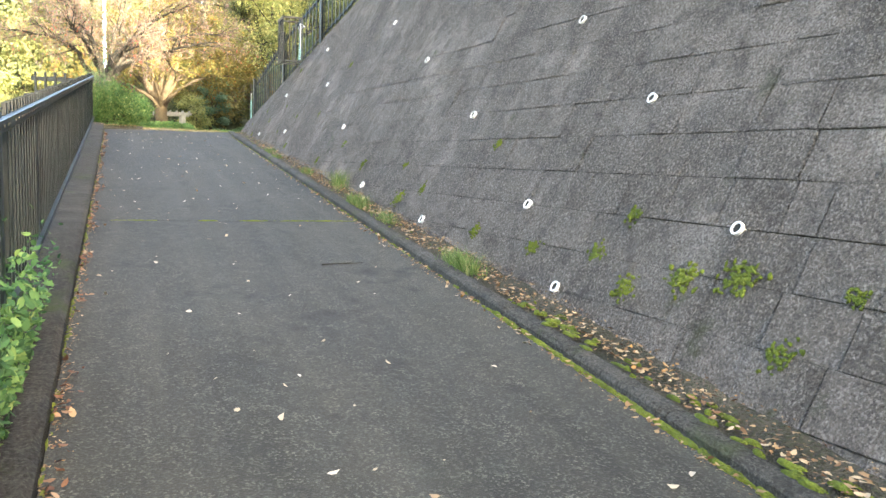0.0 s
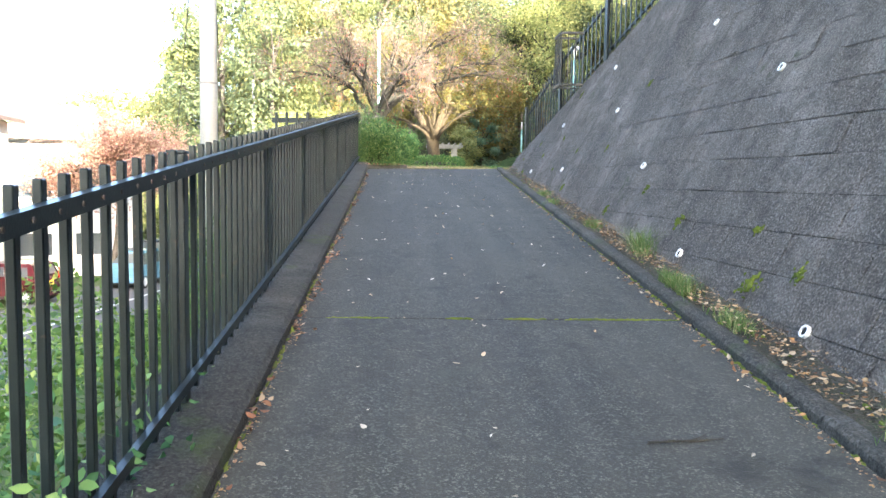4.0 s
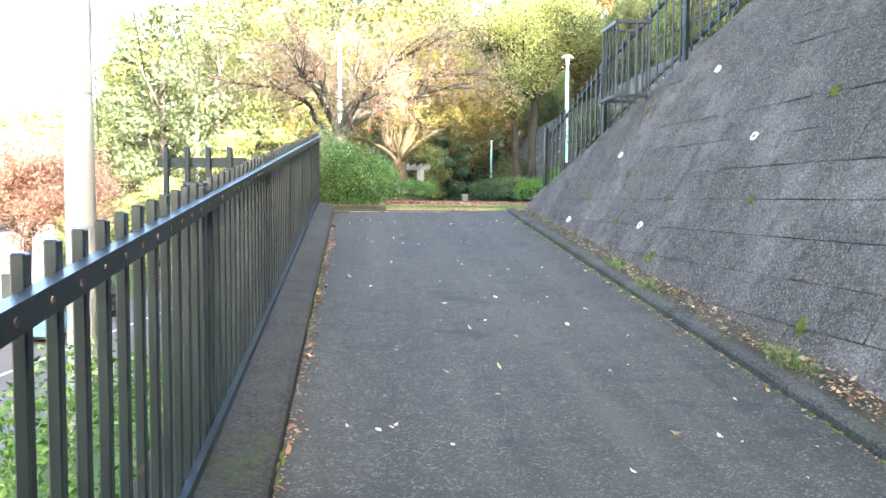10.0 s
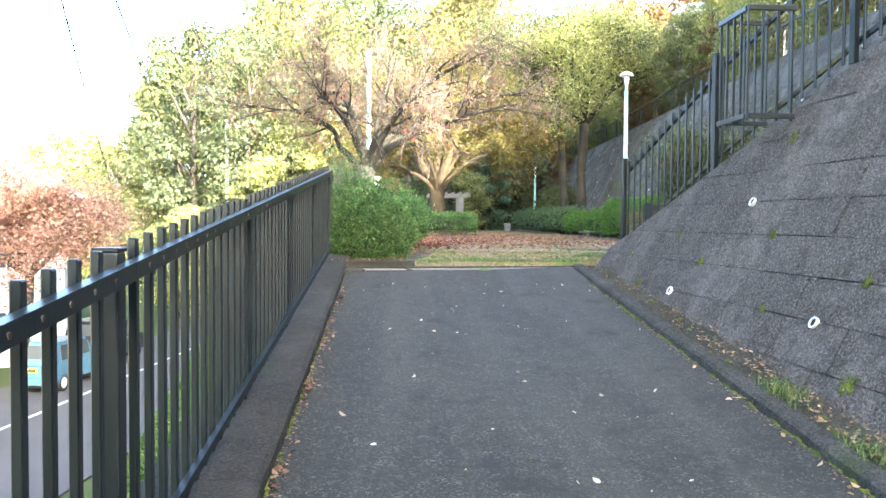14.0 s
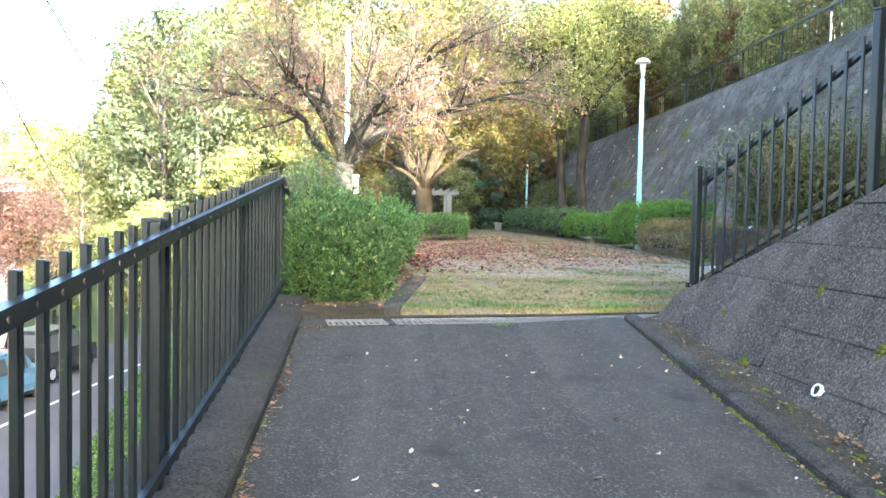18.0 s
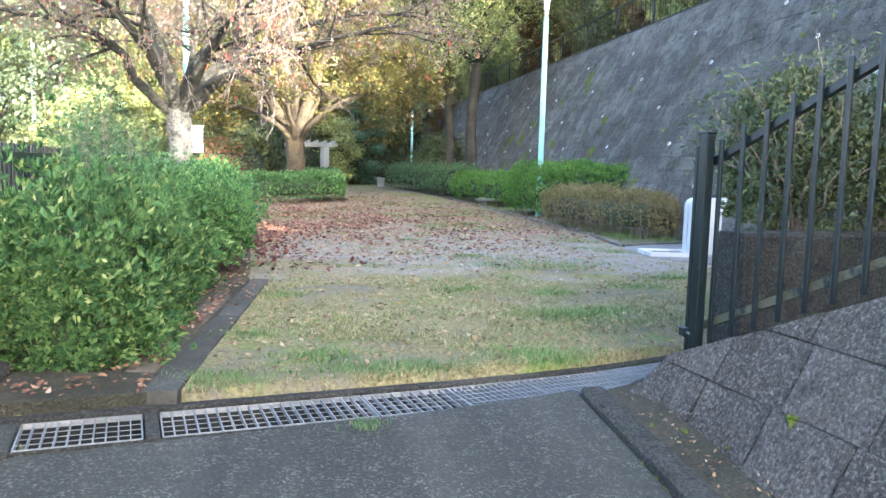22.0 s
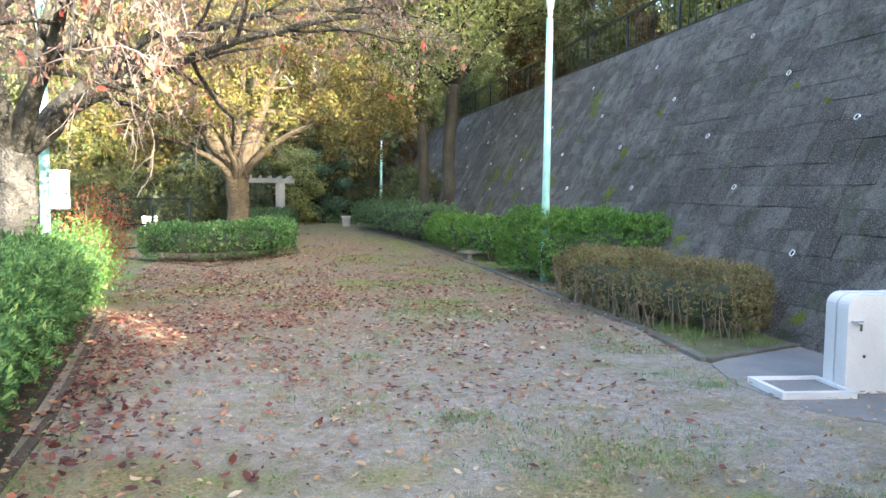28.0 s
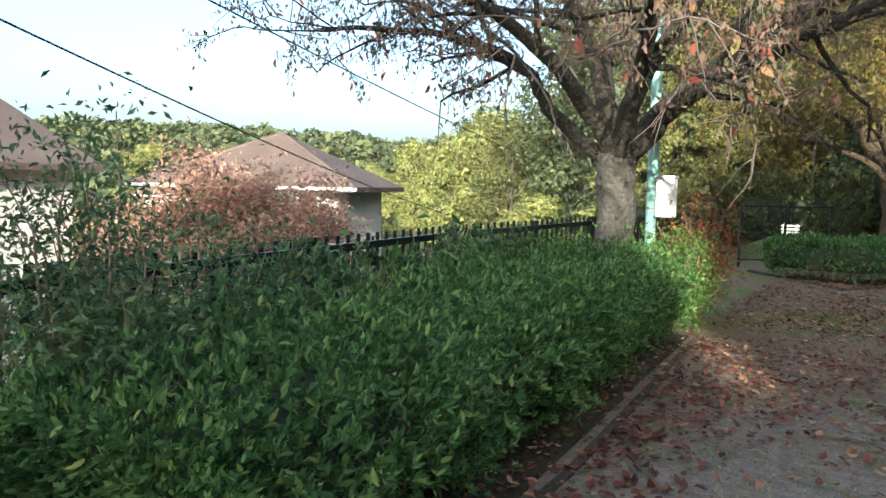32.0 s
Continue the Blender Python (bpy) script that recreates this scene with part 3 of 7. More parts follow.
def merge(chunks):
    vs, fs, o = [], [], 0
    for v, f in chunks:
        vs.append(np.asarray(v, float))
        fs += [tuple(i + o for i in q) for q in f]
        o += len(v)
    return np.concatenate(vs), fs


def leaves_mesh(name, pos, size, mat, rng, up=None, flat=0.0, aspect=0.5, fold=0.25, jitter=0.4, oval=False, axis=None):
    """Many pointed leaves, each a folded pair of triangles of its own; up: the way their faces look."""
    n = len(pos)
    nrm = rng.normal(size=(n, 3))
    if axis is not None:
        nrm = np.cross(axis, nrm)
    elif up is not None:
        nrm = nrm * (1 - flat) * 0.8 + np.asarray(up) * (0.4 + flat)
    nrm /= np.linalg.norm(nrm, axis=1)[:, None] + 1e-9
    a = np.cross(nrm, rng.normal(size=(n, 3))) if axis is None else np.array(axis)
    a /= np.linalg.norm(a, axis=1)[:, None] + 1e-9
    b = np.cross(nrm, a)
    s = (size * (1 + jitter * rng.uniform(-1, 1, n)))[:, None]
    tip, base = pos + a * s * 0.5, pos - a * s * 0.5
    l = pos + b * s * aspect * 0.5 + nrm * s * fold * 0.5
    r = pos - b * s * aspect * 0.5 + nrm * s * fold * 0.5
    if oval:
        curl = nrm * s * rng.uniform(-0.1, 0.45, n)[:, None]
        tip = tip + curl
        base = base + curl * 0.5
        w = b * s * aspect * 0.5
        l1, l2 = pos - a * s * 0.2 + w * 0.85 + nrm * s * fold * 0.5, pos + a * s * 0.18 + w * 0.8 + nrm * s * fold * 0.5
        r1, r2 = pos - a * s * 0.2 - w * 0.85 + nrm * s * fold * 0.5, pos + a * s * 0.18 - w * 0.8 + nrm * s * fold * 0.5
        v = np.stack([base, l1, l2, tip, r2, r1], 1).reshape(-1, 3)
        tri = np.array([0, 1, 2, 0, 2, 3, 0, 3, 4, 0, 4, 5])
    else:
        v = np.stack([base, l, tip, r], 1).reshape(-1, 3)
        tri = np.array([0, 1, 2, 0, 2, 3])
    k, q = (6, 12) if oval else (4, 6)
    me = bpy.data.meshes.new(name)
    me.vertices.add(k * n)
    me.vertices.foreach_set("co", v.astype(np.float32).ravel())
    idx = (np.arange(n)[:, None] * k + tri[None]).ravel()
    me.loops.add(q * n)
    me.loops.foreach_set("vertex_index", idx.astype(np.int32))
    me.polygons.add(q * n // 3)
    me.polygons.foreach_set("loop_start", np.arange(0, q * n, 3, dtype=np.int32))
    me.update(calc_edges=True)
    me.materials.append(mat)
    return me


def mesh_part(name, me, parent, label=""):
    ob = new(name, me)
    ob.parent = parent
    if label:
        ob["label"] = label
    return ob


# ---- the plan ----
def ramp_z(y):
    return -0.422 + 0.101 * y


PARK = 1.83
RAMP_END = 21.35


def left_edge(y):
    return 0.05 - 0.0105 * y


def top1(y):
    """Height of the slanting top of the ramp's retaining wall."""
    return min(max(2.05 + 0.457 * (21.3 - y), 1.6), 9.0)


def wall1_x(y, z):
    return 3.483 + 0.514 * (z - 1.71) - 0.056 * (y - 12.75)


def wall2_x(y, z):
    return 9.0 + 0.05 * (y - 32) + 0.5 * (z - 4)


TOP2 = 6.65


def drain_y(x):
    """The near edge of the drain across the head of the ramp."""
    return 21.10 + 0.163 * x + 0.07 * max(0.0, x - 2.135) + 0.10 * max(0.0, x - 3.1)


STREET = -3.3


def smooth(a, b, x):
    t = min(max((x - a) / (b - a), 0), 1)
    return t * t * (3 - 2 * t)


def bank_edge(y):
    return -0.58 - 1.5 * smooth(22.0, 27.5, y)


def ground_z(x, y):
    base = ramp_z(min(y, 22.3)) - 0.05
    rim = drain_y(x)
    base = base + (PARK - base) * smooth(rim + 0.40, rim + 0.46, y)
    if rim - 0.12 < y < rim + 0.42 and 0.02 < x < 3.9:
        base -= 0.25
    base = base - 0.02 * max(0, -y)
    e = bank_edge(y)
    if x < e:
        base -= 0.10
        wide = 5.6 - 2.2 * smooth(13.5, 18.0, y)
        steep = 0.4 + 0.45 * smooth(13.5, 18.0, y)
        t = smooth(0, 1, (e - x) / wide)
        z = base + (STREET - base) * (steep * min((e - x) / wide, 1) + (1 - steep) * t)
        far = max(0, -x - 45)
        z += 0.075 * min(far, 160) * smooth(0, 60, far)
    else:
        z = base
        zw = (x - 3.483 + 0.056 * (y - 12.75)) / 0.514 + 1.71 - 0.55
        if y < 21.4:
            z = max(z, min(zw, top1(y) - 0.12))
        zw = (x - 9.0 - 0.05 * (y - 32)) / 0.5 + 4 - 0.55
        z = max(z, min(zw, TOP2 - 0.12))
        if x > 10.6:
            z += 0.30 * min(x - 10.6, 35) * smooth(0, 6, x - 10.6)
    if y > 72:
        z += 0.22 * min(y - 72, 140) * smooth(0, 30, y - 72) * (0.25 + 0.75 * smooth(-42, -8, x))
    return z


def axis(fine0, fine1, step, far):
    a = list(np.arange(fine0, fine1 + 1e-6, step))
    s, lo, hi = step, a[0], a[-1]
    left, right = [], []
    while lo > -far:
        s *= 1.22
        lo -= s
        left.append(lo)
    s = step
    while hi < far:
        s *= 1.22
        hi += s
        right.append(hi)
    return left[::-1] + a + right


def build_ground():
    xs, ys = axis(-7.0, 13.0, 0.25, 900), axis(-2.0, 46.0, 0.5, 900)
    ys = sorted(set([y for y in ys if not 20.6 < y < 23.2] + [20.6 + 0.08 * k for k in range(33)]))
    rng = np.random.default_rng(3)
    v = []
    for y in ys:
        for x in xs:
            rough = 0.02 * noise.noise((x * 0.8, y * 0.8, 0)) + 0.012 * noise.noise((x * 3, y * 3, 5))
            keep = 0.0 if (y < 22.0 and -0.7 < x < 3.6) else 1.0
            v.append((x, y, ground_z(x, y) + rough * keep))
    w = len(xs)
    f = [(j * w + i, j * w + i + 1, (j + 1) * w + i + 1, (j + 1) * w + i) for j in range(len(ys) - 1) for i in range(w - 1)]
    g = link("ground", v, f, M["park"], None, "", True)
    tagged(g, "grey gritty park ground with worn autumn turf and planted banks", "ground", kind="structure")


build_ground()


# ---- the ramp ----
def build_ramp():
    g = thing("ramp", "dark worn asphalt ramp climbing between a railing and a retaining wall", "ramp", kind="structure")
    joints = [-9.0, 9.11, RAMP_END]
    for a, b in zip(joints, joints[1:]):
        a2 = a + (0.014 if a > 0 else 0)
        n = max(2, int((b - a2) / 0.5))
        v, f = [], []
        for k in range(n + 1):
            y = a2 + (b - a2) * k / n
            for i in range(7):
                x = left_edge(y) + 0.004 + (2.72 - left_edge(y) - 0.008) * i / 6
                wear = 0.008 * noise.noise((x * 0.9, y * 0.5, 2)) - 0.012 * (1 - abs(i - 3) / 3)
                yy = y + (drain_y(x) - 0.022 - RAMP_END) * smooth(RAMP_END - 1.5, RAMP_END, y)
                v.append((x, yy, ramp_z(yy) + 0.012 + wear + 0.028 * smooth(20.0, 21.2, yy)))
        f = [(k * 7 + i, k * 7 + i + 1, k * 7 + 8 + i, k * 7 + 7 + i) for k in range(n) for i in range(6)]
        top = len(v)
        edge = [i for i in range(7)] + [k * 7 + 6 for k in range(1, n + 1)] + [n * 7 + i for i in range(5, -1, -1)] + [k * 7 for k in range(n - 1, 0, -1)]
        for e in edge:
            v.append((v[e][0], v[e][1], v[e][2] - 0.1))
        m = len(edge)
        f += [(edge[i], top + i, top + (i + 1) % m, edge[(i + 1) % m]) for i in range(m)]
        link("asphalt_slab", v, f, M["asphalt"], g)
    # moss in the cross joint
    rng = random.Random(5)
    chunks = []
    for _ in range(150):
        x = rng.choice([rng.gauss(0.42, 0.10), rng.gauss(1.1, 0.04), rng.gauss(1.55, 0.05), rng.gauss(2.15, 0.2), rng.gauss(2.3, 0.2), rng.gauss(2.5, 0.1)])
        if not 0.02 < x < 2.69:
            continue
        chunks.append(pad_lump((x, 9.116 + rng.gauss(0, 0.007), ramp_z(9.118) + 0.006), rng.uniform(0.008, 0.03), rng.uniform(0.005, 0.014), rng.uniform(0.004, 0.011), rng))
    v, f = merge(chunks)
    link("joint_moss", v, f, M["moss"], g, "moss growing in the cross joint", True)


def pad_lump(c, rx, ry, h, rng, tilt=None):
    """A low uneven cushion."""
    v, f = [], []
    seg = 7
    ph = rng.uniform(0, 9)
    for k, (s, zz) in enumerate(((1.0, -0.3), (0.86, 0.45), (0.45, 0.95))):
        for j in range(seg):
            a = j * 2 * math.pi / seg
            wob = 1 + 0.28 * math.sin(a * 2 + ph) + 0.18 * math.sin(a * 3 + 2 * ph)
            v.append(Vector((rx * s * wob * math.cos(a), ry * s * wob * math.sin(a), h * zz)))
    v.append(Vector((0, 0, h)))
    for k in range(2):
        f += [(k * seg + j, k * seg + (j + 1) % seg, (k + 1) * seg + (j + 1) % seg, (k + 1) * seg + j) for j in range(seg)]
    f += [(2 * seg + j, 2 * seg + (j + 1) % seg, 3 * seg) for j in range(seg)]
    if tilt is not None:
        v = [tilt @ p for p in v]
    return [(p.x + c[0], p.y + c[1], p.z + c[2]) for p in v], f


build_ramp()


def kerb_piece(profile, y0, y1, shift, parent, name="kerb_stone", mat="kerb"):
    """A kerb length with an (x, z) profile measured from the ramp's surface."""
    v, f = [], []
    n = len(profile)
    k = max(2, int((y1 - y0) / 0.09))
    for j in range(k + 1):
        y = y0 + (y1 - y0) * j / k
        for i, (x, z) in enumerate(profile):
            wear = z > 0
            jx = (0.005 * noise.noise((y * 3, i * 3.1, 1.7)) + 0.003 * noise.noise((y * 21, i * 5.3, 4))) * wear
            jz = (0.004 * noise.noise((y * 3, i * 2.3, 8.1)) + 0.003 * noise.noise((y * 23, i * 7, 2))) * wear
            v.append((x + shift(y) + jx, y, ramp_z(y) + z + jz))
    f = [tuple(range(n - 1, -1, -1)), tuple(range(k * n, k * n + n))]
    f += [(j * n + i, j * n + (i + 1) % n, j * n + (i + 1) % n + n, j * n + i + n) for j in range(k) for i in range(n)]
    return link(name, v, f, M[mat], parent)


def build_kerbs():
    left = thing("kerb_left", "broad dark weathered concrete kerb carrying the steel railing", "kerb", kind="structure")
    prof = [(-0.55, -0.6), (-0.55, 0.075), (-0.53, 0.10), (-0.27, 0.104), (-0.035, 0.096), (-0.004, 0.072), (0.0, -0.3)]
    y = -9.0
    for L in [3.0] * 10 + [1.15]:
        kerb_piece(prof, y + 0.004, y + L - 0.004, left_edge, left)
        y += L
    right = thing("kerb_right", "narrow mossy concrete kerb along the foot of the retaining wall", "kerb", kind="structure")
    prof = [(0.0, -0.3), (0.006, 0.06), (0.026, 0.082), (0.12, 0.084), (0.14, 0.068), (0.145, -0.3)]
    y = -9.0
    k = 0
    while y < 21.4:
        L = min(1.8, 21.50 - y)
        kerb_piece(prof, y + 0.004, y + L - 0.004, lambda t: 2.722, right, mat="kerb_grey")
        y += L
    v, f = [], []
    ys = np.arange(-9, 21.61, 0.1)
    for yy in ys:
        for i in range(5):
            x = 2.866 + (3.22 - 2.866) * i / 4
            v.append((x, yy, ramp_z(yy) + 0.055 + 0.10 * (i / 4) ** 1.5 + 0.022 * noise.noise((x * 6, yy * 3, 1)) + 0.012 * noise.noise((x * 23, yy * 19, 3)) - 0.05 * smooth(21.2, 21.5, yy)))
    f = [(k * 5 + i, k * 5 + i + 1, k * 5 + 6 + i, k * 5 + 5 + i) for k in range(len(ys) - 1) for i in range(4)]
    s = link("soil_strip", v, f, M["soil"], None, "", True)
    tagged(s, "narrow strip of soil and dead leaves between kerb and wall", "soil", kind="structure")
    rng = random.Random(8)
    chunks = []
    for k in range(900):
        yy = rng.uniform(1.0, 5.6) if k % 5 < 3 else rng.uniform(5, 21)
        x = 2.722 + (rng.uniform(-0.016, 0.004) if k % 6 else rng.uniform(0.1, 0.3))
        big = 0.62 if yy < 5.5 else 0.4
        zz = 0.012 if x < 2.73 else 0.09
        chunks.append(pad_lump((x, yy, ramp_z(yy) + zz), rng.uniform(0.012, 0.034) * big, rng.uniform(0.04, 0.12) * big, rng.uniform(0.012, 0.035) * big, rng))
    for k in range(420):
        yy = rng.uniform(0.5, 21.0)
        if noise.noise((yy * 0.9, 3.3, 1.0)) < -0.1:
            continue
        chunks.append(pad_lump((left_edge(yy) + rng.uniform(-0.002, 0.022), yy, ramp_z(yy) + 0.008), rng.uniform(0.005, 0.014), rng.uniform(0.02, 0.07), rng.uniform(0.004, 0.012), rng))
    v, f = merge(chunks)
    m = link("kerb_moss", v, f, M["moss"], None, "", True)
    tagged(m, "bright yellow-green moss along the kerb", "moss", kind="stuff")


build_kerbs()


# ---- railings ----
def steel_bar(w, d, h, bevel=0.004):
    bm = box_bm(-w / 2, w / 2, -d / 2, d / 2, 0, h, bevel, 1)
    me = bpy.data.meshes.new("picket")
    bm.to_mesh(me)
    bm.free()
    me.materials.append(M["steel"])
    return me


def bolt_mesh():
    bm = cyl_bm(0.009, -0.006, 0.005, 8, 0.007, None, Matrix.Rotation(radians(90), 4, "Y"))
    me = bpy.data.meshes.new("bolt")
    bm.to_mesh(me)
    bm.free()
    me.materials.append(M["bolt"])
    return me


PICKET = {}
BOLT = bolt_mesh()


def picket_mesh(w, d, h):
    key = (round(w, 3), round(d, 3), round(h, 2))
    if key not in PICKET:
        PICKET[key] = steel_bar(w, d, h)
    return PICKET[key]


def railing(name, label, a, b, posts, pitch=0.163, low_mat="steel", rail=1.0, low=0.08, over=0.12, pw=0.034, post=0.078, face=1, bolts=True, post_up=0.10, rail_h=0.058, foot=-0.03, deep=0.0):
    """A picket railing from a to b (on its base line); posts: distances along it."""
    a, b = Vector(a), Vector(b)
    run = Vector((b.x - a.x, b.y - a.y, 0))
    L = run.length
    ang = math.degrees(math.atan2(run.y, run.x))
    slope = (b.z - a.z) / L
    g = thing(name, label, "railing", "steel railings", at=tuple(a), rz=ang)

    def bar(nm, s0, s1, z0, h, w, mat="steel"):
        v = []
        for s in (s0, s1):
            for y, z in ((-w / 2, 0), (w / 2, 0), (w / 2, h), (-w / 2, h)):
                v.append((s, y + face * -0.036, z0 + z + slope * s))
        f = [(0, 1, 2, 3), (7, 6, 5, 4), (0, 4, 5, 1), (1, 5, 6, 2), (2, 6, 7, 3), (3, 7, 4, 0)]
        link(nm, v, f, M[mat], g)

    stops = [0.0] + [p for p in posts if 0.05 < p < L - 0.05] + [L]
    for s0, s1 in zip(stops, stops[1:]):
        bar("top_rail", s0 + 0.002, s1 - 0.002, rail, rail_h, 0.038)
        bar("bottom_rail", s0 + 0.002, s1 - 0.002, low, 0.045, 0.03, low_mat)
    me = picket_mesh(pw, deep or pw * 0.6, rail + over - foot)
    bm = box_bm(-post / 2, post / 2, -post / 2, post / 2, -0.05, rail + over + post_up - 0.13, 0.008, 2)
    box_bm(-post / 2 - 0.004, post / 2 + 0.004, -post / 2 - 0.004, post / 2 + 0.004, rail + over + post_up - 0.13, rail + over + post_up - 0.115, 0.003, 1, bm)
    pm = None
    s = pitch * 0.5
    while s < L:
        if all(abs(s - p) > 0.07 for p in posts):
            share("picket", me, g, pose(s, 0, slope * s + foot))
            if bolts:
                share("bolt", BOLT, g, pose(s, face * -0.053, slope * s + rail + rail_h * 0.5, 0, 0, 90))
        s += pitch
    for p in posts:
        if pm is None:
            ob = part("post", bm, M["steel"], g)
            pm = ob.data
            ob.matrix_basis = pose(p, face * 0.03, slope * p)
        else:
            share("post", pm, g, pose(p, face * 0.03, slope * p))
    return g


def build_railings():
    y0, y1 = 0.2, 22.05
    pos = [1.1, 3.2, 5.27, 7.3, 9.5, 11.71, 14.0, 16.12, 17.95, 19.88, 21.75]
    x = lambda y: left_edge(y) - 0.285
    L = math.hypot(y1 - y0, x(y1) - x(y0))
    railing("railing", "dark green-black painted steel picket railing along the ramp", (x(y0), y0, ramp_z(y0) + 0.125), (x(y1), y1, ramp_z(y1) + 0.125), [p - y0 for p in pos], rail=1.055, face=1, foot=-0.005, deep=0.029)
    railing("railing", "dark painted steel picket railing behind the bush and hedge", (x(y1) + 0.01, y1 + 0.06, PARK + 0.10), (-1.42, 30.5, PARK + 0.10), [0.06, 2.0, 4.0, 6.0], pitch=0.15, rail=1.0, face=1, bolts=False)
    railing("railing", "dark painted steel picket railing behind the hedge and cherry tree", (-1.42, 30.56, PARK + 0.10), (-1.5, 39.0, PARK + 0.10), [0.05, 2.0, 4.0, 6.0, 8.0], pitch=0.16, rail=1.0, face=1, bolts=False)
    railing("railing", "short level dark steel railing reaching out over the bank", (-0.93, 13.22, 1.08), (-0.40, 13.12, 1.08), [], pitch=0.13, rail=1.08, over=0.12, face=-1, bolts=False, foot=-0.5)


build_railings()


def build_slope_fence():
    """The picket fence that climbs the slanting top of the retaining wall."""
    pts = [(3.41, 21.50, 2.00), (3.79, 19.5, 2.93), (4.30, 17.87, 3.75), (4.82, 16.3, 4.55), (5.32, 14.7, 5.30), (5.85, 13.1, 6.05)]
    for k, (p, q) in enumerate(zip(pts, pts[1:])):
        railing("railing", "dark steel picket fence climbing the slanting wall top", p, q, [0.0], pitch=0.15, low_mat="steel_moss" if k < 2 else "steel", rail=1.02, low=0.13, over=0.10, pw=0.028, post=0.058, face=-1, bolts=False, post_up=0.19, rail_h=0.04, foot=0.03)
    g = thing("fence_post", "slim dark steel closing post at the low end of the fence", "post", at=(3.375, 21.56, 1.96))
    part("post", box_bm(-0.016, 0.016, -0.016, 0.016, 0.02, 1.16, 0.004, 1), M["steel"], g)
    part("clamp", box_bm(-0.045, 0.07, -0.03, 0.03, 0.12, 0.17, 0.005, 1), M["steel"], g)
    part("bolt", cyl_bm(0.009, 0.0, 0.03, 8, None, None, Matrix.Translation((-0.02, -0.03, 0.145)) @ Matrix.Rotation(radians(90), 4, "X")), M["zinc"], g)
    # a small level guard box standing out from the fence
    g = thing("fence_guard", "small level dark steel guard box standing out from the climbing fence", "railing", at=(3.5, 18.15, 3.28))
    for zz in (0.0, 0.93):
        part("bracket", box_bm(0, 0.42, -0.02, 0.02, zz, zz + 0.045, 0.004, 1), M["steel"], g)
        part("bracket", box_bm(-0.02, 0.02, 0.022, 0.62, zz, zz + 0.045, 0.004, 1), M["steel"], g)
        part("stay", box_bm(0.022, 0.42, 0.50, 0.53, zz, zz + 0.04, 0.004, 1), M["steel"], g)
    me = picket_mesh(0.022, 0.022, 1.0)
    for i in range(4):
        share("picket", me, g, pose(0.0 + i * 0.13, 0, -0.02))
    for i in range(1, 5):
        share("picket", me, g, pose(0.0, i * 0.145, -0.02))


build_slope_fence()


# ---- retaining walls: a backing, and blocks laid on it ----
def slab(name, quad_fn, ys, zlo, zhi, label):
    """The wall's body: a sloping face with thickness, in one mesh."""
    v, f = [], []
    n = len(ys)
    for y in ys:
        a, b = zlo(y), zhi(y)
        for z in (a, b):
            v.append((quad_fn(y, z) + 0.008, y, z))
        v.append((quad_fn(y, b) + 0.45, y, b))
        v.append((quad_fn(y, a) + 0.9, y, a))
    for k in range(n - 1):
        for i in range(4):
            f.append((k * 4 + i, k * 4 + (i + 1) % 4, k * 4 + 4 + (i + 1) % 4, k * 4 + 4 + i))
    f += [(0, 1, 2, 3), (n * 4 - 1, n * 4 - 2, n * 4 - 3, n * 4 - 4)]
    ob = link(name, v, f, M["mortar"])
    bm = bmesh.new()
    bm.from_mesh(ob.data)
    bmesh.ops.recalc_face_normals(bm, faces=bm.faces)
    bm.to_mesh(ob.data)
    bm.free()
    return tagged(ob, label, "retaining wall", kind="structure")


def clip_top(poly, fn):
    """Cuts a polygon of (y, z) where fn is under zero."""
    out = []
    for p, q in zip(poly, poly[1:] + poly[:1]):
        a, b = fn(*p), fn(*q)
        if a >= 0:
            out.append(p)
        if (a >= 0) != (b >= 0):
            t = a / (a - b)
            out.append((p[0] + (q[0] - p[0]) * t, p[1] + (q[1] - p[1]) * t))
    return out


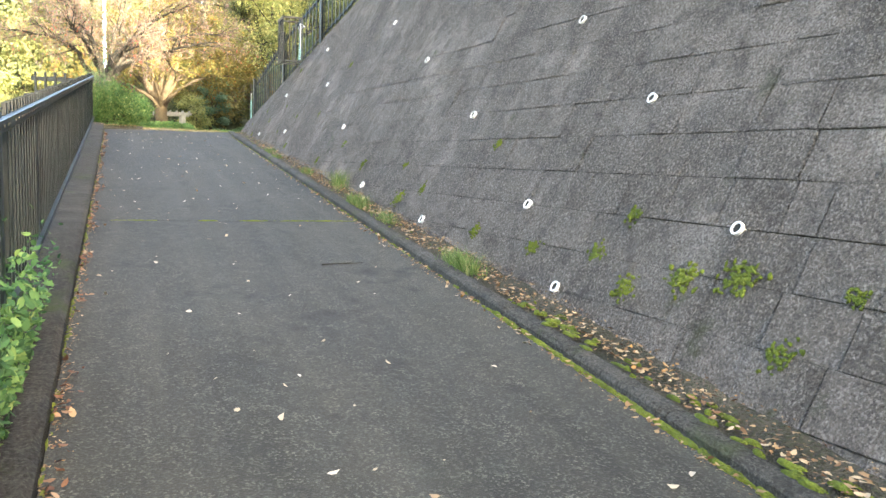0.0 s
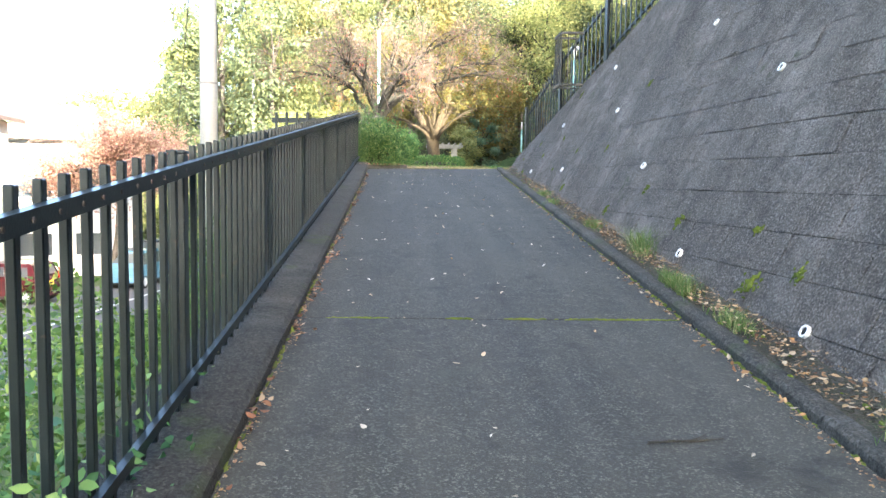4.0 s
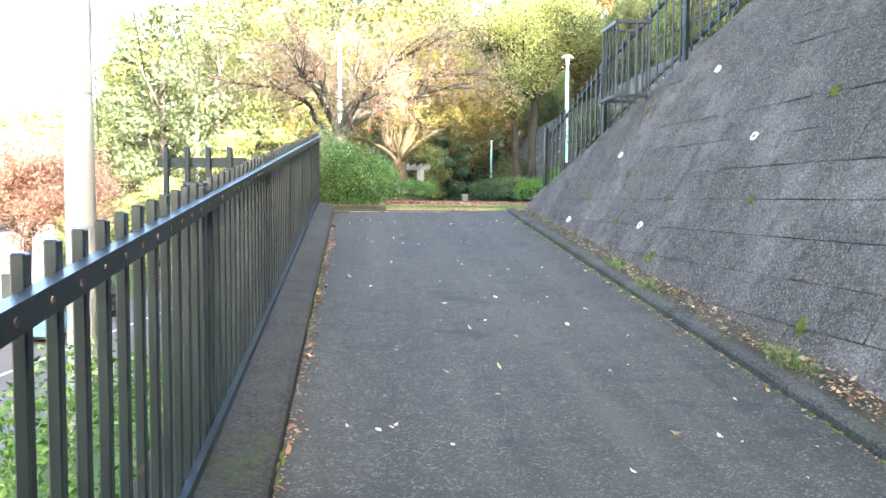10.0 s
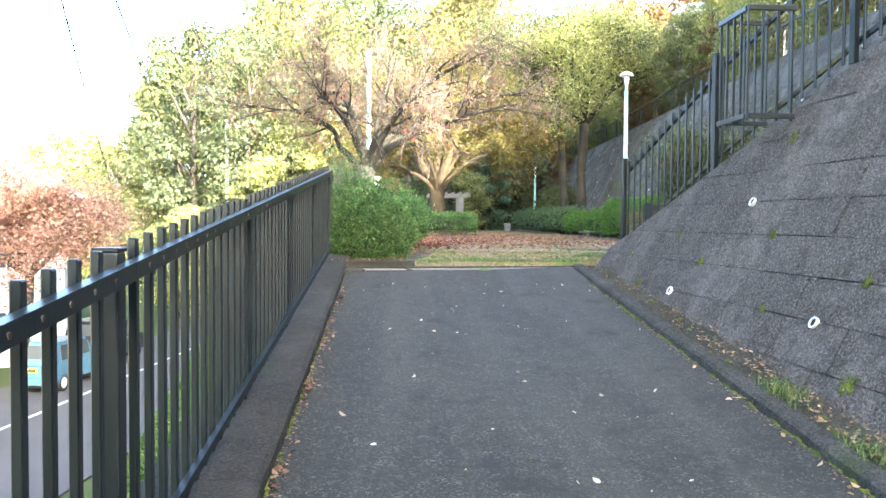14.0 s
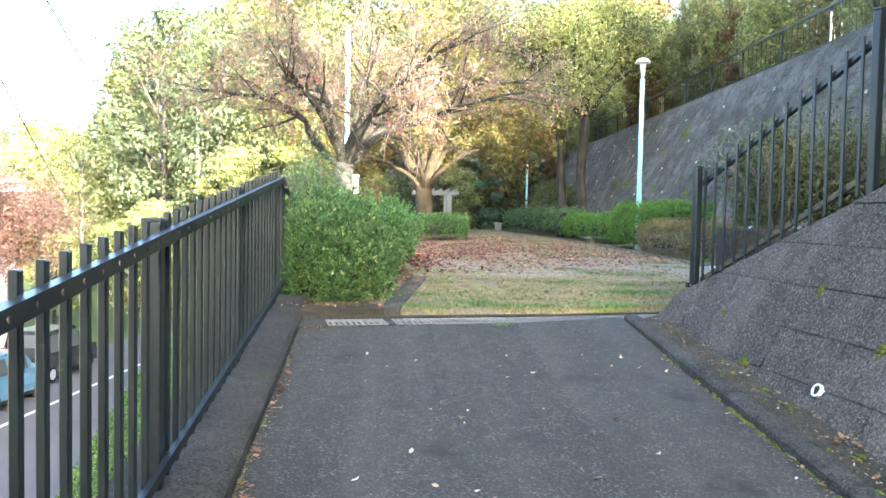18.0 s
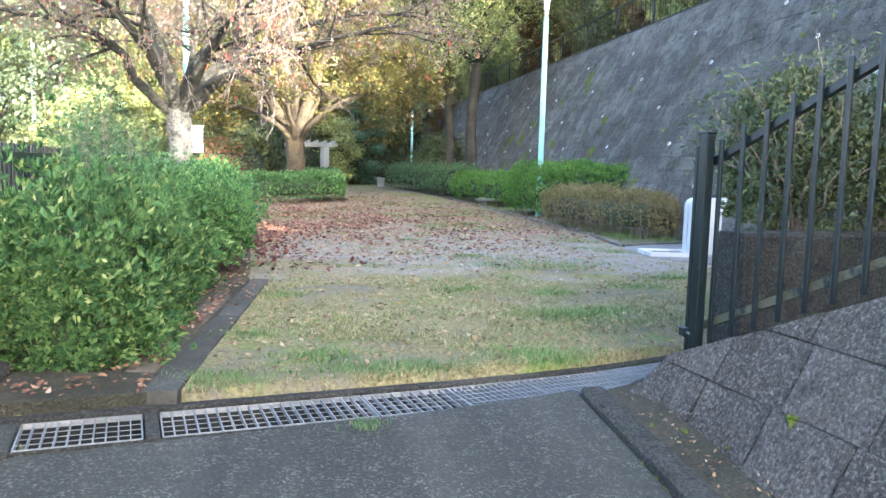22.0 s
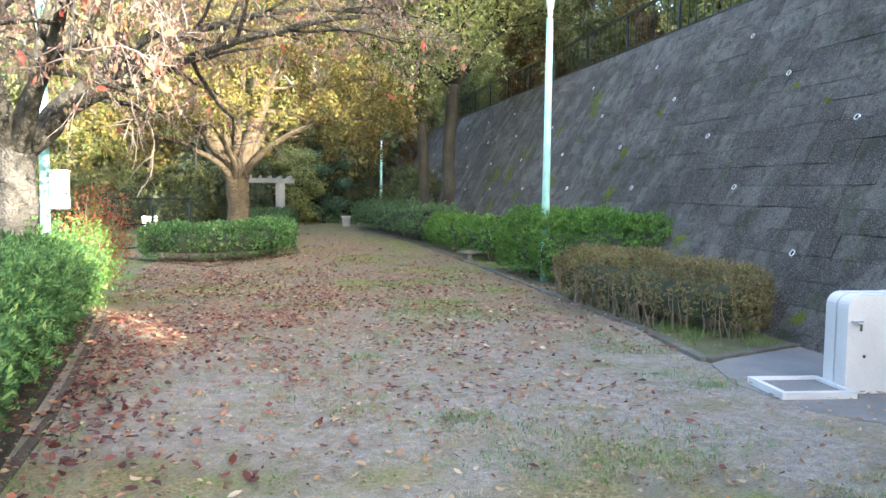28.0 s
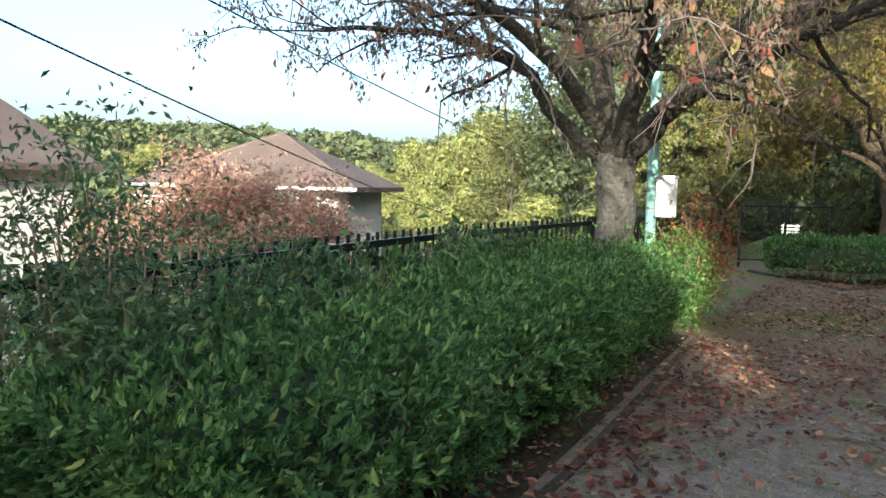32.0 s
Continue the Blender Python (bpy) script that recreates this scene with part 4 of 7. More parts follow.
def lay_blocks(parent, xfn, slope, drift, z0, course, rows, y_start, y_end, width, mat, keep, cuts, seed, lean=0.0, raised=(0.006, 0.013)):
    """Courses of blocks; those in the stretch keep(y, z) are parts, the others are joined."""
    rng = random.Random(seed)
    out = Vector((-1, drift, slope)).normalized()
    rest, made = [], 0
    for r in range(rows):
        za, zb = z0 + r * course + 0.002, z0 + (r + 1) * course - 0.002
        y = y_start + rng.uniform(0, 0.2) - (width * 0.5 if r % 2 else 0)
        while y < y_end:
            w = width * rng.choice((1.0, 1.0, 1.0, 0.52, 1.0))
            poly = [(y + 0.003 + lean * za, za), (y + w - 0.003 + lean * za, za), (y + w - 0.003 + lean * zb, zb), (y + 0.003 + lean * zb, zb)]
            y += w
            whole = poly
            for fn in cuts:
                poly = clip_top(poly, fn) if poly else poly
            if len(poly) < 3:
                continue
            area = sum(p[0] * q[1] - q[0] * p[1] for p, q in zip(poly, poly[1:] + poly[:1])) / 2
            if area < 0.004:
                continue
            pts = [Vector((xfn(a, b), a, b)) for a, b in poly]
            proud = rng.uniform(*raised)
            n = len(pts)
            c = sum(pts, Vector()) / n
            v = [p - out * -0.0 + Vector((0.04, 0, 0)) for p in pts] + [p + out * proud * 0.5 for p in pts] + [c + (p - c) * 0.982 + out * (proud + rng.uniform(-0.005, 0.005)) for p in pts]
            f = [(i, i + n, (i + 1) % n + n, (i + 1) % n) for i in range(n)] + [(i + n, i + 2 * n, (i + 1) % n + 2 * n, (i + 1) % n + n) for i in range(n)] + [tuple(range(3 * n - 1, 2 * n - 1, -1))]
            if keep(c.y, c.z) and made < 300:
                link("block", v, f, mat, parent)
                made += 1
            else:
                rest.append((v, f))
    if rest:
        v, f = merge(rest)
        ob = link("blocks_beyond", v, f, mat, parent, "further courses of the same blocks")
        ob["kind"] = "stuff"


def weep_mesh():
    bm = bmesh.new()
    seg = 14
    for r0, r1, z in ((0.030, 0.042, 0.016),):
        rings = [[], [], [], []]
        for k, (r, h) in enumerate(((r1, -0.03), (r1, z), (r0, z), (r0, -0.03))):
            for j in range(seg):
                a = j * 2 * math.pi / seg
                rings[k].append(bm.verts.new((r * math.cos(a), r * math.sin(a), h)))
        for k in range(3):
            for j in range(seg):
                bm.faces.new((rings[k][j], rings[k][(j + 1) % seg], rings[k + 1][(j + 1) % seg], rings[k + 1][j]))
    me = bpy.data.meshes.new("weep_pipe")
    bm.to_mesh(me)
    bm.free()
    me.materials.append(M["pvc"])
    # dark disc closing the pipe mouth: its inner shade is put into the colour
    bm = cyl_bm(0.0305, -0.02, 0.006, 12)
    dk = bpy.data.meshes.new("bore_shade")
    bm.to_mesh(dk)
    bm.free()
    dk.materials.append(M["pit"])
    return me, dk


WEEP, BORE = weep_mesh()


def weep_pipes(parent, xfn, slope, drift, holes, scale=1.0):
    out = Vector((-1, drift, slope)).normalized()
    rot = out.to_track_quat("Z", "Y").to_matrix().to_4x4()
    for y, z in holes:
        p = Vector((xfn(y, z) - 0.018, y, z))
        m = Matrix.Translation(p) @ rot @ Matrix.Scale(scale, 4)
        ob = share("weep_pipe", WEEP, parent, m)
        ob["label"] = "short white plastic drain pipe end"
        share("bore_shade", BORE, ob, Matrix.Identity(4))


def wall_moss(parent, xfn, slope, drift, spots, seed, grow_by=1.0):
    rng = random.Random(seed)
    out = Vector((-1, drift, slope)).normalized()
    tilt = out.to_track_quat("Z", "Y").to_matrix().to_4x4()
    chunks = []
    for y, z, s in spots:
        for _ in range(int(14 + 46 * s)):
            yy, zz = y + rng.gauss(0, 0.045 * s + 0.012), z + rng.gauss(0, 0.035 * s + 0.01)
            c = Vector((xfn(yy, zz), yy, zz)) + out * 0.012
            chunks.append(pad_lump(c, rng.uniform(0.006, 0.017) * (0.6 + 0.4 * s) * grow_by, rng.uniform(0.006, 0.017) * (0.6 + 0.4 * s) * grow_by, rng.uniform(0.005, 0.012), rng, tilt))
    v, f = merge(chunks)
    ob = link("moss_tufts", v, f, M["moss"], parent, "yellow-green moss tufts in the joints", True)
    ob["kind"] = "stuff"


def build_walls():
    ys = [-12 + 0.5 * k for k in range(67)] + [21.3]
    w = slab("wall_ramp", wall1_x, ys, lambda y: ramp_z(y) - 0.3, lambda y: max(top1(y) - 0.03, ramp_z(y) + 0.05), "battered retaining wall of dark rough split concrete blocks with moss in its joints")
    cut = lambda y, z: top1(y) - z
    foot = lambda y, z: z - (ramp_z(y) - 0.02)
    end = lambda y, z: 21.55 - 0.72 * (z - 1.76) - y
    lay_blocks(w, wall1_x, 0.514, -0.056, 0.023 - 0.2815 * 8, 0.2815, 40, -11.8, 21.6, 0.46, M["block"], lambda y, z: 2.5 < y < 22 and z < 3.3 and (y - 2.5) > (z - 0.9) * 1.6, [cut, foot, end], 11, 0.02)
    holes = [(5.45, 0.33), (8.2, 0.60), (4.07, 0.87), (6.35, 0.87), (10.49, 0.87), (5.41, 1.70), (8.25, 1.70), (12.68, 1.70), (16.5, 1.71), (18.93, 1.71), (6.98, 2.53), (10.5, 2.53), (15.07, 2.555), (18.2, 2.555), (8.6, 3.39), (12.85, 3.39), (16.6, 3.40), (10.6, 4.23), (14.8, 4.23)]
    weep_pipes(w, wall1_x, 0.514, -0.056, holes)
    spots = [(4.3, 0.55, 1.0), (4.75, 0.42, 0.8), (3.9, 0.62, 1.1), (5.2, 0.6, 0.6), (3.45, 0.3, 0.7), (5.0, 0.88, 0.6), (3.2, 0.62, 0.4), (9.1, 0.77, 0.9), (8.6, 0.9, 0.5), (7.4, 1.38, 0.4), (9.4, 1.15, 0.4), (17.6, 2.27, 0.2), (18.6, 2.0, 0.15), (16.2, 2.0, 0.2), (14.6, 1.98, 0.2), (19.8, 1.72, 0.3), (17.2, 1.72, 0.2), (15.9, 1.42, 0.5), (14.2, 2.83, 0.4), (19.4, 2.27, 0.15), (20.4, 1.98, 0.1), (18.1, 3.1, 0.4), (12.2, 1.42, 0.4), (10.9, 1.14, 0.5), (6.0, 0.55, 0.6), (7.0, 0.58, 0.5), (20.7, 1.72, 0.25), (13.2, 1.15, 0.4)]
    wall_moss(w, wall1_x, 0.514, -0.056, spots, 4, 1.35)
    ys = [13.0 + 0.75 * k for k in range(100)]
    w2 = slab("wall_park", wall2_x, ys, lambda y: PARK - 0.3, lambda y: TOP2 - 0.02, "tall battered retaining wall of dark stained concrete blocks behind the hedges")
    lay_blocks(w2, wall2_x, 0.5, 0.05, 2.738 - 0.264 * 4, 0.264, 19, 13.2, 87, 0.42, M["block_b"], lambda y, z: 27.0 < y < 36 and z < 4.6, [lambda y, z: TOP2 - z, lambda y, z: z - PARK + 0.05], 21, 0.03, (0.012, 0.022))
    holes = [(y, z) for z, y0 in ((2.75, 26.7), (3.52, 28.55), (4.33, 26.7), (5.12, 28.55), (5.94, 26.8)) for y in [y0 + 3.27 * k for k in range(11)]]
    weep_pipes(w2, wall2_x, 0.5, 0.05, holes)
    spots = [(32.6, 2.72, 1.6), (32.3, 2.5, 1.5), (31.2, 2.25, 1.3), (30.4, 2.15, 1.0), (36.0, 3.4, 1.6), (36.2, 4.2, 1.2), (35.4, 4.9, 1.0), (42, 3.4, 2.4), (43, 4.4, 2.6), (44, 3.0, 2.6), (45, 4.0, 2.6), (29.4, 2.1, 0.9), (31.5, 4.9, 0.6), (30.7, 4.6, 0.5), (38, 2.8, 1.4), (29.0, 5.2, 0.5)]
    mr = random.Random(12)
    spots += [(mr.uniform(38.5, 47), mr.uniform(2.2, 5.6), mr.uniform(1.2, 2.6)) for _ in range(15)]
    wall_moss(w2, wall2_x, 0.5, 0.05, spots, 6, 1.8)
    # low picket fence along the top of the park wall
    railing("railing", "dark steel picket fence along the top of the park wall", (wall2_x(22, TOP2) + 0.25, 22, TOP2 + 0.02), (wall2_x(62, TOP2) + 0.25, 62, TOP2 + 0.02), [2.5 * k for k in range(1, 16)], pitch=0.3, rail=0.9, over=0.08, pw=0.022, post=0.06, face=-1, bolts=False)


build_walls()


# ---- drain gratings across the head of the ramp ----
def grating(at, length, width, rz, label):
    g = thing("drain_grating", label, "drain", "drain gratings", at=at, rz=rz)
    fr = bmesh.new()
    t = 0.006
    for a in ((0, length, 0, t), (0, length, width - t, width), (0, t, 0, width), (length - t, length, 0, width)):
        box_bm(*a, -0.03, 0.0, 0, 1, fr)
    part("frame", fr, M["zinc"], g)
    me = bpy.data.meshes.new("bearing_bar")
    b = box_bm(-0.0025, 0.0025, t, width - t, -0.024, -0.001)
    b.to_mesh(me)
    b.free()
    me.materials.append(M["zinc"])
    n = int(length / (0.05 if at[0] < 2.1 else 0.036))
    for i in range(1, n):
        share("bearing_bar", me, g, pose(length * i / n, 0, 0))
    me2 = bpy.data.meshes.new("cross_bar")
    b = box_bm(t, length - t, -0.002, 0.002, -0.005, -0.002)
    b.to_mesh(me2)
    b.free()
    me2.materials.append(M["zinc"])
    for i in range(1, 5):
        share("cross_bar", me2, g, pose(0, width * i / 5, 0))


def build_drain():
    z = 1.762
    runs = ((0.06, 9.26, ((0.02, 0.51), (0.61, 0.99), (1.61, 0.49))), (2.14, 13.1, ((0.0, 0.48), (0.49, 0.48))), (3.10, 18.4, ((0.0, 0.40), (0.41, 0.40))))
    for k, (x0, ang, pieces) in enumerate(runs):
        o = Vector((x0, drain_y(x0)))
        d = Vector((math.cos(radians(ang)), math.sin(radians(ang))))
        for s0, L in pieces:
            p = o + d * s0
            grating((p.x, p.y, z), L, 0.355, ang, "galvanised steel grating over the drain at the head of the ramp")
        c = thing("drain_channel", "concrete drain channel under the steel gratings", "drain", at=(o.x, o.y, 0), rz=ang, kind="structure")
        lo, hi = (-0.25, 0.0, 0.0)[k], (2.14, 0.99, 0.9)[k]
        for y0, y1, zz in ((-0.016, -0.004, -0.002 - 0.001 * k), (0.359, 0.43, 0.02 - 0.003 * k)):
            part("channel_rim", box_bm(lo, hi, y0, y1, z - 0.4, z + zz, 0.006, 1), M["kerb"], c)
        # near-black liner and bed: shade under the gratings is put into their colour
        part("shade_liner", box_bm(lo, hi, 0.345, 0.358, z - 0.4, z - 0.026 - 0.003 * k), M["pit"], c)
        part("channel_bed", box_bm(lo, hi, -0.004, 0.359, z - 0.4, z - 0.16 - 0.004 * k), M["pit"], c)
        if k == 0:
            g = c
    part("channel_end", box_bm(-0.34, 0.012, -0.03, 0.42, z - 0.4, z + 0.006, 0.006, 1), M["asphalt"], g, "dark asphalt fill beside the grating")
    part("channel_rim", box_bm(0.54, 0.60, -0.004, 0.359, z - 0.3, z + 0.004, 0.004, 1), M["kerb"], g)


build_drain()


def kerb_line(name, pts, w, h, z, label, mat="kerb", seglen=0.6):
    g = thing(name, label, "kerb", kind="structure")
    for (x0, y0), (x1, y1) in zip(pts, pts[1:]):
        L = math.hypot(x1 - x0, y1 - y0)
        ang = math.degrees(math.atan2(y1 - y0, x1 - x0))
        n = max(1, round(L / seglen))
        bm = box_bm(0.004, L / n - 0.004, -w / 2, w / 2, -0.25, h, 0.012, 2)
        me = bpy.data.meshes.new("kerb_stone")
        bm.to_mesh(me)
        bm.free()
        me.materials.append(M[mat])
        for k in range(n):
            s = L * k / n
            share("kerb_stone", me, g, pose(x0 + (x1 - x0) * k / n, y0 + (y1 - y0) * k / n, z, 0, 0, ang))


def build_kerb_lines():
    kerb_line("kerb_bed_left", [(0.595, 21.615), (1.04, 25.35)], 0.17, 0.022, PARK, "dark flat edging along the hedge bed", "edging", 1.8)
    kerb_line("kerb_bed_inner", [(0.45, 22.0), (0.80, 24.85)], 0.16, 0.025, PARK, "brown worn concrete edging at the foot of the bush", "edging_brown", 1.8)
    kerb_line("kerb_bed_hedge", [(0.90, 25.75), (0.86, 28.0), (0.47, 32.75), (-1.6, 33.3)], 0.07, 0.016, PARK, "narrow brown concrete edging along the hedge", "kerb_brown", 1.2)
    v = [(-0.60, 21.43, PARK + 0.012), (0.56, 21.63, PARK + 0.014), (0.94, 25.3, PARK + 0.03), (0.40, 32.6, PARK + 0.03), (-1.4, 33.1, PARK + 0.03), (-1.4, 27.0, PARK + 0.03)]
    v += [(x, y, z - 0.15) for x, y, z in v]
    bed = link("soil_bed", v, [(0, 1, 2, 3, 4, 5)] + [(i, i + 6, (i + 1) % 6 + 6, (i + 1) % 6) for i in range(6)], M["soil"])
    tagged(bed, "dark bare soil under the hedge", "soil", kind="structure")
    kerb_line("kerb_bed_right", [(7.75, 29.25), (6.38, 28.75), (6.62, 30.4), (7.0, 37.6), (7.25, 44.0), (7.4, 62)], 0.11, 0.035, PARK, "low weathered concrete edging round the planting bed", "edging_pale")
    v = [(7.72, 29.2, PARK + 0.022), (6.44, 28.82, PARK + 0.022), (6.68, 30.4, PARK + 0.022), (7.06, 37.6, PARK + 0.022), (9.2, 37.6, PARK + 0.022), (8.6, 29.2, PARK + 0.022)]
    v += [(x, y, z - 0.15) for x, y, z in v]
    bed = link("soil_bed_right", v, [(5, 4, 3, 2, 1, 0)] + [(i, (i + 1) % 6, (i + 1) % 6 + 6, i + 6) for i in range(6)], M["moss_soil"])
    tagged(bed, "mossy brown soil of the planting bed below the park wall", "soil", kind="structure")
    kerb_line("kerb_bed_mid", [(-0.4, 40.9), (1.5, 38.6), (3.5, 42.0), (3.6, 46)], 0.11, 0.03, PARK, "low edging round the planting bed", "kerb_brown")
    kerb_line("kerb_bed_corner", [(7.2, 25.2), (7.35, 27.1), (8.1, 27.6)], 0.12, 0.10, PARK, "low concrete edging beside the drinking fountain")


build_kerb_lines()


# ---- hedges and shrubs ----
def hedge(name, label, path, mat, height, width, count, size, seed, z=PARK, power=3.0, rough=0.10, base=0.12, stems=True, group="hedges", aspect=0.45, stem_n=7, stem_r=0.012, loose=0.05, shag=0.17):
    """A clipped hedge along a line: dark core shell, stems and a skin of separate leaves."""
    rng = np.random.default_rng(seed)
    p = np.asarray(path, float)
    seg = np.linalg.norm(np.diff(p, axis=0), axis=1)
    cum = np.concatenate([[0], np.cumsum(seg)])
    L = cum[-1]
    half = width / 2
    tang = np.gradient(p, axis=0)
    tang /= np.linalg.norm(tang, axis=1)[:, None]

    def along(s):
        s = np.clip(s, 0, L)
        i = np.clip(np.searchsorted(cum, s, side="right") - 1, 0, len(seg) - 1)
        t = (s - cum[i]) / seg[i]
        c = p[i] + (p[i + 1] - p[i]) * t[:, None]
        d = tang[i] + (tang[i + 1] - tang[i]) * t[:, None]
        d = d / np.linalg.norm(d, axis=1)[:, None]
        return c, np.stack([d[:, 1], -d[:, 0]], 1)

    def skin(s, a, k):
        """Point on the hedge: s along it, a round its section (0 to pi), k out from the core."""
        c, nrm = along(s)
        ends = np.minimum(np.minimum(s + half * 0.62, L - s + half * 0.62) / (half * 0.9), 1)
        ends = np.sqrt(np.clip(1 - (1 - np.clip(ends, 0, 1)) ** 2, 0.004, 1))
        wob = 1 + rough * (np.sin(s * 2.3 + seed) * 0.5 + np.sin(s * 5.1 + a * 3 + seed * 2) * 0.5 + np.sin(s * 9.7 - a * 5) * 0.3)
        ca, sa = np.cos(a), np.sin(a)
        rx = np.sign(ca) * np.abs(ca) ** (2 / power) * half * ends * wob * k
        rx = rx * (0.80 + 0.20 * np.clip(sa * 2.0, 0, 1))
        rz = np.abs(sa) ** (2 / power) * (height - base) * (0.35 + 0.65 * ends) * (1 + (wob - 1) * 0.6) * k
        return np.column_stack([c[:, 0] + nrm[:, 0] * rx, c[:, 1] + nrm[:, 1] * rx, z + base + rz])

    g = thing(name, label, "hedge", group, at=(p[:, 0].mean(), p[:, 1].mean(), z))
    off = Vector(g.matrix_basis.translation)
    # dark inner shell: the shade inside the hedge is put into its colour
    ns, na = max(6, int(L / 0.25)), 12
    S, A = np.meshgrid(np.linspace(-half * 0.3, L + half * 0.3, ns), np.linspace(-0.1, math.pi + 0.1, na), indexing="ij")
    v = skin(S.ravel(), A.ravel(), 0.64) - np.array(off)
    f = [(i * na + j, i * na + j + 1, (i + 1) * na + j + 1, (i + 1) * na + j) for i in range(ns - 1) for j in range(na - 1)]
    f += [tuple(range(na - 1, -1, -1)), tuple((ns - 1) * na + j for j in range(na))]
    link("core", v, f, M["core"], g, "dark inner shell coloured as the shade among the twigs", True)
    tufts = count // 7
    s = rng.uniform(-half * 0.62, L + half * 0.62, tufts)
    a = rng.uniform(0.0, math.pi, tufts)
    k = 1.01 - shag * rng.random(tufts) ** 0.75
    sprig = rng.random(tufts) < loose
    k = np.where(sprig, k + 0.09 + 0.10 * rng.random(tufts) * (loose > 0.06), k)
    pos = skin(s, a, k)
    mid = skin(s, a, 0.6)
    out = pos - mid
    out /= np.linalg.norm(out, axis=1)[:, None] + 1e-9
    out[:, 2] += 0.35
    # the two ends of the hedge
    m = max(20, tufts // 9)
    far_end = rng.random(m) < 0.5
    es = np.where(far_end, L + half * 0.36, -half * 0.36)
    epos = skin(es, rng.uniform(0.0, math.pi, m), 1.0 * np.sqrt(rng.random(m)))
    _, en = along(es)
    eout = np.column_stack([-en[:, 1], en[:, 0], np.full(m, 0.3)]) * np.where(far_end, 1.0, -1.0)[:, None]
    eout[:, 2] = 0.35
    epos += eout * 0.06
    pos, out, tufts = np.concatenate([pos, epos]), np.concatenate([out, eout]), tufts + m
    # leaves stand in small rosettes that point out and up
    out = np.repeat(out, 7, axis=0) * 0.75 + rng.normal(size=(tufts * 7, 3)) * 0.62
    out /= np.linalg.norm(out, axis=1)[:, None]
    pos = np.repeat(pos, 7, axis=0) + out * size * 0.45 + rng.normal(size=out.shape) * size * 0.16
    me = leaves_mesh("foliage", pos - np.array(off), np.full(len(pos), size * 1.12), mat, rng, None, 0.25, aspect * 0.85, 0.25, 0.45, count > 60000, out)
    mesh_part("foliage", me, g)
    if stems:
        chunks = []
        for _ in range(int(L * stem_n)):
            c, nrm = along(np.array([rng.uniform(0, L)]))
            x, y = c[0] + nrm[0] * rng.uniform(-0.85, 0.85) * half * (0.65 if stem_n < 20 else 1.0)
            top = np.array([x + rng.normal() * 0.12, y + rng.normal() * 0.12, z + height * 0.6])
            pts = np.linspace([x, y, z - 0.03], top, 4) + rng.normal(size=(4, 3)) * 0.012
            chunks.append(tube_data(pts - np.array(off), [stem_r, stem_r * 0.85, stem_r * 0.65, stem_r * 0.4], 5))
        v, f = merge(chunks)
        link("twig_cluster", v, f, M["twig"], g, "thin bare brown twigs")["kind"] = "stuff"
    return g


def bush(name, label, at, height, radius, count, size, seed, mat="hedge_dark"):
    """An unclipped shrub: arching stems with leaves along them."""
    rng = np.random.default_rng(seed)
    g = thing(name, label, "shrub", "shrubs", at=at)
    chunks, tips = [], []
    for _ in range(46):
        a = rng.uniform(0, 2 * math.pi)
        r = radius * math.sqrt(rng.random())
        h = height * rng.uniform(0.55, 1.05) * (1 - 0.35 * (r / radius) ** 2)
        t = np.linspace(0, 1, 7)[:, None]
        e = np.array([math.cos(a) * r, math.sin(a) * r, h])
        pts = np.array([math.cos(a), math.sin(a), 0]) * 0.08 + t * np.array([e[0], e[1], 0]) * t ** 0.6 + np.array([0, 0, 1]) * h * t
        pts += rng.normal(size=(7, 3)) * 0.03
        pts[0, 2] = -0.05
        chunks.append(tube_data(pts, np.linspace(0.012, 0.003, 7), 5))
        tips.append(pts[2:])
    v, f = merge(chunks)
    link("twig_cluster", v, f, M["twig"], g, "thin arching twigs")["kind"] = "stuff"
    T = np.concatenate(tips)
    pos = T[rng.integers(0, len(T), count)] + rng.normal(size=(count, 3)) * np.array([0.13, 0.13, 0.10])
    pos[:, 2] = np.maximum(pos[:, 2], 0.05)
    mesh_part("foliage", leaves_mesh("foliage", pos, np.full(count, size), M[mat], rng, (0, 0, 1), 0.1, 0.4), g)
    return g


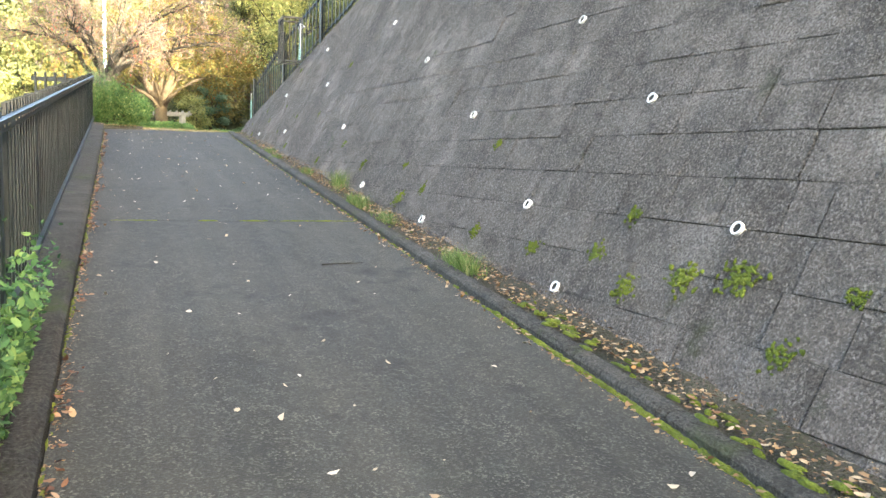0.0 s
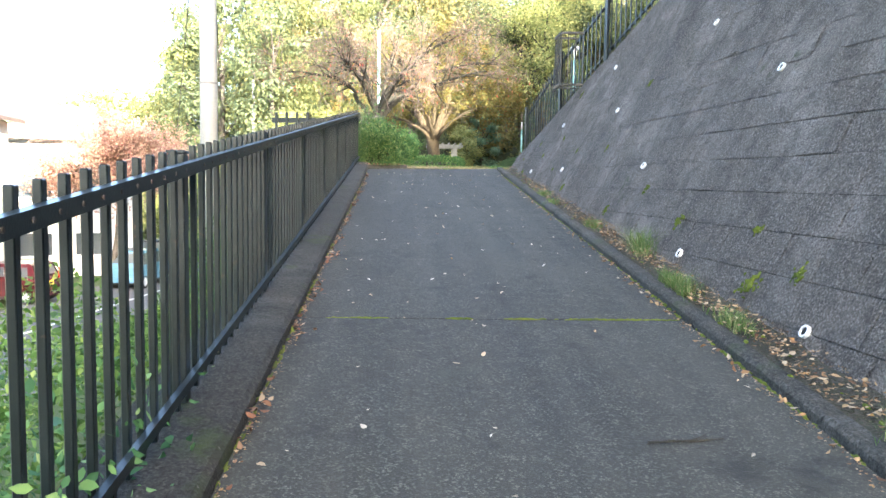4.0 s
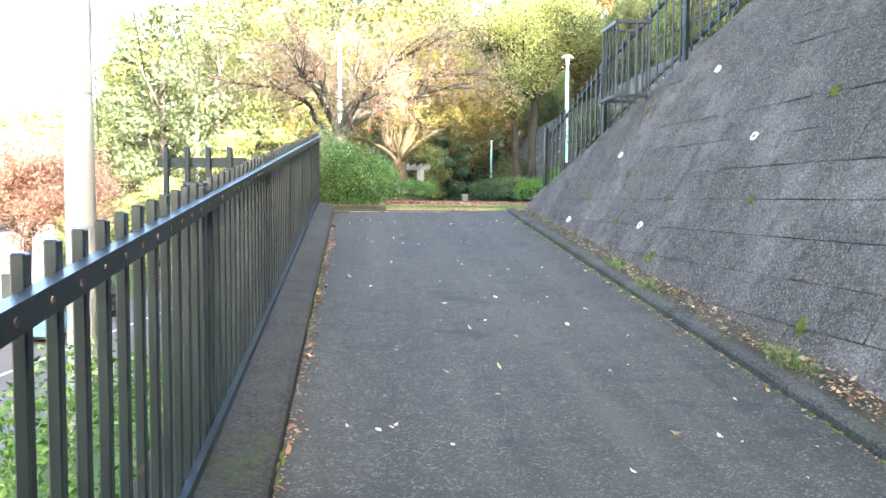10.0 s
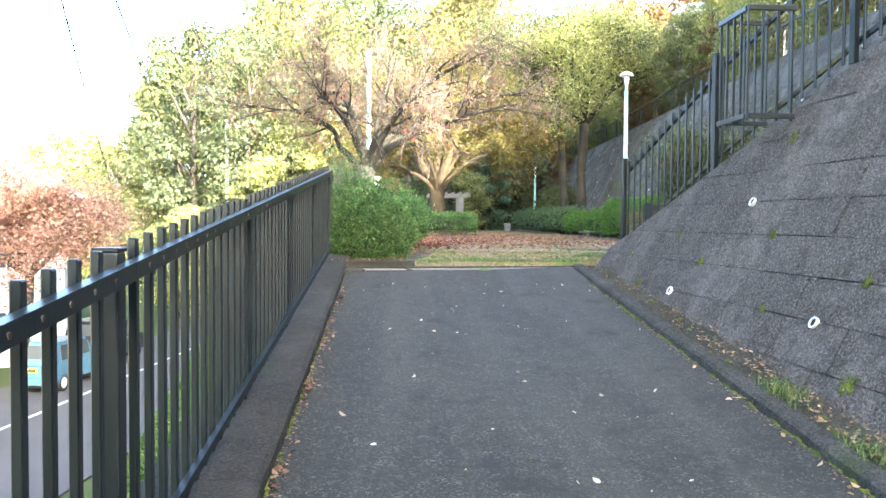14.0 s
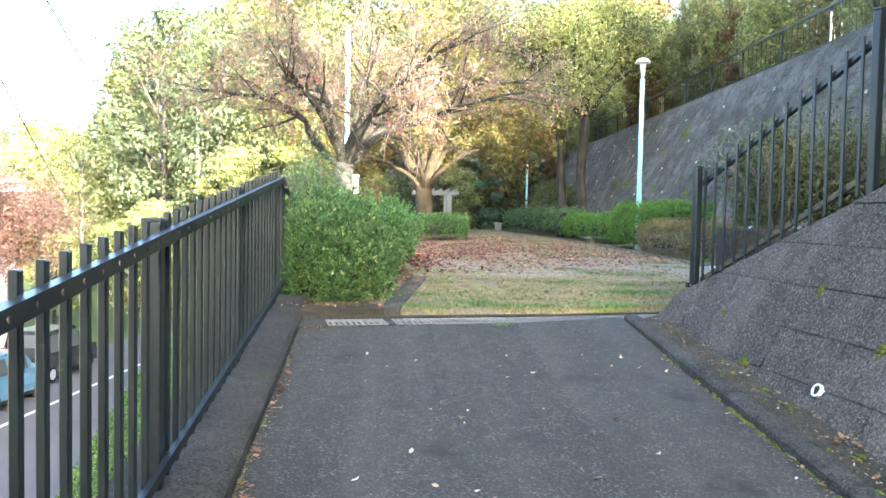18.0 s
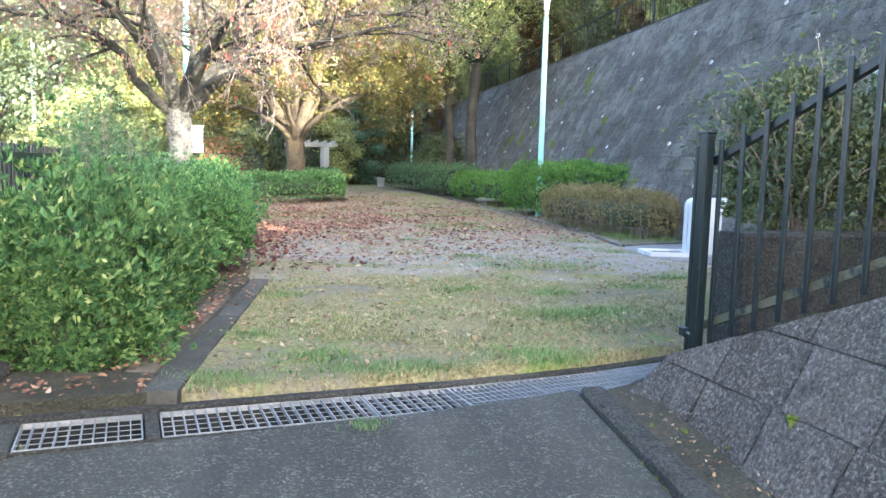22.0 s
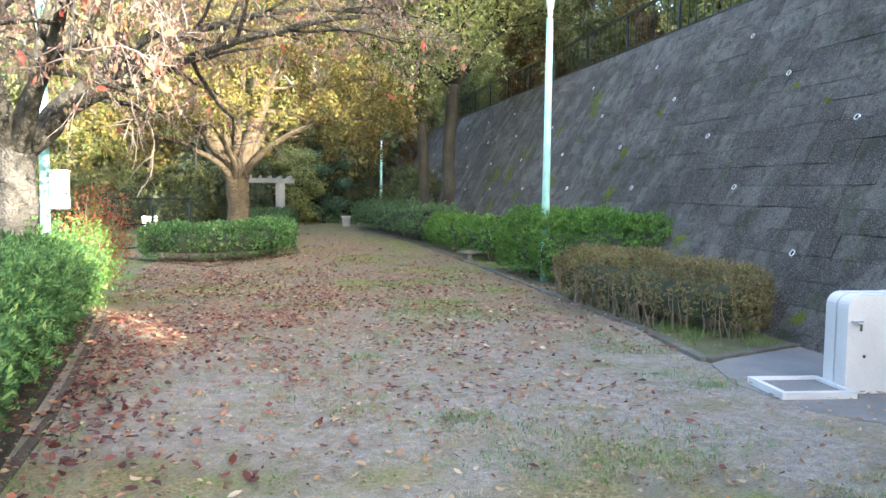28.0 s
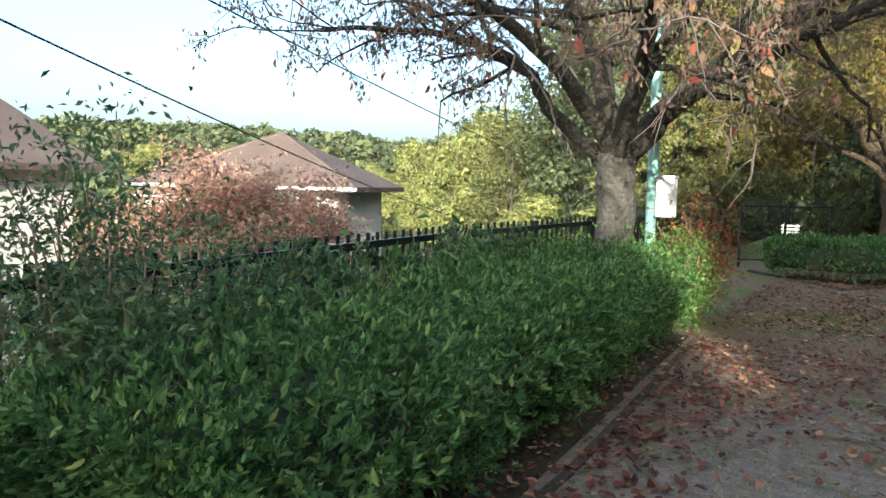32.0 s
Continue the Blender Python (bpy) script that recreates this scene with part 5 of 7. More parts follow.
def build_hedges():
    hedge("hedge", "dense clipped green azalea hedge along the park edge", [(0.2, 25.4), (0.08, 27.5), (-0.1, 29.5), (-0.35, 32.2)], M["hedge"], 1.04, 1.72, 88000, 0.041, 31, aspect=0.46, rough=0.18, loose=0.13, shag=0.34)
    hedge("hedge", "big rounded glossy green bush beside the drain", [(-0.04, 22.14), (0.06, 23.4), (0.14, 24.8)], M["bush"], 0.92, 1.10, 56000, 0.047, 32, power=2.0, rough=0.5, base=-0.02, loose=0.16, shag=0.42, aspect=0.46)
    hedge("shrub", "loose green shrub between the hedge and the railing", [(-0.98, 27.6), (-1.12, 32.0)], M["hedge_dark"], 1.1, 0.6, 15000, 0.06, 33, power=2.2, rough=0.25)
    bush("shrub", "tall loose green shrub with long sprays rising from the hedge", (-0.38, 25.95, PARK), 1.85, 0.5, 13000, 0.042, 43)
    bush("shrub", "loose green shrub against the railing", (-0.75, 26.9, PARK), 1.55, 0.6, 12000, 0.042, 45)
    for y, h in ((28.4, 1.25), (29.3, 1.35), (30.0, 1.15)):
        bush("shrub", "broad-leaved plant rising between the hedge and the railing", (-0.85, y, PARK), h, 0.3, 150, 0.14, int(y * 10), "hedge")
    bush("shrub", "yellow-green shrub at the sunlit end of the hedge", (0.05, 33.0, PARK), 1.18, 0.5, 8000, 0.045, 44, "hedge_bright")
    bush("shrub", "small red-leaved shrub behind the end of the hedge", (0.1, 33.95, PARK), 1.6, 0.42, 4500, 0.05, 46, "red_shrub")
    hedge("hedge", "low clipped green hedge under the large tree", [(0.3, 40.3), (0.9, 39.85), (1.5, 39.8), (2.1, 40.2), (2.6, 41.0), (2.9, 42.2), (3.0, 43.6)], M["hedge"], 0.85, 1.2, 19000, 0.065, 34)
    hedge("hedge", "browned clipped azalea hedge with bare stems showing below", [(7.55, 29.7), (7.2, 30.4), (7.05, 31.6), (7.0, 33.0)], M["hedge_brown"], 0.85, 1.1, 24000, 0.036, 35, base=0.10, rough=0.10, stem_n=55, stem_r=0.006)
    hedge("hedge", "bright green rounded hedge round the lamp post", [(8.75, 33.3), (8.1, 33.9), (7.65, 34.9), (7.6, 36.1), (7.65, 37.0)], M["hedge_bright"], 1.30, 1.5, 42000, 0.05, 36, power=2.6, rough=0.10)
    hedge("hedge", "low yellow-green clipped hedge along the bed", [(8.0, 39.2), (7.85, 41.5), (7.8, 44.3)], M["hedge_bright"], 0.98, 1.3, 12000, 0.07, 37)
    hedge("hedge", "tall dark clipped hedge further along the path", [(8.0, 45.0), (7.7, 50.0), (7.4, 56.0)], M["hedge_dark"], 1.2, 1.6, 14000, 0.09, 38, stems=False)
    hedge("hedge", "low olive-green bush beside the drinking fountain", [(7.9, 25.6), (8.1, 26.9)], M["green_dark"], 0.62, 0.9, 6000, 0.055, 39)
    hedge("hedge", "dark clipped hedge above the low wall behind the climbing fence", [(4.35, 22.5), (6.2, 22.3), (7.6, 22.0)], M["green_dark"], 1.1, 0.9, 56000, 0.034, 40, z=2.5, stems=False, rough=0.3)
    for x, y, h in ((4.5, 22.3, 1.35), (5.3, 22.35, 1.6), (6.3, 22.2, 1.5)):
        bush("shrub", "loose yellow-green shrub growing over the planter hedge", (x, y, 2.55), h, 0.55, 5000, 0.05, int(x * 10), "green")
    w = prism([(0, -0.3), (0, 0.78), (0.02, 0.80), (0.23, 0.80), (0.25, 0.78), (0.25, -0.3)], 0, 4.2, "planter_wall", M["kerb"])
    w.matrix_basis = pose(3.80, 22.02, PARK, 0, 0, -84)
    tagged(w, "low dark concrete planter wall behind the climbing fence", "wall", kind="structure")
    for x0, y0, x1, y1, h, mt in ((-8.5, 55.5, -4.0, 57.0, 2.6, "lime"), (-3.6, 55.5, 0.6, 56.5, 2.3, "lime"), (0.9, 57.0, 3.6, 58.5, 2.9, "green"), (4.2, 63.0, 9.0, 64.0, 3.6, "lime"), (9.3, 52.0, 9.6, 60.0, 2.4, "lime"), (-6.5, 49.0, -3.0, 51.0, 1.9, "lime")):
        hedge("shrub", "loose mixed green shrubs at the edge of the wood", [(x0, y0), ((x0 + x1) / 2, (y0 + y1) / 2 - 0.5), (x1, y1)], M[mt], h, 2.2, 7000, 0.15, int(h * 10) + 50, rough=0.3, power=2.2, base=0.0, stems=False, group="shrubs")
    hedge("hedge", "dark low hedge beside the pergola", [(2.6, 52.0), (4.0, 52.8)], M["hedge_dark"], 0.9, 1.0, 4000, 0.09, 41, stems=False)


build_hedges()


# ---- trees ----
def grow(rng, start, way, length, radius, level, depth, spread, chunks, tips, droop=0.0, wob=0.22, kids=(3, 5), seg=7):
    n = 6
    pts, d = [np.array(start, float)], np.array(way, float)
    d /= np.linalg.norm(d)
    for _ in range(n - 1):
        d = d + rng.normal(size=3) * wob * 0.5
        d[2] += (0.10 if level == 0 else 0.02) - droop * (level > 1)
        d /= np.linalg.norm(d)
        pts.append(pts[-1] + d * length / (n - 1))
    r = np.linspace(radius, radius * (0.62 if level < depth else 0.25), n)
    chunks.append(tube_data(pts, r, max(3, seg - level)))
    if level == depth:
        tips.append(np.array(pts))
        return
    k = rng.integers(*kids) if level else kids[1]
    for i in range(k):
        t = rng.integers(2, n) if level else n - 1 - (i % 2)
        b = np.array(pts[t])
        a = 2 * math.pi * (i + rng.random() * 0.7) / k
        side = np.cross(d, [0.3, 0.2, 1.0])
        side /= np.linalg.norm(side) + 1e-9
        up = np.cross(side, d)
        nd = d * (1 - spread) + (side * math.cos(a) + up * math.sin(a)) * spread
        nd[2] = nd[2] + 0.10
        grow(rng, b, nd, length * rng.uniform(0.62, 0.86), r[t] * rng.uniform(0.55, 0.72), level + 1, depth, spread, chunks, tips, droop, wob, kids, seg)


def tree(name, label, at, trunk_h, radius, limb, depth, spread, leaf, leaf_n, leaf_size, seed, bark="bark", droop=0.03, group="trees", scatter=0.28, lean=(0, 0), kids=(3, 5), category="tree", limb_r=0.55, low_leaf=0.0, late=None):
    rng = np.random.default_rng(seed)
    g = thing(name, label, category, group, at=at)
    chunks, tips = [], []
    top = np.array([lean[0], lean[1], trunk_h])
    tp = np.linspace([0, 0, -0.25], top, 7)
    tp[1:-1] += rng.normal(size=(5, 3)) * radius * 0.18
    rr = radius * np.array([1.5, 1.12, 1.0, 0.96, 0.94, 0.95, 0.98])
    chunks.append(tube_data(tp, rr, 14))
    k = kids[1]
    for i in range(k):
        a = 2 * math.pi * (i + rng.random() * 0.5) / k
        d = np.array([math.cos(a) * spread * 1.25, math.sin(a) * spread * 1.25, 1.0 - spread * 0.35])
        grow(rng, top - np.array([0, 0, radius * 0.5]), d, limb, radius * limb_r * rng.uniform(0.9, 1.2), 1, depth, spread, chunks, tips, droop, 0.24, kids, 9)
    v, f = merge(chunks)
    link("trunk", v, f, M[bark], g, "", True)
    if leaf_n:
        T = np.concatenate(tips)
        pick = rng.integers(0, len(T), leaf_n)
        pos = T[pick] + rng.normal(size=(leaf_n, 3)) * scatter * np.array([1, 1, 0.7])
        pos = pos[pos[:, 2] > low_leaf + 0.5 * np.sin(pos[:, 0] * 2.1) * np.sin(pos[:, 1] * 1.7)]
        me = leaves_mesh("crown", pos, np.full(len(pos), leaf_size), M[leaf], rng, (0, 0, 1), 0.15, 0.5)
        mesh_part("crown", me, g)
        if late:
            ends = np.array([t[-1] for t in tips])
            ends = ends[ends[:, 2] < 4.2]
            pos = ends[rng.integers(0, len(ends), late[1])] + rng.normal(size=(late[1], 3)) * 0.10
            mesh_part("red_leaves", leaves_mesh("red_leaves", pos, np.full(late[1], late[2]), M[late[0]], rng, (0, 0, 1), 0.0, 0.55, 0.3, 0.4, True), g, "few large bright red leaves at the twig ends")["kind"] = "stuff"
    return g


def lobe_tree(name, label, height, width, leaf, n, size, seed, bark="bark", low=0.25, lobes=9, group="wood", core=True):
    """A tree seen from afar: trunk, limbs and a crown of separate leafy clumps with gaps."""
    rng = np.random.default_rng(seed)
    g = thing(name, label, "tree", group)
    chunks = [tube_data(np.linspace([0, 0, -0.8], [rng.normal() * 0.3, rng.normal() * 0.3, height * 0.72], 6), np.linspace(height * 0.022, height * 0.008, 6), 8)]
    pos, ups = [], []
    for i in range(lobes):
        t = low + (0.95 - low) * (i + 0.5) / lobes
        a = i * 2.4 + rng.random()
        reach = width * 0.5 * math.sin(math.pi * min(max((t - low) / (1 - low), 0.12), 0.9)) ** 0.7
        c = np.array([math.cos(a) * reach * 0.62, math.sin(a) * reach * 0.62, height * t])
        rad = np.array([1, 1, 0.62]) * width * rng.uniform(0.14, 0.24)
        chunks.append(tube_data(np.linspace([0, 0, height * max(t - 0.18, 0.1)], c, 4), np.linspace(height * 0.008, height * 0.002, 4), 5))
        m = n // lobes
        d = rng.normal(size=(m, 3))
        d /= np.linalg.norm(d, axis=1)[:, None]
        bumpy = 1 + 0.35 * np.sin(d[:, 0] * 7 + i) * np.sin(d[:, 1] * 6 + 2 * i) + 0.2 * np.sin(d[:, 2] * 11 + i)
        k = rng.uniform(0.45, 1.05, m) ** 0.6
        pos.append(c + d * rad * (k * bumpy)[:, None])
        ups.append(d + np.array([0, 0, 0.5]))
    v, f = merge(chunks)
    link("trunk", v, f, M[bark], g, "", True)
    pos, ups = np.concatenate(pos), np.concatenate(ups)
    me = leaves_mesh("crown", pos, np.full(len(pos), size), M[leaf], rng, ups, 0.55, 0.62, 0.25, 0.5)
    mesh_part("crown", me, g)
    return g


def limbed_tree(name, label, at, trunk_r, fork, limbs, leaf, leaf_n, leaf_size, seed, bark, twig_bark, limb_r, side, hang, low_leaf, per_limb=9, late=None, twigs=3, slim=0.0, limb_shade_bark=None):
    """A tree with its main limbs drawn by hand; side branches, twigs and hanging leaves grow on them."""
    rng = np.random.default_rng(seed)
    g = thing(name, label, "tree", "park trees", at=at)
    tp = np.linspace([0, 0, -0.25], [0, 0, fork], 8)
    tp[1:-1] += rng.normal(size=(6, 3)) * trunk_r * 0.10
    tp = np.vstack([tp, [(0, 0, fork + trunk_r * 0.35), (0, 0, fork + trunk_r * 0.75), (0, 0, fork + trunk_r * 0.95)]])
    trunk = [tube_data(tp, trunk_r * np.array([1.55, 1.2, 1.05, 1.0, 0.97, 0.97, 0.99, 1.0, 0.9, 0.6, 0.25]), 18)]
    fine, tips, wood = [], [], []

    def shoot(start, way, length, r0, n, sag, chunk, sides):
        d = np.array(way, float)
        d /= np.linalg.norm(d)
        pts = [np.array(start, float)]
        for _ in range(n - 1):
            d = d + rng.normal(size=3) * 0.16
            d[2] -= sag
            d /= np.linalg.norm(d)
            pts.append(pts[-1] + d * length / (n - 1))
        chunk.append(tube_data(pts, np.linspace(r0, r0 * 0.45, n), sides))
        return np.array(pts), d

    for way in limbs:
        w = np.array([(0, 0, fork - 0.10)] + list(way), float)
        t = np.linspace(0, len(w) - 1, 4 * len(w))
        pts = np.column_stack([np.interp(t, np.arange(len(w)), w[:, k]) for k in range(3)])
        for _ in range(2):
            pts[1:-1] = (pts[:-2] + 2 * pts[1:-1] + pts[2:]) / 4
        pts[3:] += np.cumsum(rng.normal(size=(len(pts) - 3, 3)) * 0.014, axis=0)
        rad = limb_r * rng.uniform(0.85, 1.15) * (0.45 if way[-1][2] < slim else 1.0) * np.linspace(1, 0.2, len(pts))
        wood.append(tube_data(pts, rad, 10))
        for q in range(per_limb):
            k = min(len(pts) - 2, int(len(pts) * (0.46 + 0.54 * (q + rng.random()) / per_limb)))
            d0 = pts[k + 1] - pts[k]
            d0 /= np.linalg.norm(d0)
            out = np.array([pts[k][0], pts[k][1], 0.0])
            out /= np.linalg.norm(out) + 0.3
            d = d0 * 0.6 + out * 0.4 + rng.normal(size=3) * 0.55 + np.array([0, 0, 0.32])
            p2, e2 = shoot(pts[k], d, side * rng.uniform(0.7, 1.3), max(rad[k] * 0.5, 0.012), 7, 0.03, wood, 6)
            for u in range(5):
                b = p2[2 + u % 5]
                p3, e3 = shoot(b, e2 * 0.5 + rng.normal(size=3) * 0.6 + np.array([0, 0, 0.15]), side * rng.uniform(0.35, 0.7), 0.010, 6, 0.07, fine, 4)
                for m in range(twigs):
                    p4, _ = shoot(p3[2 + m % 4], e3 * 0.6 + rng.normal(size=3) * 0.5, side * rng.uniform(0.2, 0.4), 0.006, 5, hang, fine, 3)
                    tips.append(p4)
                tips.append(p3)
    v, f = merge(trunk)
    link("trunk", v, f, M[bark], g, "", True)
    v, f = merge(wood)
    link("limb", v, f, M[limb_shade_bark or bark], g, "", True)
    v, f = merge(fine)
    link("twig_cluster", v, f, M[twig_bark], g, "thin bare arching twigs", True)["kind"] = "stuff"

    def leafy(nm, points, count, size, mat, spread, lbl=""):
        pos = points[rng.integers(0, len(points), count)] + rng.normal(size=(count, 3)) * spread
        axis_dir = rng.normal(size=(count, 3)) * 0.55 + np.array([0, 0, -1.0 if hang > 0.1 else -0.2])
        axis_dir /= np.linalg.norm(axis_dir, axis=1)[:, None]
        pos = pos[pos[:, 2] > low_leaf]
        me = leaves_mesh(nm, pos, np.full(len(pos), size), M[mat], rng, None, 0.1, 0.48, 0.22, 0.45, True, axis_dir[:len(pos)])
        return mesh_part(nm, me, g, lbl)

    T = np.concatenate(tips)
    leafy("crown", T, leaf_n, leaf_size, leaf, leaf_size * 0.9)
    if late:
        ends = np.array([p[-1] for p in tips])
        low = ends[(ends[:, 2] < late[3])]
        leafy("late_leaves", low, late[1], late[2], late[0], 0.05, "few large red and amber leaves left at the twig ends")["kind"] = "stuff"
    return g


def build_park_trees():
    limbs = [
        [(-0.36, -0.1, 2.1), (-0.74, -0.3, 2.5), (-0.8, -0.5, 2.85), (-1.2, -0.9, 3.15), (-2.0, -1.3, 3.35), (-3.0, -1.5, 3.35)],
        [(0.2, 0.0, 2.05), (0.57, 0.0, 2.4), (1.0, -0.2, 2.66), (1.5, -0.5, 2.75), (2.6, -1.0, 3.2), (3.8, -1.3, 3.4)],
        [(0.3, 0.2, 2.35), (0.9, 0.5, 3.0), (1.8, 0.8, 3.7), (3.1, 1.1, 4.2), (4.4, 1.2, 4.2)],
        [(0.05, 0.1, 2.3), (0.2, 0.1, 3.0), (0.3, 0.3, 3.9), (0.7, 0.4, 4.8)],
        [(0.15, -0.3, 2.25), (0.5, -1.0, 2.8), (0.9, -2.0, 3.1), (1.4, -3.2, 3.2)],
        [(-0.15, -0.3, 2.35), (-0.5, -1.2, 3.0), (-0.8, -2.3, 3.3), (-0.9, -3.4, 3.2)],
        [(-0.2, 0.4, 2.4), (-0.6, 1.3, 3.2), (-0.9, 2.4, 4.0), (-1.0, 3.4, 4.3)],
        [(0.3, 0.5, 2.5), (1.0, 1.6, 3.4), (1.7, 2.8, 4.2)],
        [(-0.15, 0.0, 2.5), (-0.45, 0.0, 3.4), (-0.9, 0.2, 4.3), (-1.4, 0.2, 4.8)],
        [(0.2, -0.1, 2.6), (0.9, -0.4, 3.5), (1.9, -0.6, 4.3), (2.9, -0.8, 4.7)],
    ]
    # limbs take a darker bark than the trunk: their shade put into colour
    limbed_tree("cherry_tree", "spreading cherry tree with limbs coloured dark as in shade and sparse reddening leaves", (-0.40, 32.35, PARK), 0.215, 1.98, limbs, "cherry", 21000, 0.056, 51, "bark_grey", "twig_grey", 0.118, 1.3, 0.12, 2.3, 11, ("late_leaf", 200, 0.10, 3.6), 3, 0.0, "bark_dark")
    stems = [
        [(-0.30, -0.1, 2.3), (-0.72, -0.2, 2.95), (-1.12, -0.3, 3.7), (-1.5, -0.3, 4.8), (-1.9, -0.3, 6.2)],
        [(-0.24, -0.2, 2.5), (-0.42, -0.25, 3.5), (-0.38, -0.2, 4.7), (-0.3, 0.0, 6.6)],
        [(-0.05, 0.1, 2.5), (0.02, 0.1, 3.5), (0.18, 0.1, 4.7), (0.2, 0.1, 6.9)],
        [(0.18, 0.0, 2.4), (0.46, 0.0, 3.1), (0.82, 0.0, 3.9), (1.2, 0.1, 5.0), (1.7, 0.2, 6.4)],
        [(0.32, 0.3, 2.6), (0.55, 0.4, 3.7), (0.66, 0.5, 5.2), (0.8, 1.0, 6.6)],
        [(-0.1, 0.4, 2.6), (-0.5, 0.9, 3.6), (-0.9, 1.5, 4.6), (-1.2, 2.0, 5.6)],
        [(-0.4, -0.4, 2.3), (-1.3, -0.9, 2.85), (-2.4, -1.3, 3.1), (-3.5, -1.6, 3.0)],
        [(-0.1, -0.6, 2.4), (-0.4, -1.7, 3.0), (-0.7, -2.8, 3.3), (-0.8, -3.8, 3.2)],
        [(0.5, -0.5, 2.5), (1.4, -1.1, 3.2), (2.5, -1.6, 3.6), (3.6, -1.9, 3.5)],
        [(-0.6, 0.2, 2.9), (-1.8, 0.3, 3.9), (-3.0, 0.3, 4.4), (-4.1, 0.2, 4.4)],
        [(0.8, 0.2, 3.4), (1.9, 0.3, 4.3), (3.2, 0.2, 5.0), (4.2, 0.1, 5.0)],
    ]
    limbed_tree("large_tree", "large old tree with several pale sunlit stems and golden leaves", (2.03, 46.0, PARK), 0.33, 1.75, stems, "golden", 33000, 0.115, 52, "bark_pale", "bark_pale", 0.25, 1.6, 0.03, 1.9, 7, None, 2, 5.1)
    tree("slim_tree", "dark twin-stemmed tree in front of the park wall", (8.5, 46.8, PARK), 5.0, 0.21, 3.0, 3, 0.45, "lime_sun", 30000, 0.12, 54, "bark_dark", 0.0, "park trees", 0.45, (0.2, 0), (3, 5), low_leaf=2.4)
    tree("slim_tree", "dark straight tree in front of the park wall", (8.0, 47.4, PARK), 5.6, 0.17, 2.8, 3, 0.42, "green", 30000, 0.12, 55, "bark_dark", 0.0, "park trees", 0.45, (-0.3, 0.2), (3, 5), low_leaf=2.2)
    c = lobe_tree("conifer", "dense dark blue-green conifer behind the pergola", 5.6, 2.9, "conifer", 16000, 0.10, 84, "bark_dark", 0.03, 16, "park trees")
    c.matrix_basis = pose(6.1, 60.5, PARK)
    c = lobe_tree("shrub_tree", "low feathery light green tree beyond the pergola", 3.6, 3.2, "lime_sun", 9000, 0.10, 85, "bark_dark", 0.10, 12, "park trees")
    c.matrix_basis = pose(4.5, 58.5, PARK)


build_park_trees()


def build_woods():
    protos = []
    # lime_sun trees carry sunlight in their leaf colour
    spec = [("gold", 11, 8.0), ("lime", 12, 8.5), ("green", 13, 7.5), ("rust", 10, 7.5), ("lime_sun", 9, 7.0), ("green", 11, 9.0)]
    words = {"lime_sun": "bright yellow-green", "gold": "golden", "lime": "yellow-green", "green": "dark evergreen", "rust": "russet"}
    for i, (leaf, h, w) in enumerate(spec):
        p = lobe_tree("wood_tree", "tall %s woodland tree on the far slope" % words[leaf], h, w, leaf, 15000, 0.18, 70 + i, low=0.10, lobes=17)
        far = lobe_tree("wood_tree", "distant %s woodland tree on the slope" % words[leaf], h, w, leaf, 5200, 0.30, 170 + i, low=0.10, lobes=13)
        protos.append((p, far, leaf, h))
    rng = random.Random(17)
    spots = []
    # rows of wood behind the park and on both flanks
    for y0, x0, x1, step in ((60, -9, 1, 4.2), (64, 2, 15, 4.0), (70, -20, 16, 4.4), (80, -32, 22, 6.5), (92, -44, 28, 11), (108, -60, 36, 17)):
        x = x0
        while x < x1:
            spots.append((x + rng.uniform(-1, 1), y0 + rng.uniform(-2.5, 2.5)))
            x += step * rng.uniform(0.8, 1.2)
    # on the hill above the park wall
    for y in range(26, 66, 4):
        spots.append((13.0 + rng.uniform(-0.8, 1.5), y + rng.uniform(-1, 1)))
        spots.append((17.5 + rng.uniform(-1, 1.5), y + rng.uniform(-1, 1)))
    for k in range(22):
        spots.append((11.9 + rng.uniform(-0.2, 0.8), 21 + 2.0 * k))
    used = set()
    for x, y in spots:
        way = (x - 0.5) / (y - 10)
        if x > 8 and y < 66:
            kinds = (4, 4, 3, 0, 4, 1)
        elif way < -0.27:
            kinds = (4, 4, 1, 4, 2)
        elif way < -0.12:
            kinds = (1, 4, 0, 4, 2)
        elif way < 0.01:
            kinds = (2, 5, 2, 1)
        elif way < 0.12:
            kinds = (0, 0, 1, 3)
        else:
            kinds = (2, 5, 3, 4)
        k = rng.choice(kinds)
        p, far, leaf, h = protos[k]
        light = y > 77 or 10 < x < 12.8
        if light:
            p = far
        away = max((2.5 - x) / (y - 13), 0)
        rise = 0.31 if away < 0.28 else max(0.31 - (away - 0.28) * 1.5, 0.145 - (away - 0.39) * 0.45, 0.05)
        s = (2.6 + rise * (y - 13) * rng.uniform(0.72, 1.08) - ground_z(x, y)) / h
        if 10 < x < 12.8 and y < 66:
            s = rng.uniform(0.26, 0.34)
        elif x > 10 and y < 66:
            s = rng.uniform(0.55, 0.75)
        s = min(max(s, 0.35), 2.1)
        w = min(s * 0.85, 1.5) * rng.uniform(0.85, 1.1)
        m = pose(x, y, ground_z(x, y), 0, 0, rng.uniform(0, 360)) @ Matrix.Diagonal((w, w, s, 1))
        if p in used:
            copy_thing(p, m @ Matrix.Diagonal((1 / p.scale.x, 1 / p.scale.y, 1 / p.scale.z, 1)))
        else:
            p.matrix_basis = m
            used.add(p)
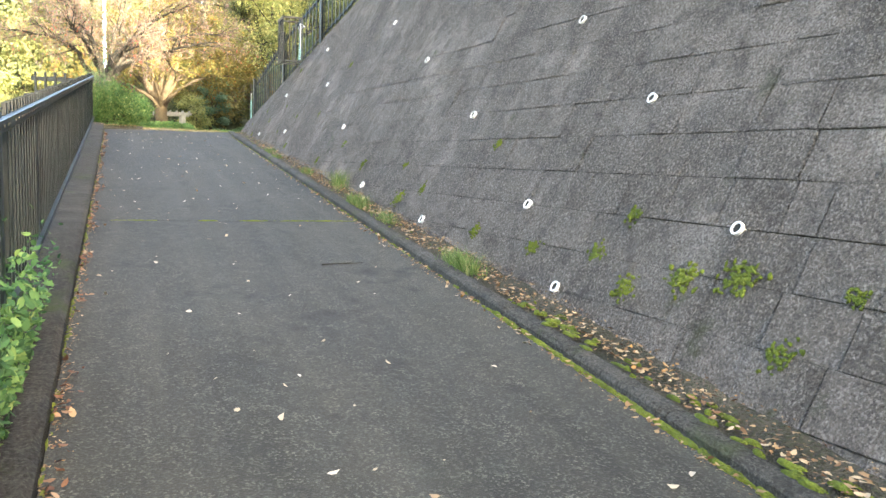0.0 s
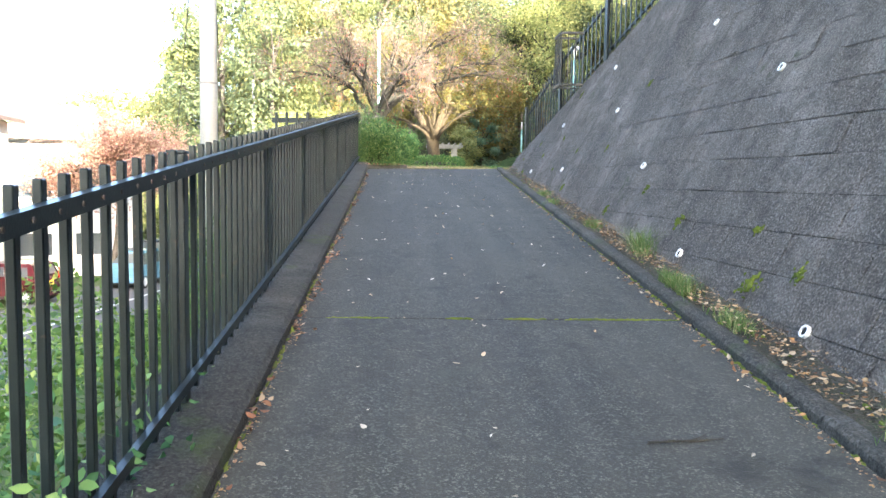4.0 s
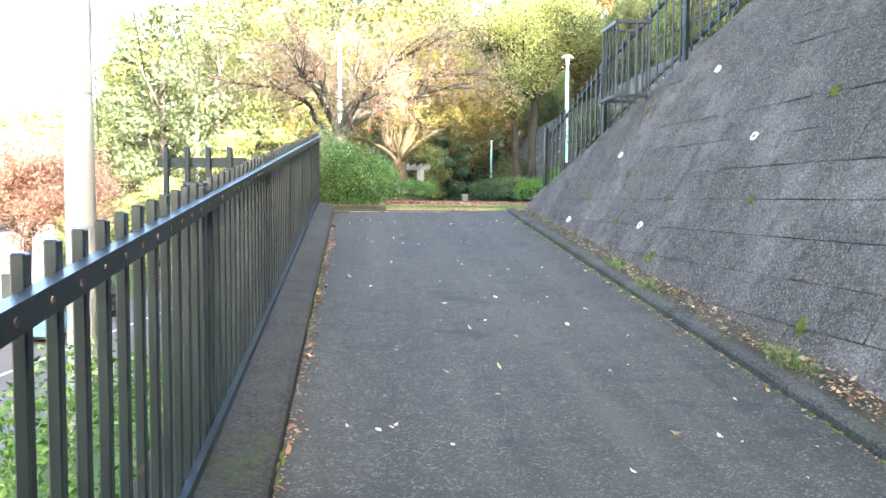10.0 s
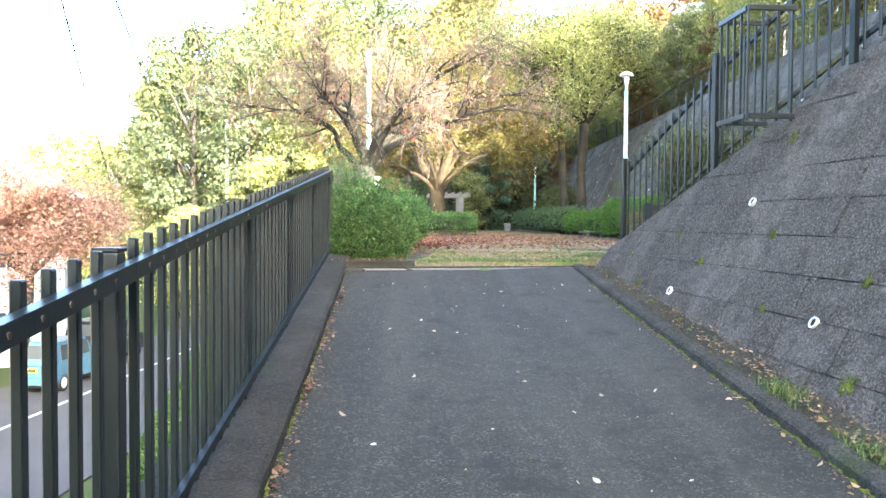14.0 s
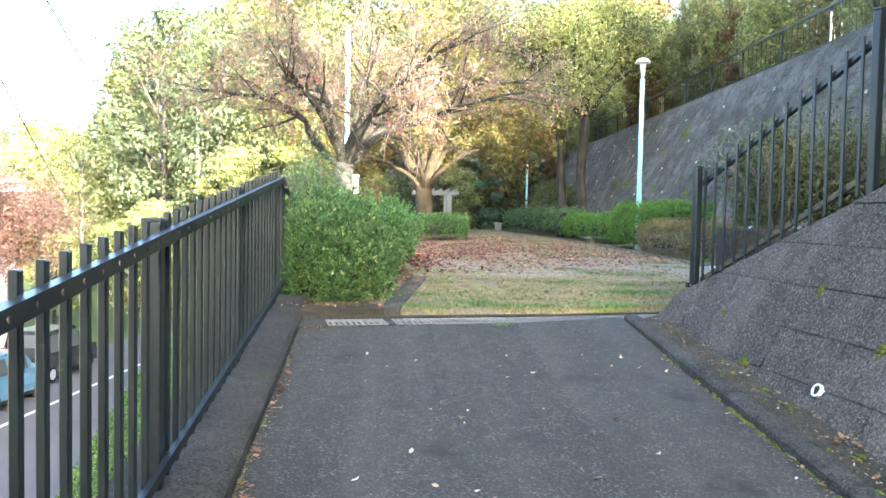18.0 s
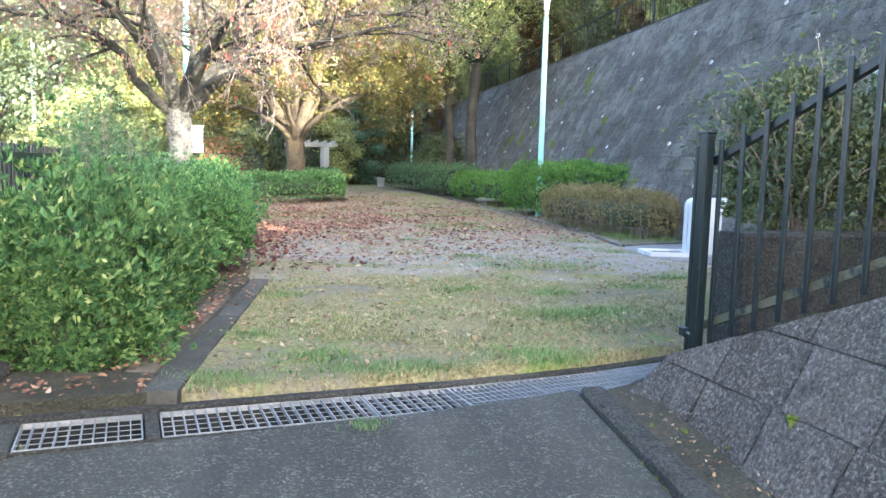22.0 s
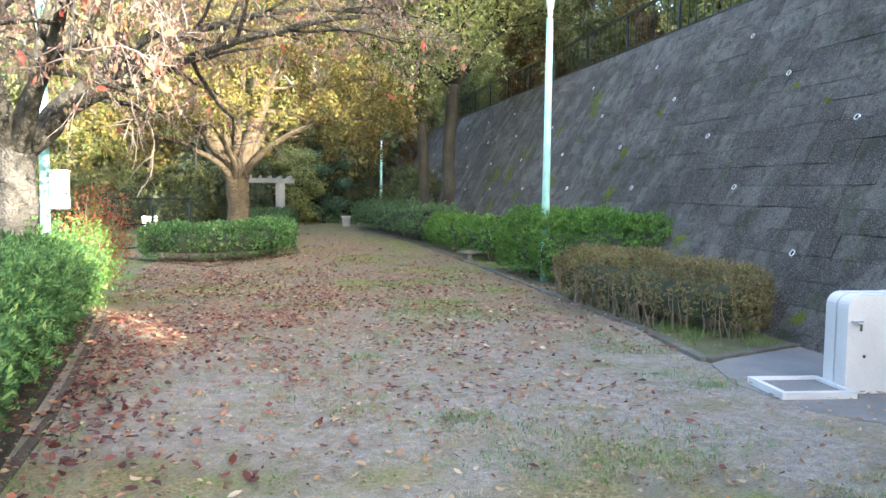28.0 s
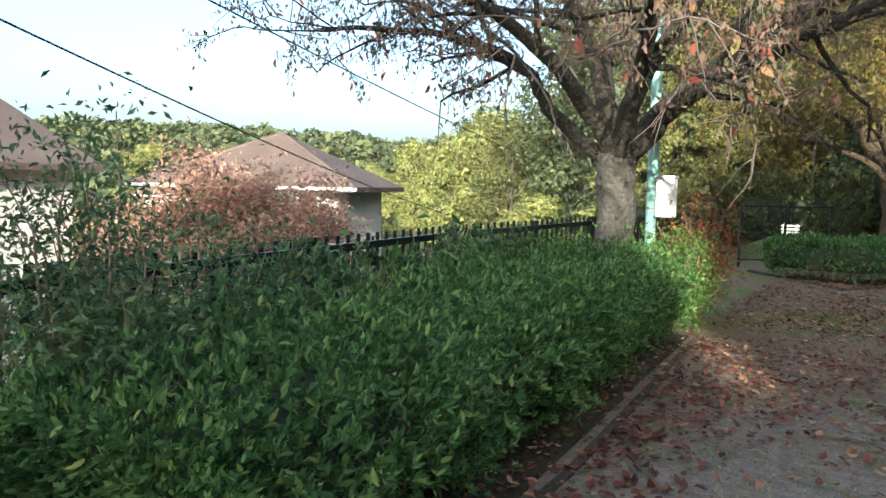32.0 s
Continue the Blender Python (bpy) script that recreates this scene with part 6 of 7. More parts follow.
    for k, (p, far, leaf, h) in enumerate(protos):
        for q, yy in ((p, 120), (far, 126)):
            if q not in used:
                q.matrix_basis = pose(-20 + 5 * k, yy, ground_z(-20 + 5 * k, yy))


build_woods()


# ---- park furniture ----
def lamp_post(at, h, label, saucer=True):
    g = thing("lamp_post", label, "street lamp", "park lamps", at=at)
    part("pole", cyl_bm(0.072, -0.05, h - 0.55, 18, 0.058), M["mint"], g, "", True)
    part("base_flange", cyl_bm(0.14, -0.02, 0.02, 18), M["mint"], g)
    if not saucer:
        part("pole_top", cyl_bm(0.05, h - 0.556, h, 14, 0.045), M["white"], g, "pale slim upper pole", True)
        part("collar", cyl_bm(0.066, h - 0.62, h - 0.55, 14), M["mint"], g)
        return g
    part("neck", cyl_bm(0.035, h - 0.56, h - 0.36, 14, 0.05), M["white"], g, "", True)
    part("lamp_body", cyl_bm(0.062, h - 0.37, h - 0.10, 18, 0.085), M["white"], g, "", True)
    bm = bmesh.new()
    seg = 24
    rings = []
    for r, z in ((0.09, h - 0.11), (0.21, h - 0.135), (0.214, h - 0.12), (0.16, h - 0.055), (0.07, h - 0.01), (0.02, h)):
        rings.append([bm.verts.new((r * math.cos(j * 2 * math.pi / seg), r * math.sin(j * 2 * math.pi / seg), z)) for j in range(seg)])
    for a, b in zip(rings, rings[1:]):
        for j in range(seg):
            bm.faces.new((a[j], a[(j + 1) % seg], b[(j + 1) % seg], b[j]))
    bm.faces.new(rings[-1])
    bm.faces.new(rings[0][::-1])
    part("shade", bm, M["white"], g, "pale saucer-shaped shade", True)
    return g


def build_lamps():
    lamp_post((7.30, 35.19, PARK), 5.13, "tall mint-green lamp post with a white saucer shade")
    lamp_post((9.05, 62.0, PARK), 4.15, "slim mint-green and white pole far along the park path", False)
    g = thing("service_pole", "mint-green steel pole with a white meter box beside the cherry tree", "pole", at=(-0.44, 33.85, PARK))
    part("pole", cyl_bm(0.068, -0.05, 5.3, 16, 0.06), M["mint"], g, "", True)
    b = part("meter_box", box_bm(0.075, 0.30, -0.10, 0.08, 1.27, 1.76, 0.012, 2), M["white"], g, "white metal meter box")
    part("lid", box_bm(0.062, 0.315, -0.13, 0.095, 1.762, 1.79, 0.006, 1), M["white"], b)
    part("strap", cyl_bm(0.071, 1.36, 1.39, 16), M["zinc"], g)
    part("strap", cyl_bm(0.071, 1.62, 1.65, 16), M["zinc"], g)


build_lamps()


def build_fountain():
    g = thing("drinking_fountain", "pale cast-stone drinking fountain with an overhanging basin and two taps", "drinking fountain", at=(6.82, 27.62, PARK), rz=-8)
    g.matrix_basis = pose(6.82, 27.62, PARK, 0, 0, -8) @ Matrix.Scale(1.14, 4)
    # tray on the ground
    bm = bmesh.new()
    for a in ((-0.56, -0.02, -0.32, -0.28), (-0.56, -0.02, 0.12, 0.16), (-0.56, -0.52, -0.28, 0.12), (-0.06, -0.02, -0.28, 0.12)):
        box_bm(*a, -0.05, 0.055, 0, 1, bm)
    part("tray_rim", bm, M["fount"], g)
    part("tray_bed", box_bm(-0.54, -0.03, -0.30, 0.14, -0.05, 0.034), M["pad"], g)
    # the upright slab turning into the arm in one smooth curve
    def profile(grow):
        pts = [(-0.03 - grow, 0.0), (-0.03 - grow, 0.60)]
        for k in range(7):
            a = math.pi - k * math.pi / 12
            pts.append((0.07 + (0.10 + grow) * math.cos(a), 0.60 + (0.10 + grow) * math.sin(a)))
        pts += [(0.60 + grow, 0.70 + grow), (0.62 + grow, 0.67), (0.60 + grow, 0.615), (0.44, 0.605 - grow)]
        for k in range(5):
            a = math.pi / 2 + k * math.pi / 8
            pts.append((0.44 + 0.10 * math.cos(a), 0.50 + 0.10 * math.sin(a)))
        pts += [(0.33 + grow, 0.0)]
        return pts

    def solid(pts, y0, y1, nm, label=""):
        ob = prism(pts, y0, y1, nm, M["fount"], g, label)
        return ob

    solid(profile(0.0), -0.19, -0.075, "body_side")
    solid(profile(-0.012), -0.0745, -0.0455, "groove")
    solid(profile(0.0), -0.045, 0.07, "body_side")
    part("basin_rim", box_bm(0.38, 0.65, -0.205, 0.085, 0.655, 0.705, 0.02, 3), M["fount"], g)
    part("basin_bowl", cyl_bm(0.10, 0.700, 0.708, 20, 0.10, None, Matrix.Translation((0.53, -0.06, 0))), M["pad"], g)
    t = part("spout", cyl_bm(0.010, 0.70, 0.755, 10, None, None, Matrix.Translation((0.42, -0.06, 0))), M["chrome"], g)
    part("spout_knob", cyl_bm(0.016, 0.755, 0.772, 10, None, None, Matrix.Translation((0.42, -0.06, 0))), M["chrome"], t)
    bm = cyl_bm(0.009, 0, 0.075, 10, None, None, Matrix.Translation((0.02, -0.19, 0.50)) @ Matrix.Rotation(radians(90), 4, "X"))
    cyl_bm(0.009, -0.04, 0.0, 10, None, bm, Matrix.Translation((0.02, -0.262, 0.50)))
    tap = part("tap", bm, M["chrome"], g, "chrome tap")
    part("tap_handle", box_bm(-0.025, 0.065, -0.225, -0.213, 0.512, 0.524, 0.003, 1), M["chrome"], tap)
    part("drain_cover", cyl_bm(0.012, 0, 0.006, 10, None, None, Matrix.Translation((0.10, -0.19, 0.27)) @ Matrix.Rotation(radians(90), 4, "X")), M["chrome"], g)
    pad = thing("concrete_pad", "flat pale concrete pad under the drinking fountain", "paving", kind="structure")
    v = [(6.15, 27.0), (6.5, 26.6), (7.0, 26.5), (7.3, 27.15), (7.75, 28.0), (7.7, 29.1), (6.9, 28.95), (6.35, 28.62), (6.1, 27.9)]
    bm = bmesh.new()
    face = bm.faces.new([bm.verts.new((x, y, PARK + 0.006)) for x, y in v])
    r = bmesh.ops.extrude_face_region(bm, geom=[face])
    for q in r["geom"]:
        if isinstance(q, bmesh.types.BMVert):
            q.co.z -= 0.12
    bmesh.ops.recalc_face_normals(bm, faces=bm.faces)
    part("pad_slab", bm, M["pad"], pad)


build_fountain()


def build_pergola():
    g = thing("pergola", "pale concrete pergola frame over a rest place", "pergola", at=(3.3, 54.6, PARK))
    for x in (-1.05, 0.35):
        for y in (-1.0, 1.0):
            part("post", box_bm(x - 0.13, x + 0.13, y - 0.13, y + 0.13, -0.1, 1.85, 0.02, 2), M["stone"], g)
    for y in (-1.0, 1.0):
        part("beam", box_bm(-1.45, 0.85, y - 0.09, y + 0.09, 1.85, 2.02, 0.015, 1), M["stone"], g)
    for k in range(6):
        x = -1.2 + k * 0.38
        part("rafter", box_bm(x - 0.04, x + 0.04, -1.4, 1.4, 2.02, 2.12, 0.01, 1), M["stone"], g)
    g = thing("garden_seat", "white painted slatted garden seat beyond the hedge", "bench", at=(-0.95, 50.0, PARK - 0.05), rz=20)
    g.matrix_basis = pose(-0.95, 50.0, PARK - 0.05, 0, 0, 20) @ Matrix.Scale(0.75, 4)
    for x in (0, 0.5):
        part("leg", box_bm(x - 0.03, x + 0.03, -0.2, 0.25, 0, 0.42, 0.006, 1), M["white"], g)
        part("back_post", box_bm(x - 0.03, x + 0.03, 0.22, 0.28, 0.4, 0.95, 0.006, 1), M["white"], g)
    for k in range(4):
        part("seat_slat", box_bm(-0.1, 0.6, -0.2 + k * 0.11, -0.11 + k * 0.11, 0.42, 0.45, 0.004, 1), M["white"], g)
    for k in range(3):
        part("back_slat", box_bm(-0.1, 0.6, 0.225, 0.25, 0.55 + k * 0.14, 0.63 + k * 0.14, 0.004, 1), M["white"], g)
    g = thing("play_animal", "small white and red play animal on a spring by the path", "play equipment", at=(5.0, 61.0, PARK))
    g.matrix_basis = pose(5.0, 61.0, PARK) @ Matrix.Scale(0.55, 4)
    bm = bmesh.new()
    bmesh.ops.create_uvsphere(bm, u_segments=16, v_segments=10, radius=0.5)
    for q in bm.verts:
        q.co = Vector((q.co.x * 1.25, q.co.y * 0.5, q.co.z * 0.55 + 0.62))
    part("body", bm, M["white"], g, "", True)
    bm = box_bm(-0.55, 0.55, -0.25, 0.25, 0.12, 0.42, 0.08, 3)
    part("saddle", bm, M["red"], g, "red lower body")
    part("spring", cyl_bm(0.12, -0.02, 0.2, 12), M["tyre"], g)
    g = thing("stone_bench", "low weathered stone bench beside the hedge", "bench", at=(7.45, 39.6, PARK), rz=12)
    part("seat", box_bm(-0.5, 0.5, -0.18, 0.18, 0.17, 0.23, 0.015, 2), M["edging_pale"], g)
    for x in (-0.3, 0.3):
        part("leg", box_bm(x - 0.06, x + 0.06, -0.13, 0.13, -0.02, 0.17, 0.01, 1), M["edging_pale"], g)
    g = thing("stone_bench", "pale stone bench far along the path", "bench", at=(6.7, 57.5, PARK), rz=80)
    part("seat", box_bm(-0.5, 0.5, -0.2, 0.2, 0.35, 0.45, 0.02, 2), M["stone"], g)
    for x in (-0.35, 0.35):
        part("leg", box_bm(x - 0.08, x + 0.08, -0.16, 0.16, -0.02, 0.35, 0.01, 1), M["stone"], g)
    g = thing("wire_fence", "low dark wire-mesh fence beyond the hedge", "fence", at=(-0.75, 41.6, PARK), rz=35)
    for k in range(3):
        part("post", cyl_bm(0.03, -0.05, 1.35, 10, None, None, Matrix.Translation((k * 1.0, 0, 0))), M["steel"], g)
    for z in (0.15, 0.7, 1.3):
        part("rail", box_bm(0, 2.0, -0.012, 0.012, z, z + 0.03), M["steel"], g)
    me = picket_mesh(0.006, 0.006, 1.15)
    for k in range(1, 34):
        share("wire", me, g, pose(k * 0.06, 0, 0.15))


build_pergola()


# ---- the street below the bank ----
def strip(name, pts_l, pts_r, z, mat, label, cat):
    n = len(pts_l)
    v = [(x, y, z) for x, y in pts_l] + [(x, y, z) for x, y in pts_r] + [(x, y, z - 0.2) for x, y in pts_l] + [(x, y, z - 0.2) for x, y in pts_r]
    f = [(i, n + i, n + i + 1, i + 1) for i in range(n - 1)]
    f += [(i, i + 1, 2 * n + i + 1, 2 * n + i) for i in range(n - 1)] + [(n + i, 3 * n + i, 3 * n + i + 1, n + i + 1) for i in range(n - 1)]
    f += [(0, 2 * n, 3 * n, n), (n - 1, 2 * n - 1, 4 * n - 1, 3 * n - 1)]
    ob = link(name, v, f, mat)
    return tagged(ob, label, cat, kind="structure")


def street_x(y):
    """The white line on the far side of the street."""
    return -10.2 + 0.115 * (y - 32)


def build_street():
    ys = [-40 + 4 * k for k in range(36)]
    strip("road", [(street_x(y) - 3.2, y) for y in ys], [(street_x(y) + 4.3, y) for y in ys], STREET + 0.06, M["road"], "grey asphalt street below the bank", "road")
    g = thing("road_marking", "worn white line along the street", "road marking", kind="structure")
    for y in ys[:-1]:
        v = [(street_x(y + dy) + dx, y + dy, STREET + 0.066 + dz) for dz in (0, 0.004) for dy in (0, 3.98) for dx in (-0.07, 0.07)]
        link("line_dash", v, [(4, 5, 7, 6), (0, 2, 3, 1), (0, 1, 5, 4), (2, 6, 7, 3), (0, 4, 6, 2), (1, 3, 7, 5)], M["line"], g)


build_street()


def car(label, at, rz, paint, length=3.4, width=1.48, height=1.62, group="parked cars"):
    """A small boxy car: body, glass, wheels, lamps, plate; its tail looks along -y."""
    g = thing("car", label, "car", group, at=at, rz=rz)
    w, L, h = width / 2, length, height
    side = [(0.0, 0.30), (0.02, 0.55), (0.04, 0.92), (0.10, 1.0), (0.30, h - 0.06), (0.45, h), (L * 0.60, h - 0.02), (L * 0.76, 1.02), (L - 0.10, 0.92), (L, 0.70), (L, 0.30)]
    n = len(side)
    bm = bmesh.new()
    cols = []
    for x in (-w, -w * 0.97, w * 0.97, w):
        col = []
        for y, z in side:
            k = 1.0 if z < 0.95 else 1.0 - 0.14 * (z - 0.95) / (h - 0.95)
            tuck = 0.03 if abs(x) == w and (z > 0.6) else 0
            col.append(bm.verts.new((x * k, y, z)))
        cols.append(col)
    for a, b in zip(cols, cols[1:]):
        for i in range(n):
            bm.faces.new((a[i], a[(i + 1) % n], b[(i + 1) % n], b[i]))
    bm.faces.new(cols[0][::-1])
    bm.faces.new(cols[-1])
    bmesh.ops.recalc_face_normals(bm, faces=bm.faces)
    part("body", bm, paint, g)

    def pane(nm, pts, mat, label=""):
        c = [Vector(p) for p in pts]
        nrm = (c[1] - c[0]).cross(c[2] - c[0]).normalized()
        v = [p + nrm * 0.012 for p in c] + [p - nrm * 0.02 for p in c]
        k = len(c)
        link(nm, v, [tuple(range(k)), tuple(range(2 * k - 1, k - 1, -1))] + [(i, i + k, (i + 1) % k + k, (i + 1) % k) for i in range(k)], mat, g, label)

    pane("rear_window", [(-w * 0.82, 0.135, 1.06), (w * 0.82, 0.135, 1.06), (w * 0.74, 0.285, h - 0.11), (-w * 0.74, 0.285, h - 0.11)], M["glass"])
    pane("windscreen", [(w * 0.8, L * 0.755, 1.04), (-w * 0.8, L * 0.755, 1.04), (-w * 0.74, L * 0.62, h - 0.08), (w * 0.74, L * 0.62, h - 0.08)], M["glass"])
    for sx in (-1, 1):
        for y0, y1 in ((0.42, L * 0.36), (L * 0.38, L * 0.66)):
            pts = [(sx * w * 0.985, y0, 1.02), (sx * w * 0.985, y1, 1.02), (sx * w * 0.885, y1 - 0.10, h - 0.13), (sx * w * 0.885, y0 + 0.06, h - 0.13)]
            pane("side_window", pts if sx > 0 else pts[::-1], M["glass"])
        for y in (0.55, L - 0.62):
            m = Matrix.Translation((sx * (w - 0.09), y, 0.28)) @ Matrix.Rotation(radians(90), 4, "Y")
            t = part("wheel", cyl_bm(0.28, -0.09, 0.09, 22, None, None, m), M["tyre"], g)
            part("rim", cyl_bm(0.18, -0.096, 0.096, 16, None, None, m), M["silver"], t)
        part("tail_lamp", box_bm(sx * w * 0.86 - 0.07, sx * w * 0.86 + 0.07, -0.012, 0.06, 0.72, 1.25, 0.015, 2), M["lampred"], g, "red tail lamp")
        part("mirror", box_bm(sx * (w + 0.07) - 0.07, sx * (w + 0.07) + 0.07, L * 0.68, L * 0.68 + 0.09, 0.98, 1.12, 0.02, 2), paint, g)
    part("bumper", box_bm(-w * 0.97, w * 0.97, -0.05, 0.12, 0.28, 0.52, 0.03, 2), paint, g)
    part("number_plate", box_bm(-0.165, 0.165, -0.022, -0.004, 0.68, 0.85, 0.004, 1), M["plate"], g, "yellow number plate with a plain dark bar")
    part("plate_mark", box_bm(-0.12, 0.12, -0.0265, -0.0225, 0.72, 0.79), M["tyre"], g)
    part("underside", box_bm(-w * 0.9, w * 0.9, 0.15, L - 0.15, 0.16, 0.305), M["tyre"], g)
    return g


def build_cars():
    z = STREET + 0.06
    car("light blue boxy small car with a yellow plate at the kerb", (-11.25, 37.0, z), -6, M["blue"])
    car("charcoal compact car with red tail lamps beyond the blue car", (-11.4, 41.2, z), -7, M["charcoal"], 3.6, 1.5, 1.75)
    car("dark red car parked by the maroon wall", (-12.6, 33.4, z), 82, M["red"], 3.5, 1.5, 1.5)


build_cars()


def window(parent, w, h, m, split=True):
    f = bmesh.new()
    t = 0.06
    for a in ((-w / 2, w / 2, 0, t), (-w / 2, w / 2, h - t, h), (-w / 2, -w / 2 + t, t, h - t), (w / 2 - t, w / 2, t, h - t)) + (((-t / 2, t / 2, t, h - t),) if split else ()):
        box_bm(a[0], a[1], -0.05, 0.03, a[2], a[3], 0, 1, f)
    fr = part("window_frame", f, M["silver"], parent)
    fr.matrix_basis = m
    pn = part("pane", box_bm(-w / 2 + t, w / 2 - t, -0.02, -0.005, t, h - t), M["glass"], fr)
    sl = part("window_sill", box_bm(-w / 2 - 0.05, w / 2 + 0.05, -0.10, 0.0, -0.05, 0.0), M["white"], fr)


def house(name, label, at, rz, w, d, h, roof_h, wall, over=0.6, gable=False, balcony=False):
    g = thing(name, label, "house", "street houses", at=at, rz=rz)
    part("wall", box_bm(-w / 2, w / 2, -d / 2, d / 2, -0.6, h, 0.02, 1), M[wall], g)
    e = over
    if gable:
        pts = [(-w / 2 - e, h - 0.05), (0, h + roof_h), (w / 2 + e, h - 0.05), (w / 2 + e, h + 0.09), (0, h + roof_h + 0.16), (-w / 2 - e, h + 0.09)]
        prism(pts, -d / 2 - e, d / 2 + e, "roof", M["roof"], g)
        prism([(-w / 2, h - 0.01), (0, h + roof_h - 0.05), (w / 2, h - 0.01)], -d / 2 + 0.01, d / 2 - 0.01, "gable_wall", M[wall], g)
    else:
        ridge = max(d, w) - min(d, w)
        r = ridge / 2
        rx, ry = (r, 0) if w > d else (0, r)
        v = [(-w / 2 - e, -d / 2 - e, h), (w / 2 + e, -d / 2 - e, h), (w / 2 + e, d / 2 + e, h), (-w / 2 - e, d / 2 + e, h), (-rx - 0.05, -ry - 0.05, h + roof_h), (rx + 0.05, ry + 0.05, h + roof_h)]
        v += [(x, y, z - 0.16) for x, y, z in v[:4]]
        if w > d:
            f = [(0, 1, 5, 4), (1, 2, 5), (2, 3, 4, 5), (3, 0, 4)]
        else:
            f = [(0, 1, 4), (1, 2, 5, 4), (2, 3, 5), (3, 0, 4, 5)]
        f += [(0, 6, 7, 1), (1, 7, 8, 2), (2, 8, 9, 3), (3, 9, 6, 0), (9, 8, 7, 6)]
        link("roof", v, f, M["roof"], g)
        for s in (-1, 1):
            p0 = Vector((s * (w / 2 + e), -d / 2 - e, h))
            p1 = Vector((rx, -ry, h + roof_h)) if s > 0 else Vector((-rx, -ry, h + roof_h))
            vv, ff = tube_data([p0, (p0 + p1) / 2, p1], [0.07, 0.07, 0.07], 6)
            link("hip_tile", vv, ff, M["roof"], g)
    part("gutter", box_bm(-w / 2 - e - 0.1, w / 2 + e + 0.1, -d / 2 - e - 0.12, -d / 2 - e - 0.005, h - 0.12, h - 0.02, 0.02, 2), M["white"], g)
    floors = 2 if h > 4.5 else 1
    for k in range(floors):
        z = 1.0 + k * 2.75
        for x in np.arange(-w / 2 + 1.3, w / 2 - 0.8, 2.4):
            window(g, 1.5, 1.15, pose(x, -d / 2 - 0.005, z))
        for y in np.arange(-d / 2 + 1.4, d / 2 - 0.8, 2.6):
            window(g, 1.5, 1.15, pose(w / 2 + 0.005, y, z, 0, 0, 90))
    if balcony:
        b = part("balcony_floor", box_bm(-w / 2 + 0.6, w / 2 - 0.6, -d / 2 - 1.2, -d / 2 - 0.06, 2.75, 2.9, 0.01, 1), M["white"], g)
        part("balcony_front", box_bm(-w / 2 + 0.6, w / 2 - 0.6, -d / 2 - 1.2, -d / 2 - 1.12, 2.9, 3.85, 0.01, 1), M["white"], b)
    return g


def build_houses():
    z = STREET
    house("house", "cream house with a brown hipped roof below the park", (-16.3, 44.3, z), 22, 5.7, 5.7, 6.6, 1.75, "wallw", 0.7)
    house("house", "cream house with a brown roof beyond the street", (-25.0, 30.5, z), 10, 9.0, 8.5, 6.0, 2.2, "wallw", 0.7, False, True)
    house("house", "white two-storey house with a balcony beside the street", (-18.4, 33.1, z), 8, 7.2, 4.2, 6.9, 1.9, "wallw", 0.5, True, True)
    house("house", "maroon-walled building beside the street", (-17.2, 27.9, z), 8, 5.0, 5.0, 2.8, 1.0, "wallm", 0.4)
    house("house", "cream house further down the street", (-38.0, 64.0, z), 10, 10, 8, 5.6, 2.2, "wallw", 0.7)


build_houses()


def build_pole():
    g = thing("utility_pole", "tall grey concrete utility pole standing in the bank", "utility pole", at=(-2.46, 16.4, ground_z(-2.46, 16.4)))
    part("shaft", cyl_bm(0.155, -0.5, 12.5, 24, 0.095), M["polecon"], g, "", True)
    for z in (2.6, 3.9, 5.3, 6.0):
        part("band", cyl_bm(0.156 - z * 0.0042, z, z + 0.03, 24), M["zinc"], g)
    for k in range(9):
        z = 2.2 + 0.45 * k
        s = 1 if k % 2 else -1
        m = Matrix.Translation((s * 0.12, 0, z)) @ Matrix.Rotation(radians(90), 4, "Y")
        part("step_bolt", cyl_bm(0.008, -0.04, 0.06, 8, None, None, m), M["zinc"], g)
    part("arm", box_bm(-0.9, 0.9, -0.04, 0.04, 11.4, 11.5, 0.005, 1), M["zinc"], g)
    top = Vector((-2.46, 16.4, ground_z(-2.46, 16.4) + 11.3))
    for end, drop, low in (((-10.9, 62, 9.3), 1.0, 0.0), ((-10.4, 62, 8.7), 1.0, 0.35), ((-12.0, 58.5, 4.25), 0.3, 3.2), ((-12.8, 49.7, 2.3), 0.4, 2.9), ((-6.0, -30, 9.0), 1.0, 0.2)):
        e = Vector(end)
        a = top - Vector((0, 0, low))
        pts = [a + (e - a) * t + Vector((0, 0, -drop * 4 * t * (1 - t))) for t in np.linspace(0, 1, 24)]
        v, f = tube_data(pts, [0.014] * 24, 5)
        w = link("overhead_cable", v, f, M["cable"])
        tagged(w, "black overhead cable slung from the utility pole", "cable", "overhead cables")
    g = thing("service_post", "pale grey pole with a guard far along the street", "pole", at=(-10.6, 62.0, ground_z(-10.6, 62)))
    part("shaft", cyl_bm(0.14, -0.4, 12.0, 16, 0.1), M["polecon"], g, "", True)


build_pole()


